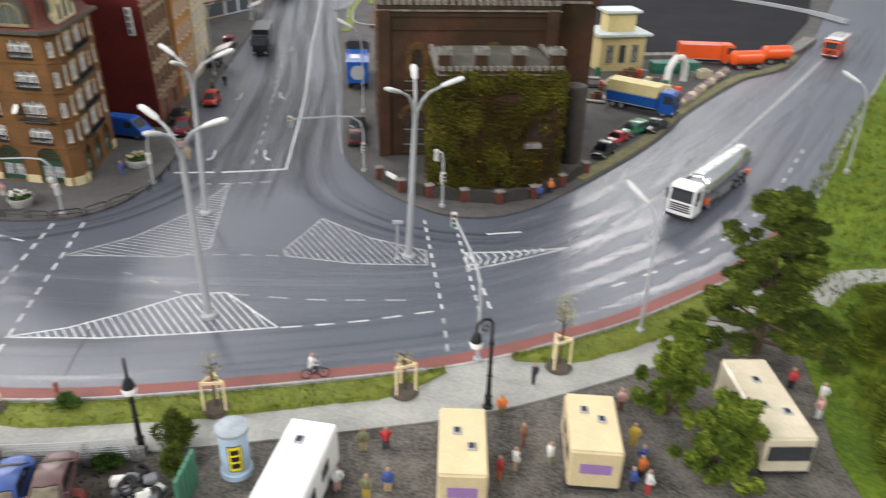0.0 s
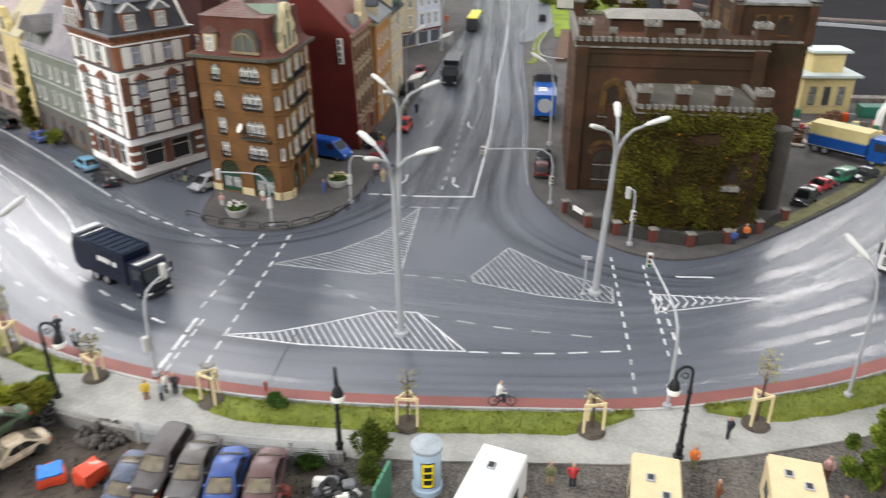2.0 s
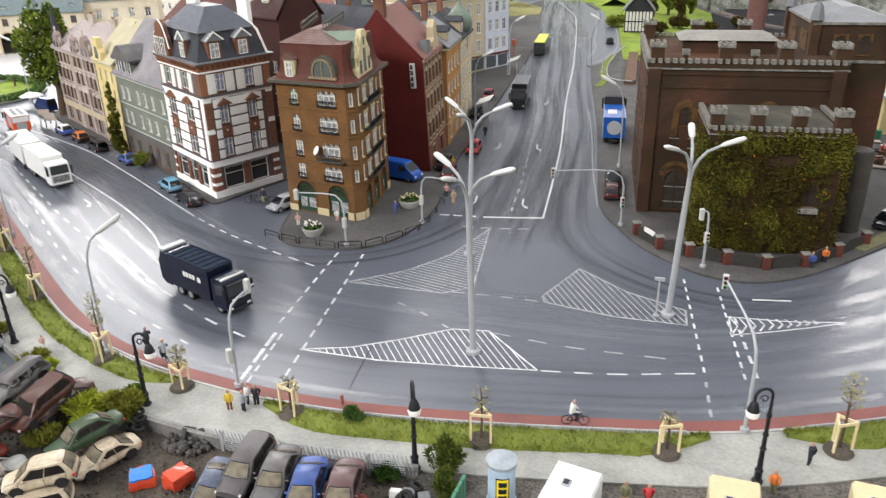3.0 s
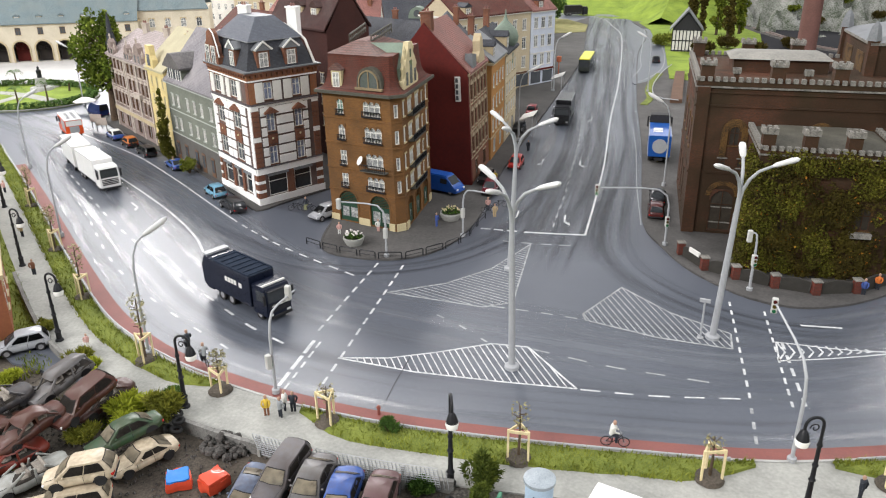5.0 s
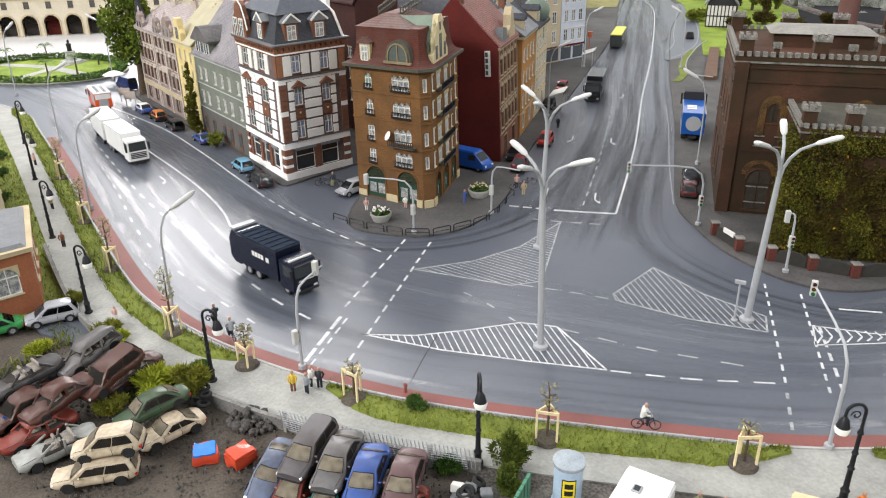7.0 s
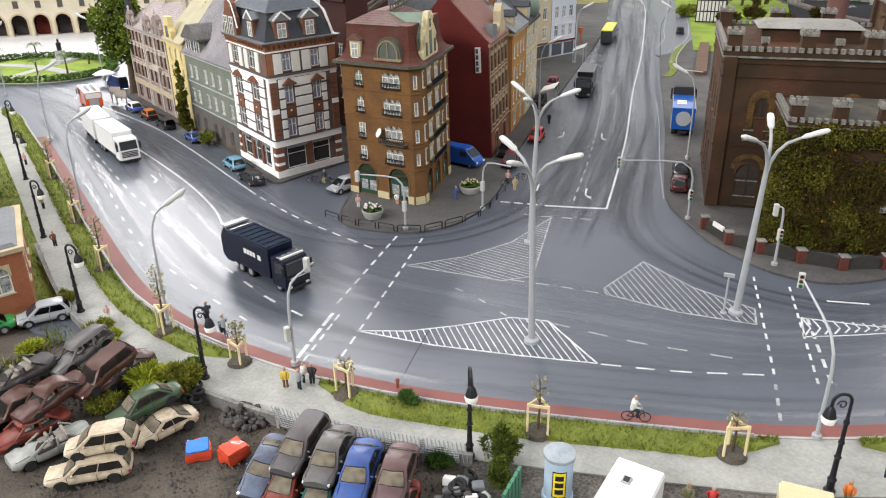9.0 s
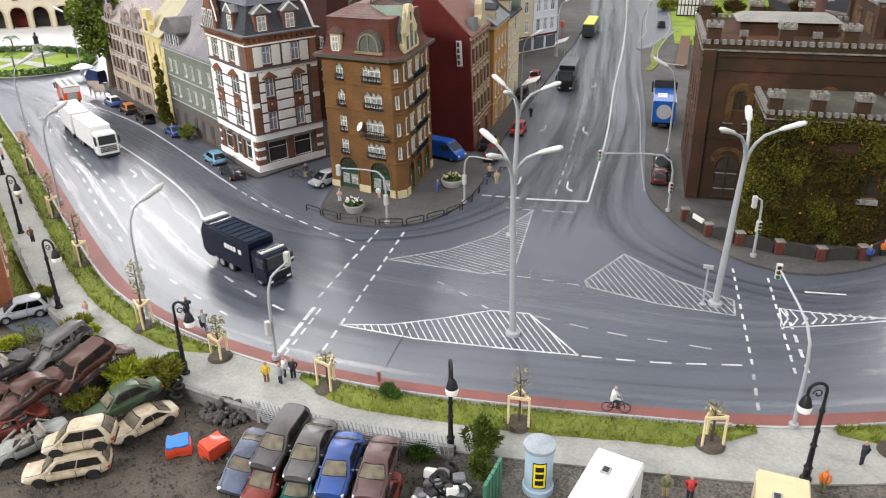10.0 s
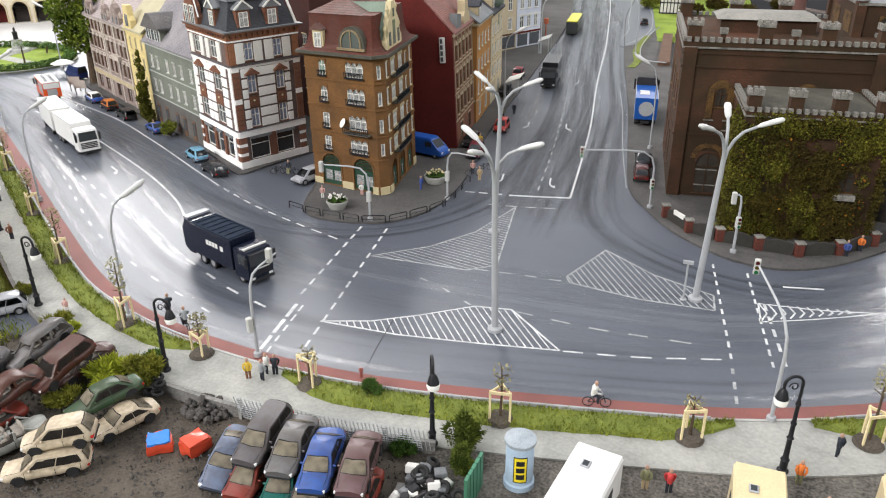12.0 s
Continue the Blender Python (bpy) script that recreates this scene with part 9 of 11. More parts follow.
def rigid_truck(name, x, y, rz, mat_cab, mat_box, L, label, h=4.2, group="", trailer=0.0, mat_low=None, z=0.0):
    ob = thing(name, P(x, y, z, rz), label, "truck", group)
    chassis(ob, -L, 1.2)
    axles(ob, (0.0, -L + 2.6, -L + 1.2) if L > 8 else (0.0, -L + 1.9))
    cab(ob, -0.9, 2.3, 2.8, 3.1, mat_cab, 0.5)
    if mat_low:
        cargo(ob, -L, -1.1, 0.95, h * 0.62, mat_low, 2.86, "side_wall")
        cargo(ob, -L + 0.03, -1.13, h * 0.62, h, mat_box, 2.8, "tarpaulin", ribs=False)
    else:
        cargo(ob, -L, -1.1, 0.95, h, mat_box)
    return ob


rigid_truck("box_truck", -88.6, 76.0, -28, WHITE_P, WHITE_P, 9.6, "white box truck on the curved main road")
c = P(-88.6, 76.0, 0, -28) @ P(-11.2, 0, 0, -4)
ob = thing("box_trailer", c, "white two-axle box trailer behind the truck", "trailer")
chassis(ob, -8.6, 0)
axles(ob, (-1.4, -7.0))
cargo(ob, -8.8, 0.2, 0.95, 4.2, WHITE_P)
bm = bmesh.new()
tube(bm, [(0.2, 0, 0.6), (1.6, 0, 0.6)], 0.08, 6)
part("drawbar", bm, DARK_PLASTIC, ob)
rigid_truck("box_truck", -37.0, 136.6, -82, BLACK, BLACK, 9.4, "black box truck coming along the side street", 4.3)
rigid_truck("flatbed_truck", 29.6, 108.6, -33, BLUE_P, colour("cream_tarp", (0.72, 0.62, 0.3), 0.6), 9.0, "blue truck with cream tarpaulin in the works yard", 4.2, mat_low=BLUE_P, z=0.18)

# blue parked tanker seen from behind
ob = thing("tank_truck", P(-17.9, 125.6, 0.18, 98) @ Matrix.Scale(1.17, 4), "bright blue works truck parked beside the brick works", "truck")
chassis(ob, -8.6, 1.2)
axles(ob, (0.0, -5.6, -7.0))
cab(ob, -0.9, 2.3, 2.8, 4.3, DARK_PLASTIC, 0.5)
c = cargo(ob, -8.6, -1.1, 0.95, 3.8, BLUE_P)
bm = bmesh.new()
tube(bm, [(-8.6, 0, 2.4), (-8.72, 0, 2.4)], 0.95, 20)
part("round_plate", bm, GREY_STEEL, c, "round grey rear plate")
bm = bmesh.new()
for k in range(3):
    box(bm, -6.6 + k * 0.8, -0.3, 3.81, -6.1 + k * 0.8, 0.9, 3.86)
part("roof_mark", bm, FRAME_WHITE, c, "plain white bars on the roof")

# white and chrome tanker at the lights
ob = thing("tanker_lorry", P(23.9, 74.0, 0.0, -128), "white cab tanker lorry with polished chrome tank waiting on the road", "truck")
CHROME = material("polished_tank", (0.86, 0.87, 0.88), (0.7, 0.71, 0.72), 0.13, 2, 0.5, metal=0.95)
chassis(ob, -3.6, 1.2)
axles(ob, (0.0, -3.2))
cab(ob, -0.9, 2.3, 2.8, 3.3, WHITE_P, 0.5)
bm = bmesh.new()
tube(bm, [(-15.2, 0, 2.75), (-15.0, 0, 2.75), (-14.6, 0, 2.75), (-2.2, 0, 2.75), (-1.8, 0, 2.75), (-1.6, 0, 2.75)], [0.5, 1.1, 1.38, 1.38, 1.1, 0.5], 24)
tk = part("tank", bm, CHROME, ob)
bm = bmesh.new()
box(bm, -14.5, -0.45, 4.05, -2.4, 0.45, 4.22)
part("walkway", bm, WHITE_P, tk)
for k in range(5):
    bm = bmesh.new()
    lathe(bm, [(0.42, 4.1), (0.42, 4.35), (0.2, 4.42)], 12, -13.2 + k * 2.5, 0)
    part("manhole", bm, WHITE_P, tk)
axles(ob, (-11.2, -12.6, -14.0))
bm = bmesh.new()
box(bm, -15.0, -1.1, 0.6, -2.4, 1.1, 1.0)
box(bm, -9.5, -1.35, 0.5, -6.0, 1.35, 1.3, bevel=0.06)
part("trailer_frame", bm, ZINC, ob)
for xx in (-2.9, -14.7):
    for s in (-1, 1):
        bm = bmesh.new()
        box(bm, xx - 0.5, s * 1.2 - 0.15, 0.8, xx + 0.5, s * 1.2 + 0.15, 1.4, bevel=0.04)
        part("locker", bm, ORANGE_P, ob, "orange-red locker")


def fire_engine(x, y, rz, label, L=8.0):
    ob = thing("fire_engine", P(x, y, 0, rz), label, "fire engine", "fire engines")
    chassis(ob, -L + 0.6, 1.2)
    axles(ob, (0.0, -4.6))
    cab(ob, -2.6, 4.0, 2.8, 2.9, ORANGE_P, 0.5)
    c = cargo(ob, -L + 0.8, -2.7, 0.95, 3.5, ORANGE_P, 2.85, "equipment_body", ribs=False)
    for s in (-1, 1):
        for k in range(3):
            bm = bmesh.new()
            box(bm, -L + 1.1 + k * 1.4, s * 1.43 - 0.03, 1.5, -L + 2.3 + k * 1.4, s * 1.43 + 0.03, 3.2)
            part("roller_shutter", bm, GREY_STEEL, c, "grey roller shutter")
    bm = bmesh.new()
    box(bm, -L + 0.7, -1.44, 3.5, 0.9, 1.44, 3.62, bevel=0.03)
    part("roof_deck", bm, WHITE_P, c, "white roof deck")
    bm = bmesh.new()
    box(bm, -L + 0.76, -1.3, 2.5, -L + 0.82, 1.3, 3.4)
    part("rear_panel", bm, WHITE_P, c, "white rear panel")
    bm = bmesh.new()
    box(bm, -L + 0.75, -0.8, 1.2, -L + 0.81, 0.8, 2.4)
    part("rear_shutter", bm, GREY_STEEL, c)
    bm = bmesh.new()
    for s in (-0.75, -0.25, 0.35, 0.85):
        tube(bm, [(-L + 0.6, s, 3.85), (-1.2, s, 3.85)], 0.06, 5)
    for k in range(12):
        for s in (-0.75, 0.35):
            tube(bm, [(-L + 0.9 + k * 0.5, s, 3.85), (-L + 0.9 + k * 0.5, s + 0.5, 3.85)], 0.04, 4)
    part("ladder", bm, GREY_STEEL, ob, "grey roof ladder")
    bm = bmesh.new()
    box(bm, 0.5, -0.9, 3.4, 0.9, 0.9, 3.62, bevel=0.05)
    part("beacon", bm, DEEP_BLUE, ob, "blue beacon bar")
    return ob


fire_engine(-121.5, 99.6, 146, "orange-red and white fire engine on the main road")
fire_engine(70.5, 150.0, -125, "small red fire engine far along the road")

# articulated bus
ob = thing("bus", P(-47.0, 205.0, 0, 97), "city bus with bright yellow roof and dark sides", "bus")
bm = bmesh.new()
box(bm, -13.4, -1.4, 0.35, 0.6, 1.4, 3.3, bevel=0.12)
b = part("body", bm, colour("bus_dark", (0.03, 0.035, 0.03)), ob)
bm = bmesh.new()
box(bm, -13.3, -1.38, 3.3, 0.5, 1.38, 3.55, bevel=0.08)
part("roof", bm, colour("bus_yellow", (0.8, 0.75, 0.03)), ob, "bright yellow roof")
bm = bmesh.new()
box(bm, -13.44, -1.15, 1.5, -13.4, 1.15, 2.9)
for s in (-1, 1):
    for k in range(7):
        box(bm, -12.8 + k * 1.85, s * 1.41 - 0.02, 1.6, -11.2 + k * 1.85, s * 1.41 + 0.02, 2.8)
part("windows", bm, CAR_GLASS, b)
axles(ob, (-1.6, -9.4), 2.8, 0.52)

# orange works vehicles in the yard
for x, y, rz, L, lab in ((47.5, 141.5, 0, 8.5, "orange fire engine with grey top parked in the yard"),):
    rigid_truck("works_truck", x, y, rz, ORANGE_P, ORANGE_P, L, lab, 3.6, z=0.18)
for x, y, L in ((50.5, 138.5, 6.0), (57.5, 143.5, 5.5)):
    ob = thing("tank_trailer", P(x, y, 0.18, 15), "orange cylinder tank trailer in the yard", "trailer", "tank trailers")
    bm = bmesh.new()
    tube(bm, [(-L / 2, 0, 1.9), (-L / 2 + 0.3, 0, 1.9), (L / 2 - 0.3, 0, 1.9), (L / 2, 0, 1.9)], [0.8, 1.3, 1.3, 0.8], 18)
    part("tank", bm, ORANGE_P, ob)
    chassis(ob, -L / 2, L / 2)
    axles(ob, (-L / 3, L / 3))


# camper vans by the footpath
def camper(x, y, rz, mat, L, W, H, label, hatches, sign=True, front=True):
    ob = thing("camper", P(x, y, 0.0, rz), label, "camper van", "camper vans")
    bm = bmesh.new()
    box(bm, -L / 2, -W / 2, 0.5, L / 2, W / 2, H, bevel=0.14)
    b = part("body", bm, mat, ob)
    bm = bmesh.new()
    box(bm, -L / 2 + 0.08, -W / 2 + 0.08, H - 0.04, L / 2 - 0.08, W / 2 - 0.08, H + 0.06, bevel=0.03)
    r = part("roof", bm, mat, b)
    for hx, hy in hatches:
        bm = bmesh.new()
        box(bm, hx - 0.32, hy - 0.26, H + 0.05, hx + 0.32, hy + 0.26, H + 0.16, bevel=0.03)
        hh = part("roof_hatch", bm, GREY_STEEL, b)
        bm = bmesh.new()
        box(bm, hx - 0.22, hy - 0.17, H + 0.155, hx + 0.22, hy + 0.17, H + 0.175)
        part("hatch_pane", bm, CAR_GLASS, hh)
    if sign:
        bm = bmesh.new()
        box(bm, -L / 2 - 0.03, -W * 0.3, H * 0.5, -L / 2 + 0.01, W * 0.3, H * 0.72)
        part("rear_window", bm, colour("lilac_pane", (0.33, 0.2, 0.42)), b, "lilac tinted rear window")
    for s in (-1, 1):
        for wx in (-L * 0.22, L * 0.12):
            bm = bmesh.new()
            box(bm, wx - 0.6, s * (W / 2) - 0.03, H * 0.5, wx + 0.6, s * (W / 2) + 0.03, H * 0.76, bevel=0.02)
            part("side_window", bm, CAR_GLASS, b)
    bm = bmesh.new()
    box(bm, -L / 2 - 0.05, -W / 2 + 0.05, 0.42, L / 2 + 0.04, W / 2 - 0.05, 0.6)
    part("skirt", bm, DARK_PLASTIC, ob)
    wheels(ob, [(sx * L * 0.3, sy * (W / 2 - 0.15)) for sx in (-1, 1) for sy in (-1, 1)], 0.42, 0.3)
    return ob


CREAM_P, IVORY_P = colour("cream_paint", (0.66, 0.54, 0.32), 0.45, 0.25), colour("ivory_paint", (0.66, 0.585, 0.43), 0.45, 0.3)
camper(-8.4, 32.0, 82, WHITE_P, 6.8, 2.9, 3.3, "white camper van with a ridged roof", ((1.6, 0.3),), False)
camper(1.0, 34.3, 91, CREAM_P, 5.7, 2.85, 3.3, "cream camper van with two roof hatches", ((0.7, 0.35), (-0.6, -0.5)))
camper(8.9, 36.4, 88, CREAM_P, 5.3, 3.1, 3.3, "cream camper van with lilac rear window", ((1.0, 0.5), (0.2, -0.5)))
ob = camper(20.5, 39.8, 94, IVORY_P, 8.0, 3.1, 3.2, "long cream touring bus with roof vents", ((1.6, 0.1), (-0.9, 0.6), (-1.6, -0.6)), False)
bm = bmesh.new()
box(bm, -4.06, -1.35, 1.5, -3.98, 1.35, 2.6)
part("windscreen", bm, CAR_GLASS, ob)

# wrecks in the scrap yard
R_BROWN, R_RED, R_GREY, R_DARK, R_WHITE, R_GREEN = rusty("rust_brown", (0.06, 0.013, 0.008)), rusty("rust_red", (0.19, 0.02, 0.011)), rusty("dusty_grey", (0.1, 0.098, 0.1)), rusty("dusty_dark", (0.035, 0.035, 0.04)), rusty("dusty_cream", (0.55, 0.46, 0.33)), rusty("dusty_green", (0.018, 0.055, 0.02))
R_PURPLE, R_BLUE, R_SILVER = rusty("dusty_plum", (0.1, 0.05, 0.055)), rusty("dusty_blue", (0.015, 0.07, 0.28)), rusty("dusty_silver", (0.3, 0.31, 0.29))
DUST_GLASS = material("dusty_glass", (0.42, 0.36, 0.26), (0.16, 0.14, 0.11), 0.3, 2.0, 1.0, fine=0.6)
for row in (
    # lower layer
    (-21.0, 28.9, -80, R_RED, "saloon", "rust red wreck under a plum saloon", -0.1, 0, 0, False), (-24.0, 28.6, -78, R_DARK, "saloon", "dark wreck under a blue saloon", -0.1, 0, 0, False), (-25.9, 28.6, -80, colour("teal_dusty", (0.02, 0.12, 0.1)), "saloon", "teal wreck at the bottom of a stack", -0.1, 0, 0, False), (-28.2, 28.4, -86, R_RED, "hatch", "rust red wreck at the bottom of a stack", -0.1, 0, 0, False),
    # upper layer
    (-21.6, 30.3, -77, R_PURPLE, "saloon", "dusty plum saloon stacked on another wreck", 1.35, 0, 2, True), (-23.9, 29.8, -76, R_BLUE, "saloon", "blue saloon stacked on another wreck", 1.3, 0, 3, True), (-26.2, 30.2, -79, R_GREY, "saloon", "dusty grey saloon stacked on another wreck", 1.4, 0, 2, True), (-28.5, 30.4, -85, rusty("dusty_mauve", (0.08, 0.074, 0.08)), "estate", "burnt dark estate stacked with its bonnet gone", 1.4, 0, 3, False),
    (-30.5, 29.0, -80, rusty("dusty_steel_blue", (0.1, 0.13, 0.2)), "coupe", "crushed steel blue wreck leaning on the stack", 0.2, -8, 12, False),
    (-41.0, 24.5, -142, R_WHITE, "estate", "cream wreck at the bottom of a pair", -0.1, 0, 0, True), (-40.6, 25.6, -146, R_WHITE, "hatch", "cream hatchback piled on another wreck", 1.45, 0, 4, True),
    (-45.4, 25.2, -112, R_SILVER, "saloon", "dusty silver saloon in the scrap yard", -0.1, 0, 0, True),
    (-39.8, 29.8, -112, R_WHITE, "coupe", "cream roofless wreck beside the bushes", -0.1, 0, 0, True), (-41.4, 30.2, -116, R_GREEN, "saloon", "green and grey wreck resting on a cream one", 1.0, 8, 6, False),
    (-48.2, 25.9, -104, R_RED, "saloon", "bright red wreck under brown ones", -0.1, 0, 0, False), (-48.0, 28.0, -100, R_BROWN, "saloon", "brown wreck on top of a red one", 1.35, 0, 8, True), (-46.6, 31.6, -97, R_BROWN, "estate", "red-brown wreck piled at a slant", 1.7, 0, 14, True), (-47.4, 33.8, -98, rusty("rust_maroon", (0.05, 0.014, 0.012)), "saloon", "maroon wreck at the bottom of a pile", 0.1, 0, 4, True),
    (-50.0, 32.8, -100, R_GREY, "estate", "grey stripped wreck on the pile", 1.8, 6, 12, False), (-52.3, 28.8, -106, R_DARK, "saloon", "dark wreck with torn roof", 1.5, 0, 8, True), (-53.0, 31.0, -106, R_GREY, "saloon", "grey wreck without glass", 0.0, 0, 0, True), (-50.6, 27.0, -100, R_BROWN, "saloon", "burnt brown wreck in the pile", 0.4, 0, 6, False), (-51.6, 24.0, -104, R_BLUE, "hatch", "blue crushed wreck at the pile's edge", -0.1, 0, 0, False), (-55.2, 26.5, -108, R_DARK, "saloon", "dark gutted wreck at the pile's edge", -0.1, 0, 0, False),
):
    car(*row, glass_mat=GUTTED if row[0] < -45 else DUST_GLASS, group="scrap cars")
for x, y, rz, m, lab in ((-35.9, 28.9, 40, colour("panel_blue", (0.03, 0.2, 0.6), 0.5), "cut blue and red car roof panel on the soil"), (-33.6, 29.7, 70, colour("panel_red", (0.6, 0.07, 0.03), 0.5), "cut red car body shell on the soil")):
    ob = thing("body_shell", P(x, y, -0.1, rz), lab, "scrap")
    for nm, sc, up in (("shell", (0.84, 0.72, 0.4), 0.36), ("roof_panel", (0.74, 0.66, 0.16), 0.78)):
        bm = bmesh.new()
        bmesh.ops.create_cube(bm, size=2)
        bmesh.ops.subdivide_edges(bm, edges=list(bm.edges), cuts=4, use_grid_fill=True)
        for v in bm.verts:
            v.co = v.co * 0.84 + v.co.normalized() * 0.2
            v.co = Vector((v.co.x * sc[0], v.co.y * sc[1], v.co.z * sc[2] + up))
            v.co += Vector((0.16, 0.16, 0.12)) * noise.noise(v.co * 1.6 + Vector((x, y, up)))
        part(nm, bm, m if nm == "roof_panel" else colour("panel_red", (0.5, 0.06, 0.03), 0.5), ob)


# ---- scrap yard details ----
KERB_DARK = material("weathered_wall", (0.24, 0.235, 0.22), (0.11, 0.108, 0.1), 0.9, 1.2, 1.0, 0.8, fine=0.16)
wall_line = [p for p in offset(KERB_LINE, 5.7) if -75 < p.x < -17.2]
bm = bmesh.new()
strip(bm, wall_line, 0.0, 0.35, -0.6, 0.75)
solid("yard_wall", bm, KERB_DARK, "low grey concrete wall along the scrap yard", "wall")
ob = thing("mesh_fence", P(), "leaning grey wire mesh fence on the yard wall", "fence")
mesh_line = [p for p in offset(KERB_LINE, 6.1) if -34.0 < p.x < -17.8]
bm = bmesh.new()
H = 2.1
wires = [mesh_line[i].lerp(mesh_line[i + 1], f) for i in range(len(mesh_line) - 1) for f in (0, 0.17, 0.33, 0.5, 0.67, 0.83)]
for k in range(0, 10):
    z = 0.1 + k * H / 9
    for a, b in zip(wires[::3], wires[3::3]):
        tube(bm, [(a.x, a.y - z * 0.25, z), (b.x, b.y - z * 0.25, z)], 0.03, 3, False)
for p in wires:
    tube(bm, [(p.x, p.y, 0.1), (p.x, p.y - H * 0.25, H)], 0.03, 3, False)
part("wire", bm, GREY_STEEL, ob)["kind"] = "stuff"
for p in mesh_line[::3]:
    bm = bmesh.new()
    box(bm, p.x - 0.12, p.y - 0.12, -0.3, p.x + 0.12, p.y + 0.12, 1.6)
    part("fence_post", bm, CONCRETE, ob)


def old_tyre(x, y, z, rx, rz):
    bm = bmesh.new()
    pts = [(0.36 * math.cos(2 * math.pi * k / 14), 0.36 * math.sin(2 * math.pi * k / 14), 0) for k in range(15)]
    tube(bm, pts, 0.14, 7)
    solid("old_tyre", bm, RUBBER, "worn black scrap tyre", "tyre", P(x, y, z, rz, rx), "scrap tyres")


rng = random.Random(11)
for x, y, n in ((-39.8, 33.6, 4), (-17.5, 32.4, 9), (-16.4, 31.0, 6), (-42.5, 35.2, 3)):
    for k in range(n):
        old_tyre(x + rng.uniform(-0.9, 0.9), y + rng.uniform(-0.8, 0.8), rng.uniform(0.1, 0.9), rng.uniform(-50, 50), rng.uniform(0, 180))
ob = thing("rubble_heap", P(-35.6, 33.4, -0.1), "small heap of grey broken rubble", "rubble")
for k in range(80):
    a, q = rng.random() * 6.28, 1.9 * math.sqrt(rng.random())
    r = rng.uniform(0.14, 0.34)
    bm = bmesh.new()
    bmesh.ops.create_icosphere(bm, subdivisions=1, radius=r)
    for v in bm.verts:
        v.co *= 0.75 + 0.5 * rng.random()
    part("rock", bm, GRAVEL, ob, at=P(q * math.cos(a), q * math.sin(a) * 0.7, max(0.1, 1.0 - q * 0.45) * rng.random() + 0.1), smooth=False)
# motor parts heap behind the column
ob = thing("engine_heap", P(-17.6, 31.6, 0), "heap of dark engine parts and white cans", "scrap")
for k in range(26):
    bm = bmesh.new()
    x, y, z = rng.uniform(-2, 1.5), rng.uniform(-1.6, 1.2), rng.uniform(0.1, 0.7)
    if k % 3:
        box(bm, -0.4, -0.3, -0.25, 0.4, 0.3, 0.3, bevel=0.06)
    else:
        lathe(bm, [(0.28, -0.3), (0.28, 0.3), (0.2, 0.36)], 10)
    part("scrap_piece", bm, (DARK_PLASTIC, ZINC, FRAME_WHITE, R_DARK)[k % 4], ob, at=P(x, y, z, rng.uniform(0, 180), rng.uniform(-40, 40)))
bm = bmesh.new()
for k in range(5):
    box(bm, -14.9 + 0.02 * k, 30.6 + k * 0.55, -0.2, -14.7 + 0.02 * k, 31.1 + k * 0.55, 2.6)
solid("board_fence", bm, colour("green_board", (0.06, 0.2, 0.12), 0.6), "short green board fence at the yard's end", "fence")
for k, (x, y, r, h, tone) in enumerate(((-41.8, 34.2, 1.7, 2.6, 1), (-44.5, 34.0, 1.9, 1.6, 1), (-43.4, 31.8, 1.6, 1.5, 1), (-45.6, 30.2, 1.3, 1.2, 1), (-17.0, 35.8, 1.6, 2.6, 1), (-16.0, 33.8, 1.1, 2.2, 1), (-54.8, 38.6, 1.5, 1.3, 1), (-52.5, 37.6, 1.2, 1.0, 1), (-57.0, 33.5, 1.4, 1.2, 1), (-62.0, 41.0, 1.3, 1.0, 1), (-20.5, 34.4, 1.0, 1.0, 0), (-43.0, 36.4, 1.1, 1.2, 0))):
    shrub(x, y, r, h, (9 if x > -40 else 13 if k % 3 else 6) if tone else 0, 760, 0.3, 20 + k, -0.1, "yellow-green bushy scrub at the scrap yard" if tone else "dark low scrub by the yard wall")
spots = []
for _ in range(5200):
    x, y = rng.uniform(-60, -38), rng.uniform(24, 38)
    if noise.noise(Vector((x * 0.25, y * 0.25, 3))) > 0.12 and min((q.x - x) ** 2 + (q.y - y) ** 2 for q in KERB_LINE[::2]) > 46:
        spots.append((x, y, -0.1))
grass_tufts("yard_grass", "sparse weedy grass in the scrap yard", spots, 1, 0.45, 0.07, 9)
# pebbles
bm_pts, bm_faces = [], []
for _ in range(5200):
    x, y = rng.uniform(-58, 26), rng.uniform(22, 36 + 0)
    y += max(0, (x + 5) * 0.22)
    r = rng.uniform(0.04, 0.13)
    b = len(bm_pts)
    z = -0.2
    bm_pts += [((x - r) * U, (y - r * 0.6) * U, z * U), ((x + r) * U, (y - r * 0.5) * U, z * U), ((x + r * 0.2) * U, (y + r) * U, z * U), (x * U, y * U, (z + r * 0.7 + 0.12) * U)]
    bm_faces += [(b, b + 1, b + 3), (b + 1, b + 2, b + 3), (b + 2, b, b + 3)]
me = bpy.data.meshes.new("grit")
me.from_pydata(bm_pts, [], bm_faces)
me.materials.append(GRAVEL)
tagged(new("grit", me), "loose grit and pebbles on the yard soil", "gravel", kind="stuff")
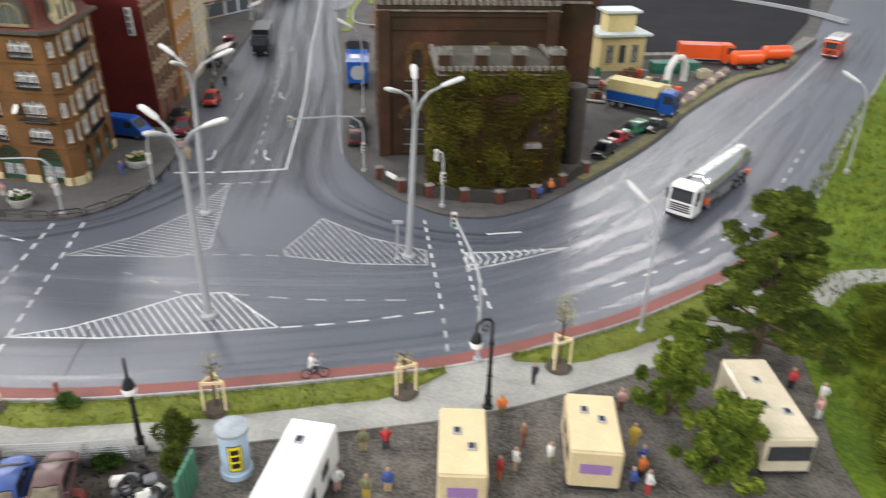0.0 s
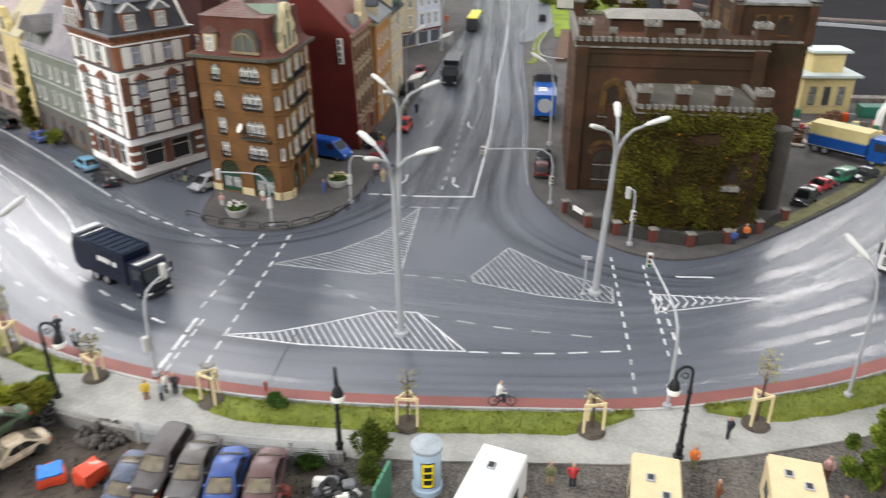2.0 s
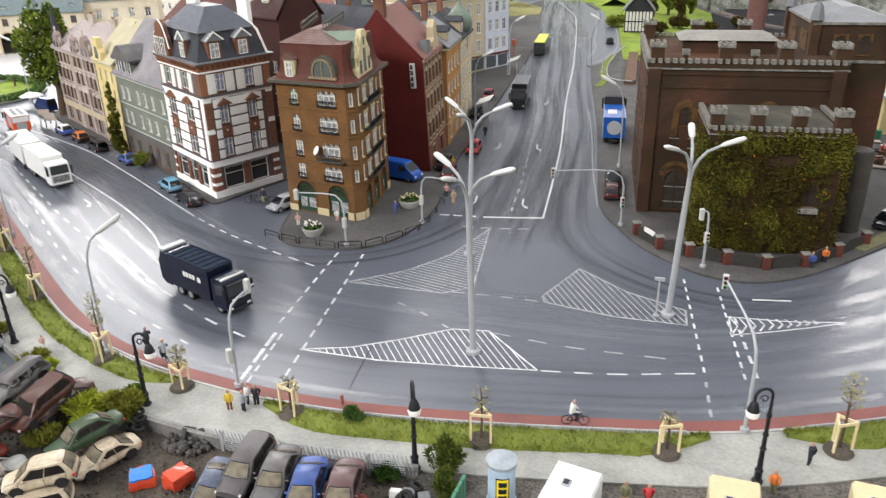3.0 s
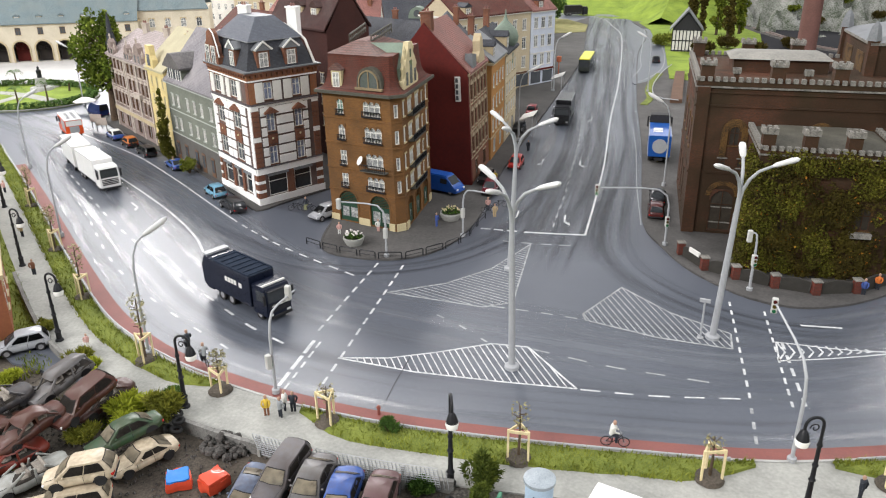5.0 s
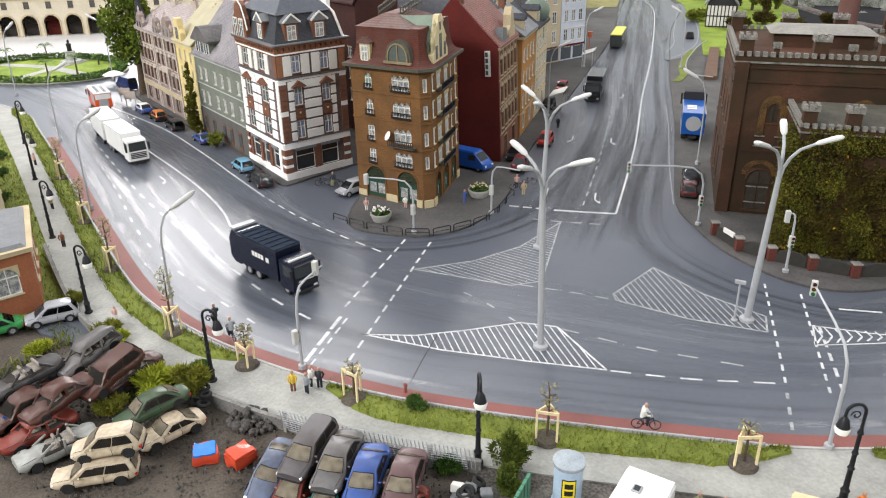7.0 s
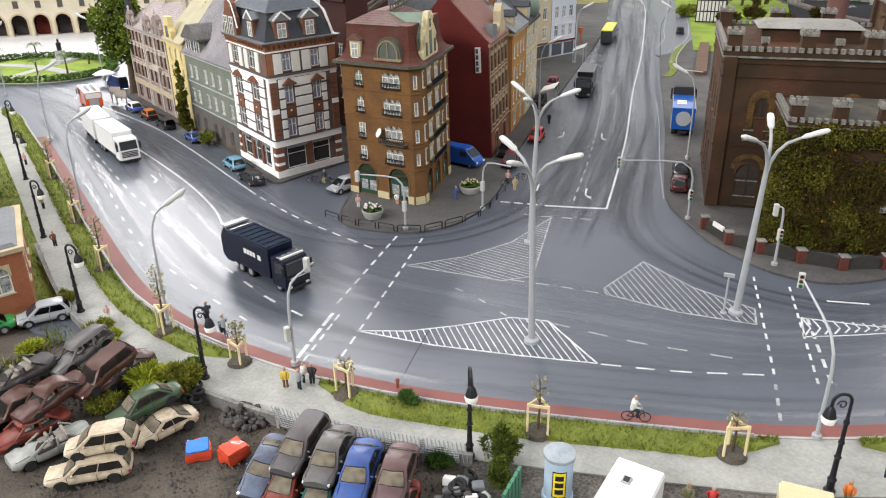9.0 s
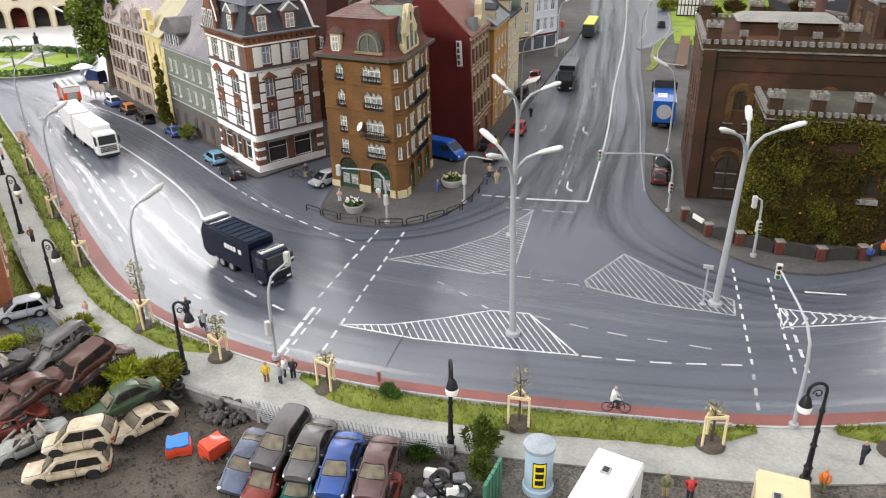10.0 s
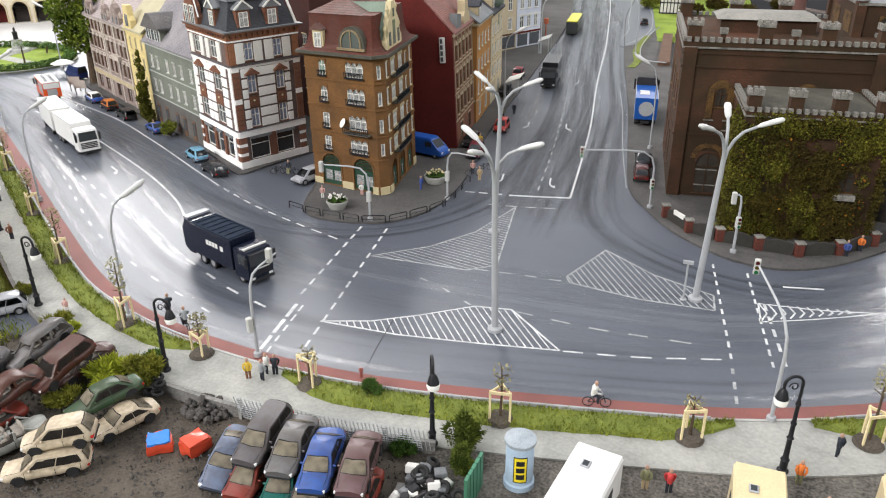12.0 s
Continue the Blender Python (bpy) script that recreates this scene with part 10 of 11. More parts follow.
# camper ground on the other side
bm = bmesh.new()
camp = [p for p in offset(KERB_LINE, 5.5) if -20 < p.x < 27]
prism(bm, [(p.x, p.y) for p in camp] + [(34, 40), (30, 10), (-20, 10)], -0.5, 0.04)
solid("camp_ground", bm, material("camp_soil", (0.17, 0.155, 0.135), (0.04, 0.037, 0.033), 0.95, 2.6, 1.2, 1.0, fine=0.2), "dark grey gravel standing for camper vans", "ground", kind="structure")
bm = bmesh.new()
gl = [p for p in offset(KERB_LINE, 0.3) if p.x > 26 and p.y < 190]
prism(bm, [(p.x, p.y) for p in gl] + [(220, 180), (220, 0), (25.5, 10), (25.0, 38), (26.5, 46), (28, 56)], -0.5, 0.12)
# green darkened in the colour itself for the shade of the pine
solid("meadow", bm, material("shaded_meadow", (0.13, 0.19, 0.016), (0.05, 0.09, 0.008), 0.95, 6.0, 1.3, 1.0, fine=0.3), "green flocked meadow beside the road, coloured darker for tree shade", "grass", kind="structure")
spots = []
for _ in range(26000):
    q = rng.random()
    x, y = 25 + 60 * rng.random(), 12 + 110 * rng.random()
    kx = 26 + max(0, y - 62) * 0.62
    if x > kx + 1.5:
        spots.append((x, y, 0.1))
grass_tufts("meadow_grass", "long bright grass fibres of the meadow", spots, 1, 0.7, 0.1, 13)
bm = bmesh.new()
line = spline([(31, 57), (36, 61.5), (44, 62), (60, 58)], 1)
strip(bm, line, -1.2, 1.2, 0.0, 0.2)
solid("meadow_path", bm, CONCRETE, "pale footpath crossing the meadow", "path", kind="structure")
pine(23.4, 49.4, 13.6, 5.9, "dark green ragged pine at the road bend", 31, 8, 5, 26000)
pine(14.9, 41.4, 7.2, 2.9, "young bushy pine beside the campers", 33, 6, 5, 9000, 0.4, 0.6, 11)
pine(16.9, 36.0, 5.6, 3.4, "low bushy pine in front of the touring bus", 35, 5, 5, 9000, 0.4, 0.5, 11)
for k, (x, y) in enumerate(((31, 40), (33, 50), (36, 44), (29, 37), (38, 54))):
    shrub(x, y, 3.2, 3.6, 1, 1500, 0.5, 60 + k, 0, "light green bush on the meadow")


# ---- square with the arcade, roundabout garden ----
bm = bmesh.new()
prism(bm, [(-178, 118), (-172, 133), (-158, 140), (-140, 139), (-128, 130), (-118, 136), (-108, 155), (-96, 176), (-130, 260), (-260, 260), (-330, 160), (-300, 110)], -0.4, 0.14)
solid("square", bm, material("pale_paving", (0.5, 0.49, 0.47), (0.38, 0.37, 0.36), 0.6, 5, 0.8), "pale grey paved town square", "pavement", kind="structure")
C, RX, RY = Vector((-158, 119)), 19.5, 14.5
ring = [(C.x + RX * math.cos(2 * math.pi * k / 40), C.y + RY * math.sin(2 * math.pi * k / 40)) for k in range(40)]
bm = bmesh.new()
prism(bm, ring, -0.3, 0.3)
solid("roundabout_lawn", bm, MEADOW, "bright green oval lawn with pale paths", "grass", kind="structure")
bm = bmesh.new()
strip(bm, [Vector((*p, 0)) for p in ring + ring[:1]], -0.35, 0.0, -0.2, 0.42)
solid("kerb_garden", bm, KERB, "pale kerb round the oval garden", "trim", kind="structure")
bm = bmesh.new()
strip(bm, spline([(-174, 119), (-160, 121), (-142, 117)], 1.5), -1.4, 1.4, 0.2, 0.36)
strip(bm, spline([(-160, 132), (-158, 120), (-155, 106)], 1.5), -1.2, 1.2, 0.2, 0.38)
solid("garden_path", bm, CONCRETE, "pale crossing paths of the oval garden", "path", kind="structure")
hedge = thing("hedge", P(), "clipped dark green hedge round the oval garden", "hedge")
foliage(hedge, "leaves", [((C.x + (RX - 1.3) * math.cos(a), C.y + (RY - 1.3) * math.sin(a), 1.0), (1.3, 1.1, 0.75)) for a in [2 * math.pi * k / 70 for k in range(70)]], 7000, 0.5, 4, 3)
ob = thing("statue", P(-159.5, 127, 0.3), "dark bronze statue on a grey stepped plinth", "statue")
bm = bmesh.new()
lathe(bm, [(2.6, 0), (2.4, 0.7), (1.3, 0.8), (1.1, 2.6), (1.3, 2.8)], 8)
part("plinth", bm, KERB, ob)
bm = bmesh.new()
lathe(bm, [(0.55, 2.8), (0.5, 3.6), (0.6, 4.4), (0.2, 4.8), (0.3, 5.1), (0.05, 5.5)], 8)
part("bronze", bm, BLACK_IRON, ob)
for k, (x, y, h, sp) in enumerate(((-150, 112.5, 5.0, 2.6), (-147, 117.5, 5.5, 2.7), (-170, 129, 4.5, 2.4), (-167, 112, 4.5, 2.4), (-152, 128, 3.0, 1.6), (-175, 122, 4, 2.2), (-163, 108.5, 3.5, 2.0))):
    palm(x, y, h, sp, 80 + k)
tree(-119.9, 109.5, 20.2, 6.2, 11, "tall broad leafy tree on the street corner", 9000, 0.62, 91, 0.95, 0.34, 0.1, clump_count=34)
tree(-90.9, 91.2, 11.5, 1.45, 8, "slim poplar beside the terraced houses", 5200, 0.3, 92, 0.2, 0.06, 0.1, column=True)
shrub(-82.5, 86.2, 1.5, 2.2, 3, 420, 0.4, 93, 0.1, "yellow blossoming bush before the grey house")

AD = Vector((0.81, 0.586))
AB = Vector((-0.586, 0.81))
A0 = Vector((-199.5, 156.5))


def ap(s, v):
    return tuple(A0 + AD * s + AB * v)


ARCADE_STONE = material("arcade_stone", (0.62, 0.56, 0.44), (0.46, 0.41, 0.31), 0.85, 3, 0.8, 0.15)
# near-black colour stands in for the shade inside the passages
DEEP_SHADE = material("passage_shade", (0.06, 0.05, 0.045), (0.035, 0.03, 0.028), 0.9, 3, 0.8)


def arcade(name, s0, s1, depth, eaves, label, roof_mat, ridge):
    plan = [ap(s0, 0), ap(s1, 0), ap(s1, depth), ap(s0, depth)]
    n = int((s1 - s0) / 5.6)
    w = (s1 - s0) / n
    ob = thing(name, P(), label, "building")
    bm = bmesh.new()
    holes = []
    for k in range(n):
        c = (k + 0.5) * w
        r = 2.1
        holes.append((c - r, 0.15, c + r, 3.8))
        for j in range(6):
            f = r * math.cos(math.asin((j + 0.5) / 6))
            holes.append((c - f, 3.8 + j * r / 6, c + f, 3.8 + (j + 1) * r / 6))
        m = edge_at(plan, 0, c, 0)
        arc = [(r * math.cos(math.pi * q / 12), 3.8 + r * math.sin(math.pi * q / 12)) for q in range(13)]
        am = bmesh.new()
        side_prism(am, [(r, 0.1)] + arc + [(-r, 0.1), (-r - 0.4, 0.1)] + [(x * 1.19, 3.8 + (z - 3.8) * 1.19) for x, z in arc[::-1]] + [(r + 0.4, 0.1)], -0.2, 0.1)
        part("arch", am, SAND, ob, at=m)
        am = bmesh.new()
        box(am, -r, 2.6, 0.15, r, 2.8, 6.4)
        part("passage_wall", am, DARK_RED if k == n - 6 else ARCADE_STONE if k % 3 == 1 else DEEP_SHADE, ob, at=m)
        add_window(ob, plan[0], plan[1], c, 7.7, 1.5, 1.9, "cross", BROWN_WOOD, SAND, PANE)
        holes.append((c - 0.75, 7.7, c + 0.75, 9.6))
    wall_mesh(bm, plan[0], plan[1], 0.1, eaves, holes, 0.6)
    for i in (1, 2, 3):
        wall_mesh(bm, plan[i], plan[(i + 1) % 4], 0.1, eaves, [])
    part("wall", bm, ARCADE_STONE, ob, smooth=False)
    band(ob, "cornice", plan, eaves - 0.3, eaves + 0.1, 0.4, SAND)
    gable_roof(ob, plan[0], plan[1], depth, eaves, ridge, 0.6, roof_mat, SAND)
    for k in range(n):
        dormer(ob, edge_at(plan, 0, (k + 0.5) * w, eaves + 0.5, -1.3), 1.4, 1.5, 2.0, roof_mat, SAND)
    return ob


TEAL_ROOF = masonry("teal_slate", (0.17, 0.22, 0.23), (0.13, 0.17, 0.18), (0.08, 0.1, 0.11), 0.3, 0.25, 0.02, 0.7, (0.2, 0.22, 0.2), 0.2)
arcade("arcade_building", -62, 32, 16, 10.6, "long pale stone arcade building with teal slate roof", TEAL_ROOF, 17.5)
plan = [ap(28, 4), ap(52, 4), ap(52, 26), ap(28, 26)]
ob = house("civic_hall", "pale stone hall with big teal roof behind the square", plan, 0, 13, ARCADE_STONE, {0: cols(24, 5, 1.6, "arch", 0.8)}, [(2, 3.2), (8, 2.6)], SAND)
gable_roof(ob, plan[0], plan[1], 22, 13, 22, 0.6, TEAL_ROOF, SAND, 4)
for x, y, w, d, eaves, ridge, wm, rm, lab in (
    (-120, 196, 26, 16, 15, 21, RED_BRICK, SLATE, "red brick and white banded block behind the square"), (-150, 214, 24, 16, 15, 21, BEIGE, TEAL_ROOF, "beige block behind the square"),
    (-90, 232, 26, 15, 15, 21, YELLOW_RENDER, RED_TILE, "yellow block far behind the roofs"), (-180, 240, 40, 16, 13, 19, STUCCO, TEAL_ROOF, "long pale block far behind the square"), (-110, 165, 14, 12, 15, 20, YELLOW_RENDER, PINK_TILE, "yellow back house by the square"),
):
    plan = [(x - w / 2, y - d / 2), (x + w / 2, y - d / 2 - 3), (x + w / 2 + 2, y + d / 2 - 3), (x - w / 2 + 2, y + d / 2)]
    ob = house("back_house", lab, plan, -0.3, eaves, wm, {0: cols(length(plan, 0), max(3, int(w / 3.2)), 1.3, "cross", 0.6), 1: cols(length(plan, 1), 3, 1.2, "cross", 0.6)}, [(1, 2.2), (4.6, 2.1), (8.2, 2.1), (11.6, 2.0)], STUCCO)
    gable_roof(ob, plan[0], plan[1], length(plan, 1), eaves, ridge, 0.5, rm, wm)

# brick house and stone building at the yard's far edge
plan = [(-66.8, 32.0), (-63.6, 39.3), (-72.6, 46.2), (-77.5, 39.0)]
ob = house("brick_house", "low red brick house with a white arched window", plan, -0.3, 6.2, material("warm_brick", (0.34, 0.13, 0.06), (0.26, 0.09, 0.05), 0.85, 2, 0.8, 0.2), {0: [(5.6, 2.0, "arch", (0,)), (2.2, 2.0, "arch", (0,))], 1: cols(length(plan, 1), 3, 1.6, "arch", 0.6)}, [(2.2, 2.6)], SAND)
band(ob, "cornice", plan, 5.9, 6.3, 0.3, SAND)
roof_slab(ob, "flat_roof", plan, 6.3, 6.6, 0.2, 0.6, ZINC)
plan = [(-77.6, 45.6), (-81.0, 49.6), (-100, 61.6), (-104, 56)]
ob = house("stone_house", "sandy stone house beside the footpath lawn", plan, -0.3, 8.0, BEIGE, {1: cols(length(plan, 1), 6, 1.3, "cross", 0.8)}, [(1.2, 2.2), (4.8, 2.0)], SAND)
gable_roof(ob, plan[1], plan[2], 6.5, 8.0, 10.5, 0.4, PINK_TILE, BEIGE)
bm = bmesh.new()
lawn = [p for p in offset(KERB_LINE, 5.5) if -128 < p.x < -60]
strip(bm, lawn, 0.0, 4.5, -0.4, 0.1)
solid("lawn_strip", bm, GRASS, "bright lawn strip beside the footpath", "grass", kind="structure")
spots = []
rng = random.Random(21)
lo = offset(KERB_LINE, 5.6)
for i in range(len(lo) - 1):
    if -128 < lo[i].x < -62:
        t = (lo[i + 1] - lo[i]).normalized()
        for _ in range(70):
            c = lo[i].lerp(lo[i + 1], rng.random()) + Vector((t.y, -t.x, 0)) * rng.random() * 4.2
            spots.append((c.x, c.y, 0.08))
grass_tufts("lawn_grass", "short bright grass fibres of the lawn", spots, 3, 0.3, 0.06, 22)
for k, (x, y) in enumerate(((-84, 51.5), (-92, 57), (-101, 63.5), (-108, 69))):
    shrub(x, y, 1.1, 1.3, 4, 380, 0.3, 120 + k, 0.1, "small bush on the footpath lawn")

# ---- right of the works: yellow office, dark quay, stones ----
plan = [(23.2, 132.5), (31.2, 134.6), (29.6, 141.0), (21.6, 138.9)]
ob = house("office", "small two-tier yellow office with pale flat roofs", plan, 0.1, 6.2, YELLOW_RENDER, {0: cols(8.2, 3, 1.2, "cross", 0.6), 1: cols(6.6, 2, 1.2, "cross", 0.6)}, [(1.6, 3.0)], SAND, FRAME_GREEN)
roof_slab(ob, "canopy_roof", plan, 6.2, 6.6, -0.8, -0.8, material("pale_roof", (0.55, 0.62, 0.6), (0.45, 0.5, 0.49), 0.6, 2, 0.7))
up = inset(plan, 1.6)
bm = bmesh.new()
prism(bm, up, 6.6, 9.8)
part("upper_tier", bm, YELLOW_RENDER, ob)
roof_slab(ob, "upper_roof", up, 9.8, 10.2, -0.7, -0.7, bpy.data.materials["pale_roof"])
bm = bmesh.new()
prism(bm, [(30, 146), (60, 150), (80, 186), (96, 225), (96, 330), (-8, 330), (0, 170)], 0.1, 0.5)
solid("quay", bm, material("dark_quay", (0.032, 0.032, 0.035), (0.02, 0.02, 0.023), 0.9, 10, 0.8, 0.1, fine=0.4, spec=0.04), "wide dark grey quay surface", "pavement", kind="structure")
bm = bmesh.new()
strip(bm, spline([(20, 228), (55, 222), (72, 209), (84, 194), (88, 184)], 2), -0.4, 0.4, 0.3, 1.3)
solid("quay_edge", bm, GREY_STEEL, "grey curved parapet of the quay", "trim", kind="structure")
bm = bmesh.new()
strip(bm, spline([(30, 143.5), (46, 146), (60, 148.5), (72, 164)], 2), -1.2, 1.2, 0.1, 0.9)
solid("quay_wall", bm, SOOT_STONE, "low pale wall between yard and quay", "wall")
rng = random.Random(8)
for k in range(15):
    f = k / 14
    x, y = 33.5 + 12.5 * f - 0.5, 113.2 + 20.5 * f
    bm = bmesh.new()
    bmesh.ops.create_icosphere(bm, subdivisions=2, radius=0.95)
    for v in bm.verts:
        v.co *= 0.75 + 0.4 * noise.noise(v.co * 1.5 + Vector((k * 3, 0, 0)))
        v.co.z = v.co.z * 0.9 + 0.6
    solid("boulder", bm, BROWN_STONE if k % 3 else BEIGE, "weathered boulder edging the works yard", "stone", P(x, y, 0.15, rng.random() * 360), "boulders")
for k in range(16):
    x, y = rng.uniform(22, 34), rng.uniform(119, 131)
    bm = bmesh.new()
    lathe(bm, [(0.5, 0), (0.55, 0.5), (0.5, 1.3), (0.1, 1.32)], 10)
    solid("drum", bm, (ORANGE_P, ZINC, colour("drum_green", (0.05, 0.2, 0.12)), YELLOW_RENDER)[k % 4], "steel drum standing in the works yard", "drum", P(x, y, 0.18), "yard drums")
bm = bmesh.new()
tube(bm, [(33, 124, 0.2), (33.3, 124.4, 3.2), (34.4, 125.6, 4.6), (35.8, 127, 4.4), (36.8, 128, 2.8), (37, 128.4, 0.2)], 0.55, 10)
solid("pipe_bend", bm, FRAME_WHITE, "large white pipe bend in the works yard", "pipe")
# clutter of the works yard
rng = random.Random(77)
for k in range(46):
    x, y = rng.uniform(20, 45), rng.uniform(113, 131)
    if (32 < x < 38 and 122 < y < 129) or x > 29.5 + (y - 108.3) * 0.57 or (18 < x < 32 and y < 114.5):
        continue
    bm = bmesh.new()
    if k % 3 == 0:
        lathe(bm, [(0.45, 0), (0.5, 0.5), (0.45, 1.2), (0.1, 1.22)], 9)
    elif k % 3 == 1:
        a, b, c = rng.uniform(0.5, 1.3), rng.uniform(0.4, 0.9), rng.uniform(0.5, 1.5)
        box(bm, -a, -b, 0, a, b, c, bevel=0.05)
        box(bm, -a * 0.6, -b * 0.8, c, a * 0.3, b * 0.6, c + 0.3)
    else:
        at, mat = P(x, y, 0.18, rng.uniform(0, 180)), (ZINC, BROWN_WOOD, PALE_STONE, SOOT_STONE, FADED_YELLOW, DARK_PLASTIC)[k % 6]
        bundle = thing("pipe_bundle", at, "bundle of rusty pipes on the yard ground", "scrap", "works yard scrap")
        for j in range(4):
            pm = bmesh.new()
            tube(pm, [(-1.4, j * 0.3, 0.14 + 0.02 * j), (1.4, j * 0.3 + 0.1, 0.14 + 0.02 * j)], 0.14, 6)
            part("pipe", pm, mat, bundle)
        bm.free()
        continue
    nm, lab = (("drum", "dented steel drum in the works yard"), ("machine_part", "discarded machine part in the works yard"))[k % 3]
    solid(nm, bm, (ZINC, BROWN_WOOD, PALE_STONE, SOOT_STONE, FADED_YELLOW, DARK_PLASTIC)[k % 6], lab, "scrap", P(x, y, 0.18, rng.uniform(0, 180)), "works yard scrap")
bm = bmesh.new()
box(bm, -4.2, -1.3, 0.4, 4.2, 1.3, 1.9, bevel=0.08)
box(bm, -3.9, -1.1, 0.0, 3.9, 1.1, 0.4)
solid("flat_container", bm, colour("green_steel", (0.03, 0.16, 0.11), 0.5), "low green steel container on the works yard", "container", P(36.5, 134.0, 0.18, 10))
# grass edge along the kerb of the works
bm = bmesh.new()
strip(bm, [p for p in CASTLE_KERB if p.x > 14 and p.y < 150], -1.8, -0.2, 0.1, 0.34)
solid("works_verge", bm, material("dry_verge", (0.2, 0.19, 0.09), (0.1, 0.1, 0.06), 0.95, 1.2, 1.0, 0.6), "thin dry grass strip along the yard kerb", "grass", kind="structure")

# ---- far end of the side street ----
def FOOT(x):
    """Where the hill begins: beyond the bend of the road, nearer behind the lawn."""
    pts = ((-250, 362), (-95, 356), (-70, 344), (-59, 329), (-49, 309), (-41, 290), (-30, 300), (0, 322), (200, 318))
    for (xa, ya), (xb, yb) in zip(pts, pts[1:]):
        if xa <= x <= xb:
            return ya + (yb - ya) * (x - xa) / (xb - xa)
    return 320


bm = bmesh.new()
bmesh.ops.create_grid(bm, x_segments=70, y_segments=36, size=1)
for v in bm.verts:
    v.co.x, v.co.y = -30 + v.co.x * 190, 372 + v.co.y * 72
    e = max(0, (v.co.y - FOOT(v.co.x)) / 60)
    v.co.z = -0.5 + 30 * min(e, 2) ** 1.2 * (0.6 + 0.35 * noise.noise(v.co * 0.012)) + 2.0 * noise.noise(v.co * 0.06)
solid("hill", bm, MEADOW, "bright green flocked hillside behind the road", "hill", kind="structure")
bm = bmesh.new()
prism(bm, [(-24, 190), (-8, 186), (0, 200), (6, 330), (-46, 324), (-49.8, 306), (-42.2, 284), (-38.3, 264), (-33, 250)], -0.3, 0.3)
solid("far_lawn", bm, MEADOW, "green lawn behind the brick works", "grass", kind="structure")
bm = bmesh.new()
prism(bm, [(-20.4, 161.8), (-18.0, 162.2), (-21.2, 197), (-23.4, 197)], 0.1, 1.0)
solid("ramp_bed", bm, material("brick_paving", (0.13, 0.075, 0.048), (0.085, 0.05, 0.034), 0.8, 2, 0.8), "reddish paved ramp beside the works", "pavement", kind="structure")
bm = bmesh.new()
tube(bm, [(p.x, p.y, 1.0) for p in spline([(-25.5, 206), (-26.3, 193), (-25.8, 175), (-23.4, 163.4), (-18.6, 161.2)], 1.5)], 0.11, 6)
solid("barrier_rail", bm, GREY_STEEL, "pale curved barrier rail beside the ramp", "barrier")
bm = bmesh.new()
strip(bm, spline([(-25.2, 158), (-24.9, 165), (-26.6, 174), (-27.2, 184), (-27.0, 196)], 1.5), -0.75, 0.75, 0.05, 0.3)
solid("street_verge", bm, GRASS, "narrow green verge along the ramp barrier", "grass", kind="structure")
bm = bmesh.new()
prism(bm, [(-31.6, 182), (-30.6, 180), (-28.6, 184), (-27.0, 194), (-26.2, 208), (-29.5, 237), (-39.5, 288), (-48, 288), (-42, 250), (-37, 220)], 0.05, 0.2)
solid("slip_road", bm, ASPHALT, "grey slip road beside the far street", "road", kind="structure")
for line in ([(-30.4, 183), (-28.4, 192), (-27.8, 208), (-31.6, 237), (-41.4, 285)], [(-32.6, 190), (-33.0, 204), (-35.6, 220), (-40.0, 253), (-44.4, 285)]):
    bm = bmesh.new()
    strip(bm, spline(line, 2), -0.11, 0.11, 0.2, 0.24)
    solid("lane_marking", bm, PALE_PAINT, "white edge line of the slip road", "road marking", kind="structure")
ob = thing("timbered_house", P(-25.6, 238, 0.2, 6), "black and white half-timbered cottage with steep gable", "building")
ob.scale = (0.78, 0.78, 0.8)
bm = bmesh.new()
box(bm, -5, -4, 0, 5, 4, 8)
part("wall", bm, STUCCO, ob)
bm = bmesh.new()
side_prism(bm, [(-6, 7.4), (0, 14.5), (6, 7.4), (6, 8.0), (0, 15.2), (-6, 8.0)], -5, 5)
part("roof", bm, ZINC, ob)
bm = bmesh.new()
side_prism(bm, [(-5, 8), (5, 8), (0, 13.8)], -4.05, 4)
part("gable_wall", bm, DARK_PLASTIC, ob)
for k in range(9):
    bm = bmesh.new()
    box(bm, -5.1 + k * 1.25, -4.12, 0, -4.75 + k * 1.25, -4.0, 8)
    part("timber", bm, DARK_PLASTIC, ob)
for z in (0.2, 3.8, 7.6):
    bm = bmesh.new()
    box(bm, -5.1, -4.14, z, 5.1, -4.0, z + 0.4)
    part("timber", bm, DARK_PLASTIC, ob)
for k, (x, y, h, sp, tone) in enumerate(((-82, 262, 19, 7, 0), (-92, 284, 22, 8, 0), (-83, 300, 17, 6, 4), (-110, 300, 20, 9, 1))):
    tree(x, y, h, sp, tone, "leafy tree at the foot of the hill", 2200, 1.1, 140 + k, 0.6, 0.15)
for k, (x, y) in enumerate(((-33, 247), (-20, 232), (-14, 245), (-6, 236), (4, 250))):
    shrub(x, y, 4, 3.2, 2 if k else 3, 700, 0.8, 160 + k, 0.2, "bright green bush on the far lawn")
for k, (x, y, h, sp) in enumerate(((-24, 272, 26, 2.6), (-19.5, 277, 30, 3.0), (-15.5, 270, 27, 2.6), (-12.5, 282, 24, 3.2), (-28.5, 282, 22, 3.0))):
    tree(x, y, h, sp, 2 if k % 2 == 0 else 1, "slender yellow-green poplar on the far lawn", 1500, 1.0, 340 + k, 0.5, 0.1, column=True)
bm = bmesh.new()
prism(bm, [(-92, 268), (-76, 262), (-63, 272), (-66.5, 292), (-78, 308), (-100, 318), (-110, 300)], 0.0, 0.35)
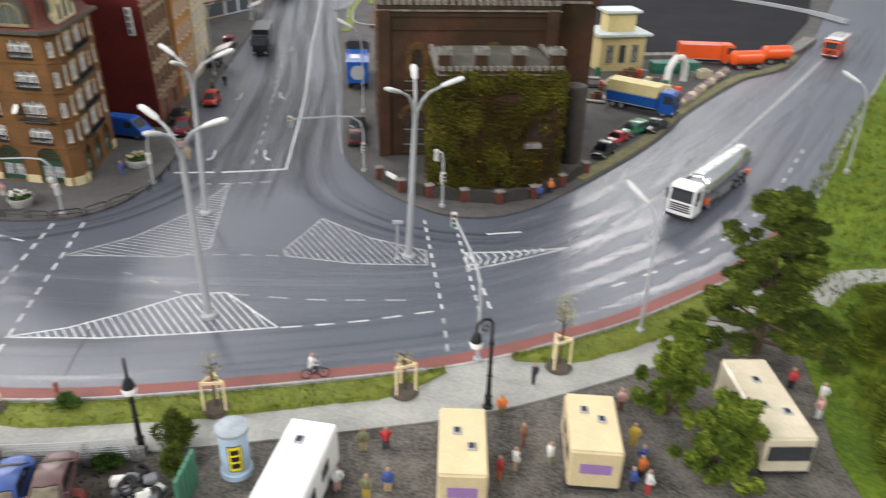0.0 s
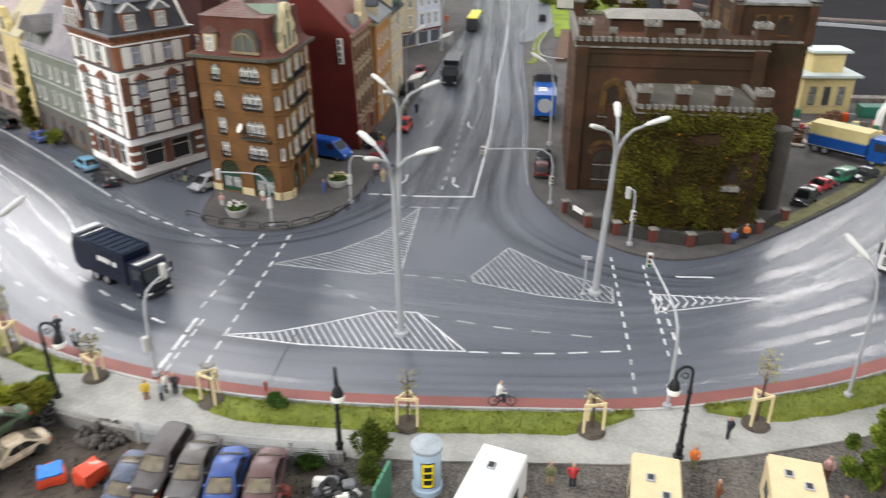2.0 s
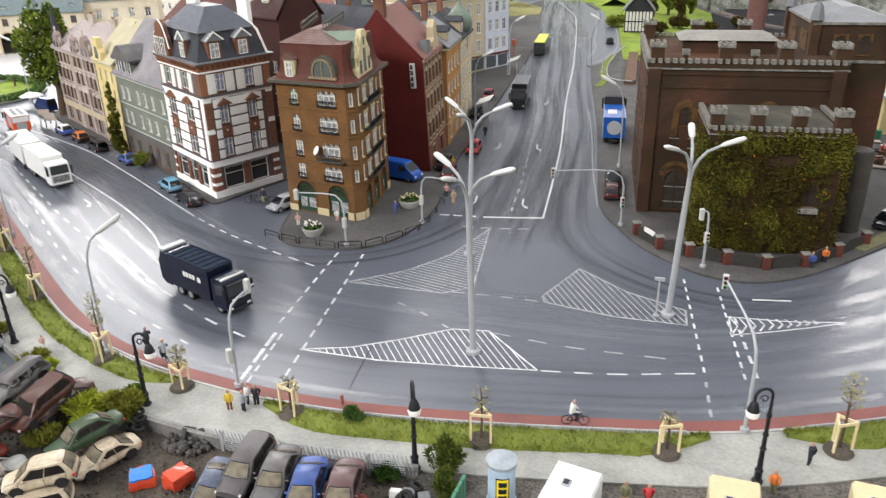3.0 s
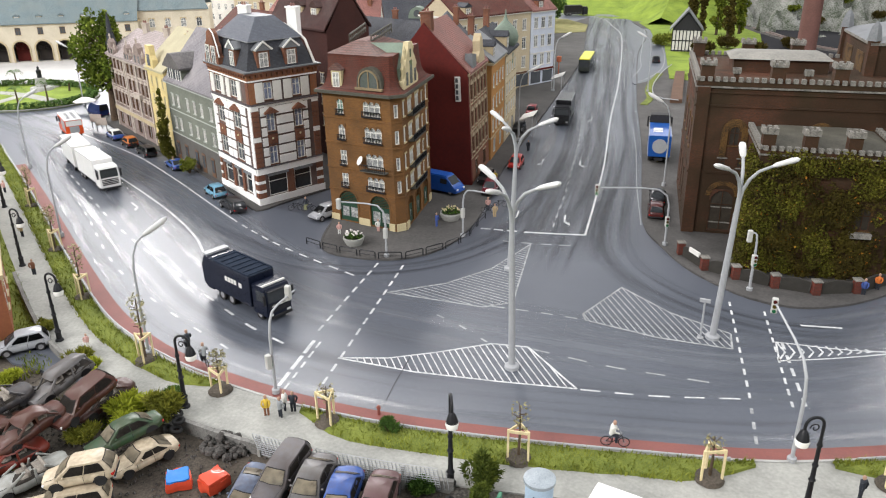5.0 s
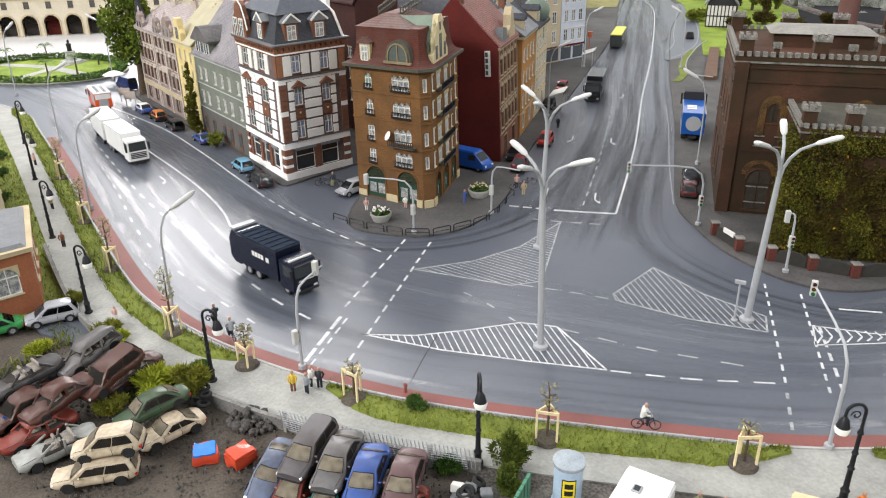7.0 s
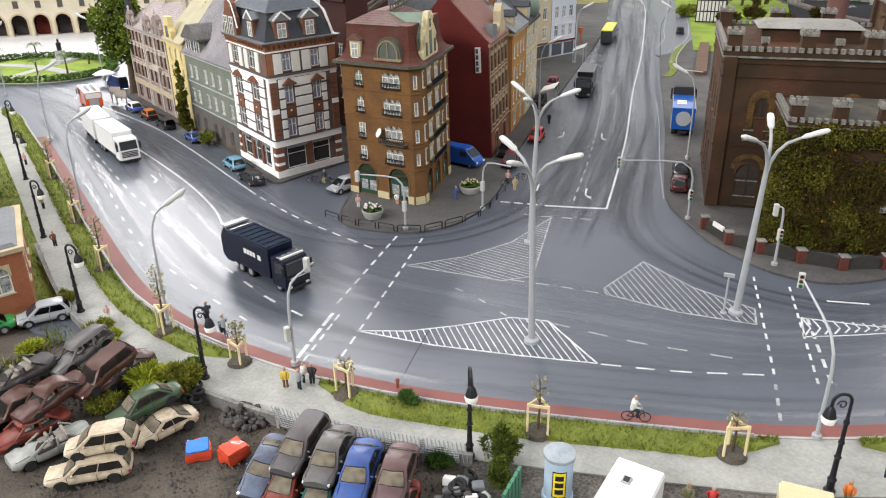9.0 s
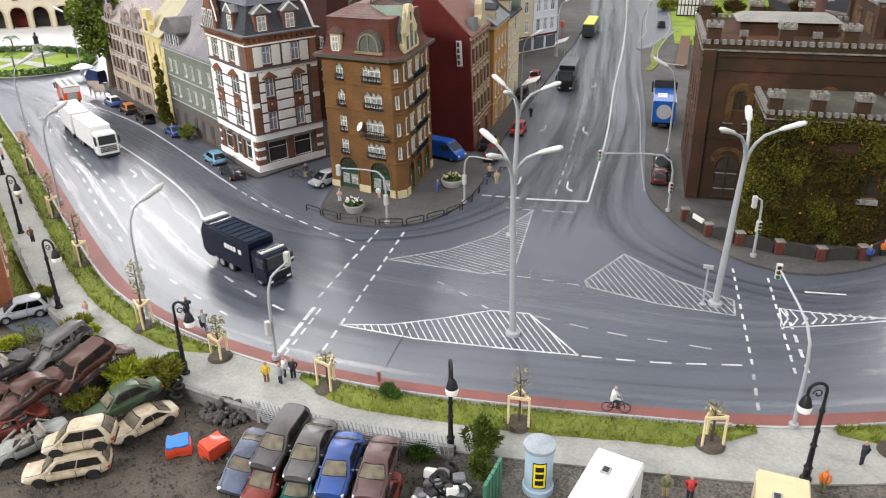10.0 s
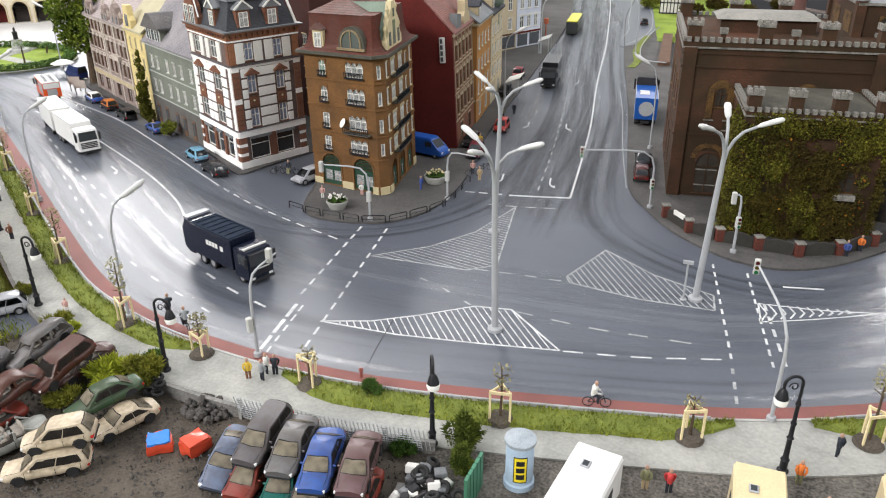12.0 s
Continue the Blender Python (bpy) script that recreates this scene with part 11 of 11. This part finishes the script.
solid("road_verge", bm, material("dry_grass", (0.3, 0.27, 0.12), (0.16, 0.16, 0.06), 0.95, 2, 1.0, 0.5), "dry yellowish grass inside the road bend", "grass", kind="structure")
bm = bmesh.new()
bmesh.ops.create_grid(bm, x_segments=120, y_segments=64, size=1)
for v in bm.verts:
    v.co.x, v.co.y = 48 + v.co.x * 64, 318 + v.co.y * 40
    v.co.x += (v.co.y - 318) * -0.3
    q = noise.noise(v.co * 0.08) + 0.6 * noise.noise(v.co * 0.22)
    q += 0.45 * (0.35 - abs(noise.noise(v.co * 0.3))) + 0.25 * (0.3 - abs(noise.noise(v.co * 0.75)))
    v.co.z = max(-1, 14 + 10 * q + (v.co.y - 318) * 0.55)
solid("rock_face", bm, material("grey_rock", (0.3, 0.3, 0.28), (0.06, 0.075, 0.045), 0.9, 4, 1.3, 1.0, fine=0.4), "rugged grey rock face with moss", "rock", kind="structure")
bm = bmesh.new()
TRACK = spline([(-30, 352), (-20, 330), (-10.5, 304), (2, 272), (14, 250), (40, 236), (90, 232)], 3)
strip(bm, TRACK, -3, 3, 0.0, 0.8, 0.15)
solid("track_bed", bm, GRAVEL, "dark grey railway ballast bed", "track", kind="structure")
for d in (-0.75, 0.75):
    bm = bmesh.new()
    strip(bm, TRACK, d - 0.1, d + 0.1, 0.8, 1.1)
    solid("rail", bm, BROWN_STONE, "rusty model railway rail on ballast", "rail", kind="structure")
for k, (x, y, z) in enumerate(((4, 300, 6), (12, 292, 3), (20, 304, 9), (30, 296, 5), (26, 318, 16), (8, 318, 14), (40, 310, 12), (0, 312, 9), (48, 300, 8), (16, 330, 20))):
    shrub(x, y, 2.8, 2.6, 2 if k % 2 else 1, 420, 0.7, 420 + k, z, "olive scrub bush growing on the rock")
# awnings and signs on the side street
for x, y, m, lab in ((-41.0, 127.5, FRAME_WHITE, "white market awning on the footway"), (-46, 168, WHITE_P, "pale parasol at the street's end")):
    ob = thing("awning", P(x, y, 0.18, -84), lab, "awning", "awnings")
    bm = bmesh.new()
    side_prism(bm, [(-2.4, 3.1), (2.4, 3.1), (2.4, 3.25), (-2.4, 3.25)], -1.3, 1.3)
    for v in bm.verts:
        v.co.z += v.co.y * 0.35
    part("canvas", bm, m, ob)
    for px in (-2.2, 2.2):
        for py in (-1.1, 1.1):
            bm = bmesh.new()
            tube(bm, [(px, py, 0), (px, py, 3.1 + py * 0.35)], 0.07, 6)
            part("pole", bm, GREY_STEEL, ob)
bm = bmesh.new()
lathe(bm, [(0.15, 0), (0.12, 3.2), (0.6, 3.3), (0.6, 4.6), (0.1, 4.7)], 10)
solid("clock_post", bm, paint("post_red", (0.55, 0.16, 0.08), 0.5, 0), "red and white sign post at the street's end", "sign post", P(-50.5, 186, 0.18))


# by the corner tree: parked van and car, sign boards, parasol
car(-126.5, 111.6, 160, colour("night_blue_paint", (0.01, 0.02, 0.09)), "van" if "van" in SHAPES else "estate", "dark blue van parked behind the corner tree", 0.1)
car(-119.6, 112.6, 158, SILVER, "hatch", "pale hatchback parked behind the corner tree", 0.1)
for x, y, rz in ((-118.1, 103.0, 20), (-114.9, 101.1, 20)):
    ob = thing("notice_board", P(x, y, 0.1, rz), "small grey notice board on two posts", "sign", "notice boards")
    for dx in (-0.9, 0.9):
        bm = bmesh.new()
        tube(bm, [(dx, 0, 0), (dx, 0, 2.6)], 0.08, 6)
        part("post", bm, ZINC, ob)
    bm = bmesh.new()
    box(bm, -1.1, -0.1, 1.3, 1.1, -0.02, 2.7, bevel=0.02)
    part("board", bm, PALE_STONE, ob)
ob = thing("parasol", P(-132.3, 114.0, 0.2), "open white parasol on the square", "parasol")
bm = bmesh.new()
tube(bm, [(0, 0, 0), (0, 0, 2.5)], 0.08, 6)
part("pole", bm, ZINC, ob)
bm = bmesh.new()
lathe(bm, [(2.3, 1.9), (2.25, 1.98), (1.1, 2.5), (0.05, 2.75)], 8)
part("canopy", bm, FRAME_WHITE, ob)

rigid_truck("truck", -76.5, 329, 25, BLACK, colour("dark_canvas", (0.03, 0.028, 0.025), 0.8), 8.5, "dark canvas-covered truck on the far bend")

# rough growth at the edge of the meadow
for k, (x, y, r, h, tone) in enumerate(((29.6, 51.5, 1.7, 1.5, 5), (31.8, 49.0, 1.9, 1.3, 1), (28.6, 47.2, 1.3, 1.0, 0), (33.6, 53.6, 2.0, 1.6, 5), (30.4, 45.0, 1.5, 0.9, 1), (36.5, 57.5, 1.8, 1.2, 1))):
    shrub(x, y, r, h, tone, 260, 0.36, 520 + k, 0.1, "feathery green bush at the meadow's edge")
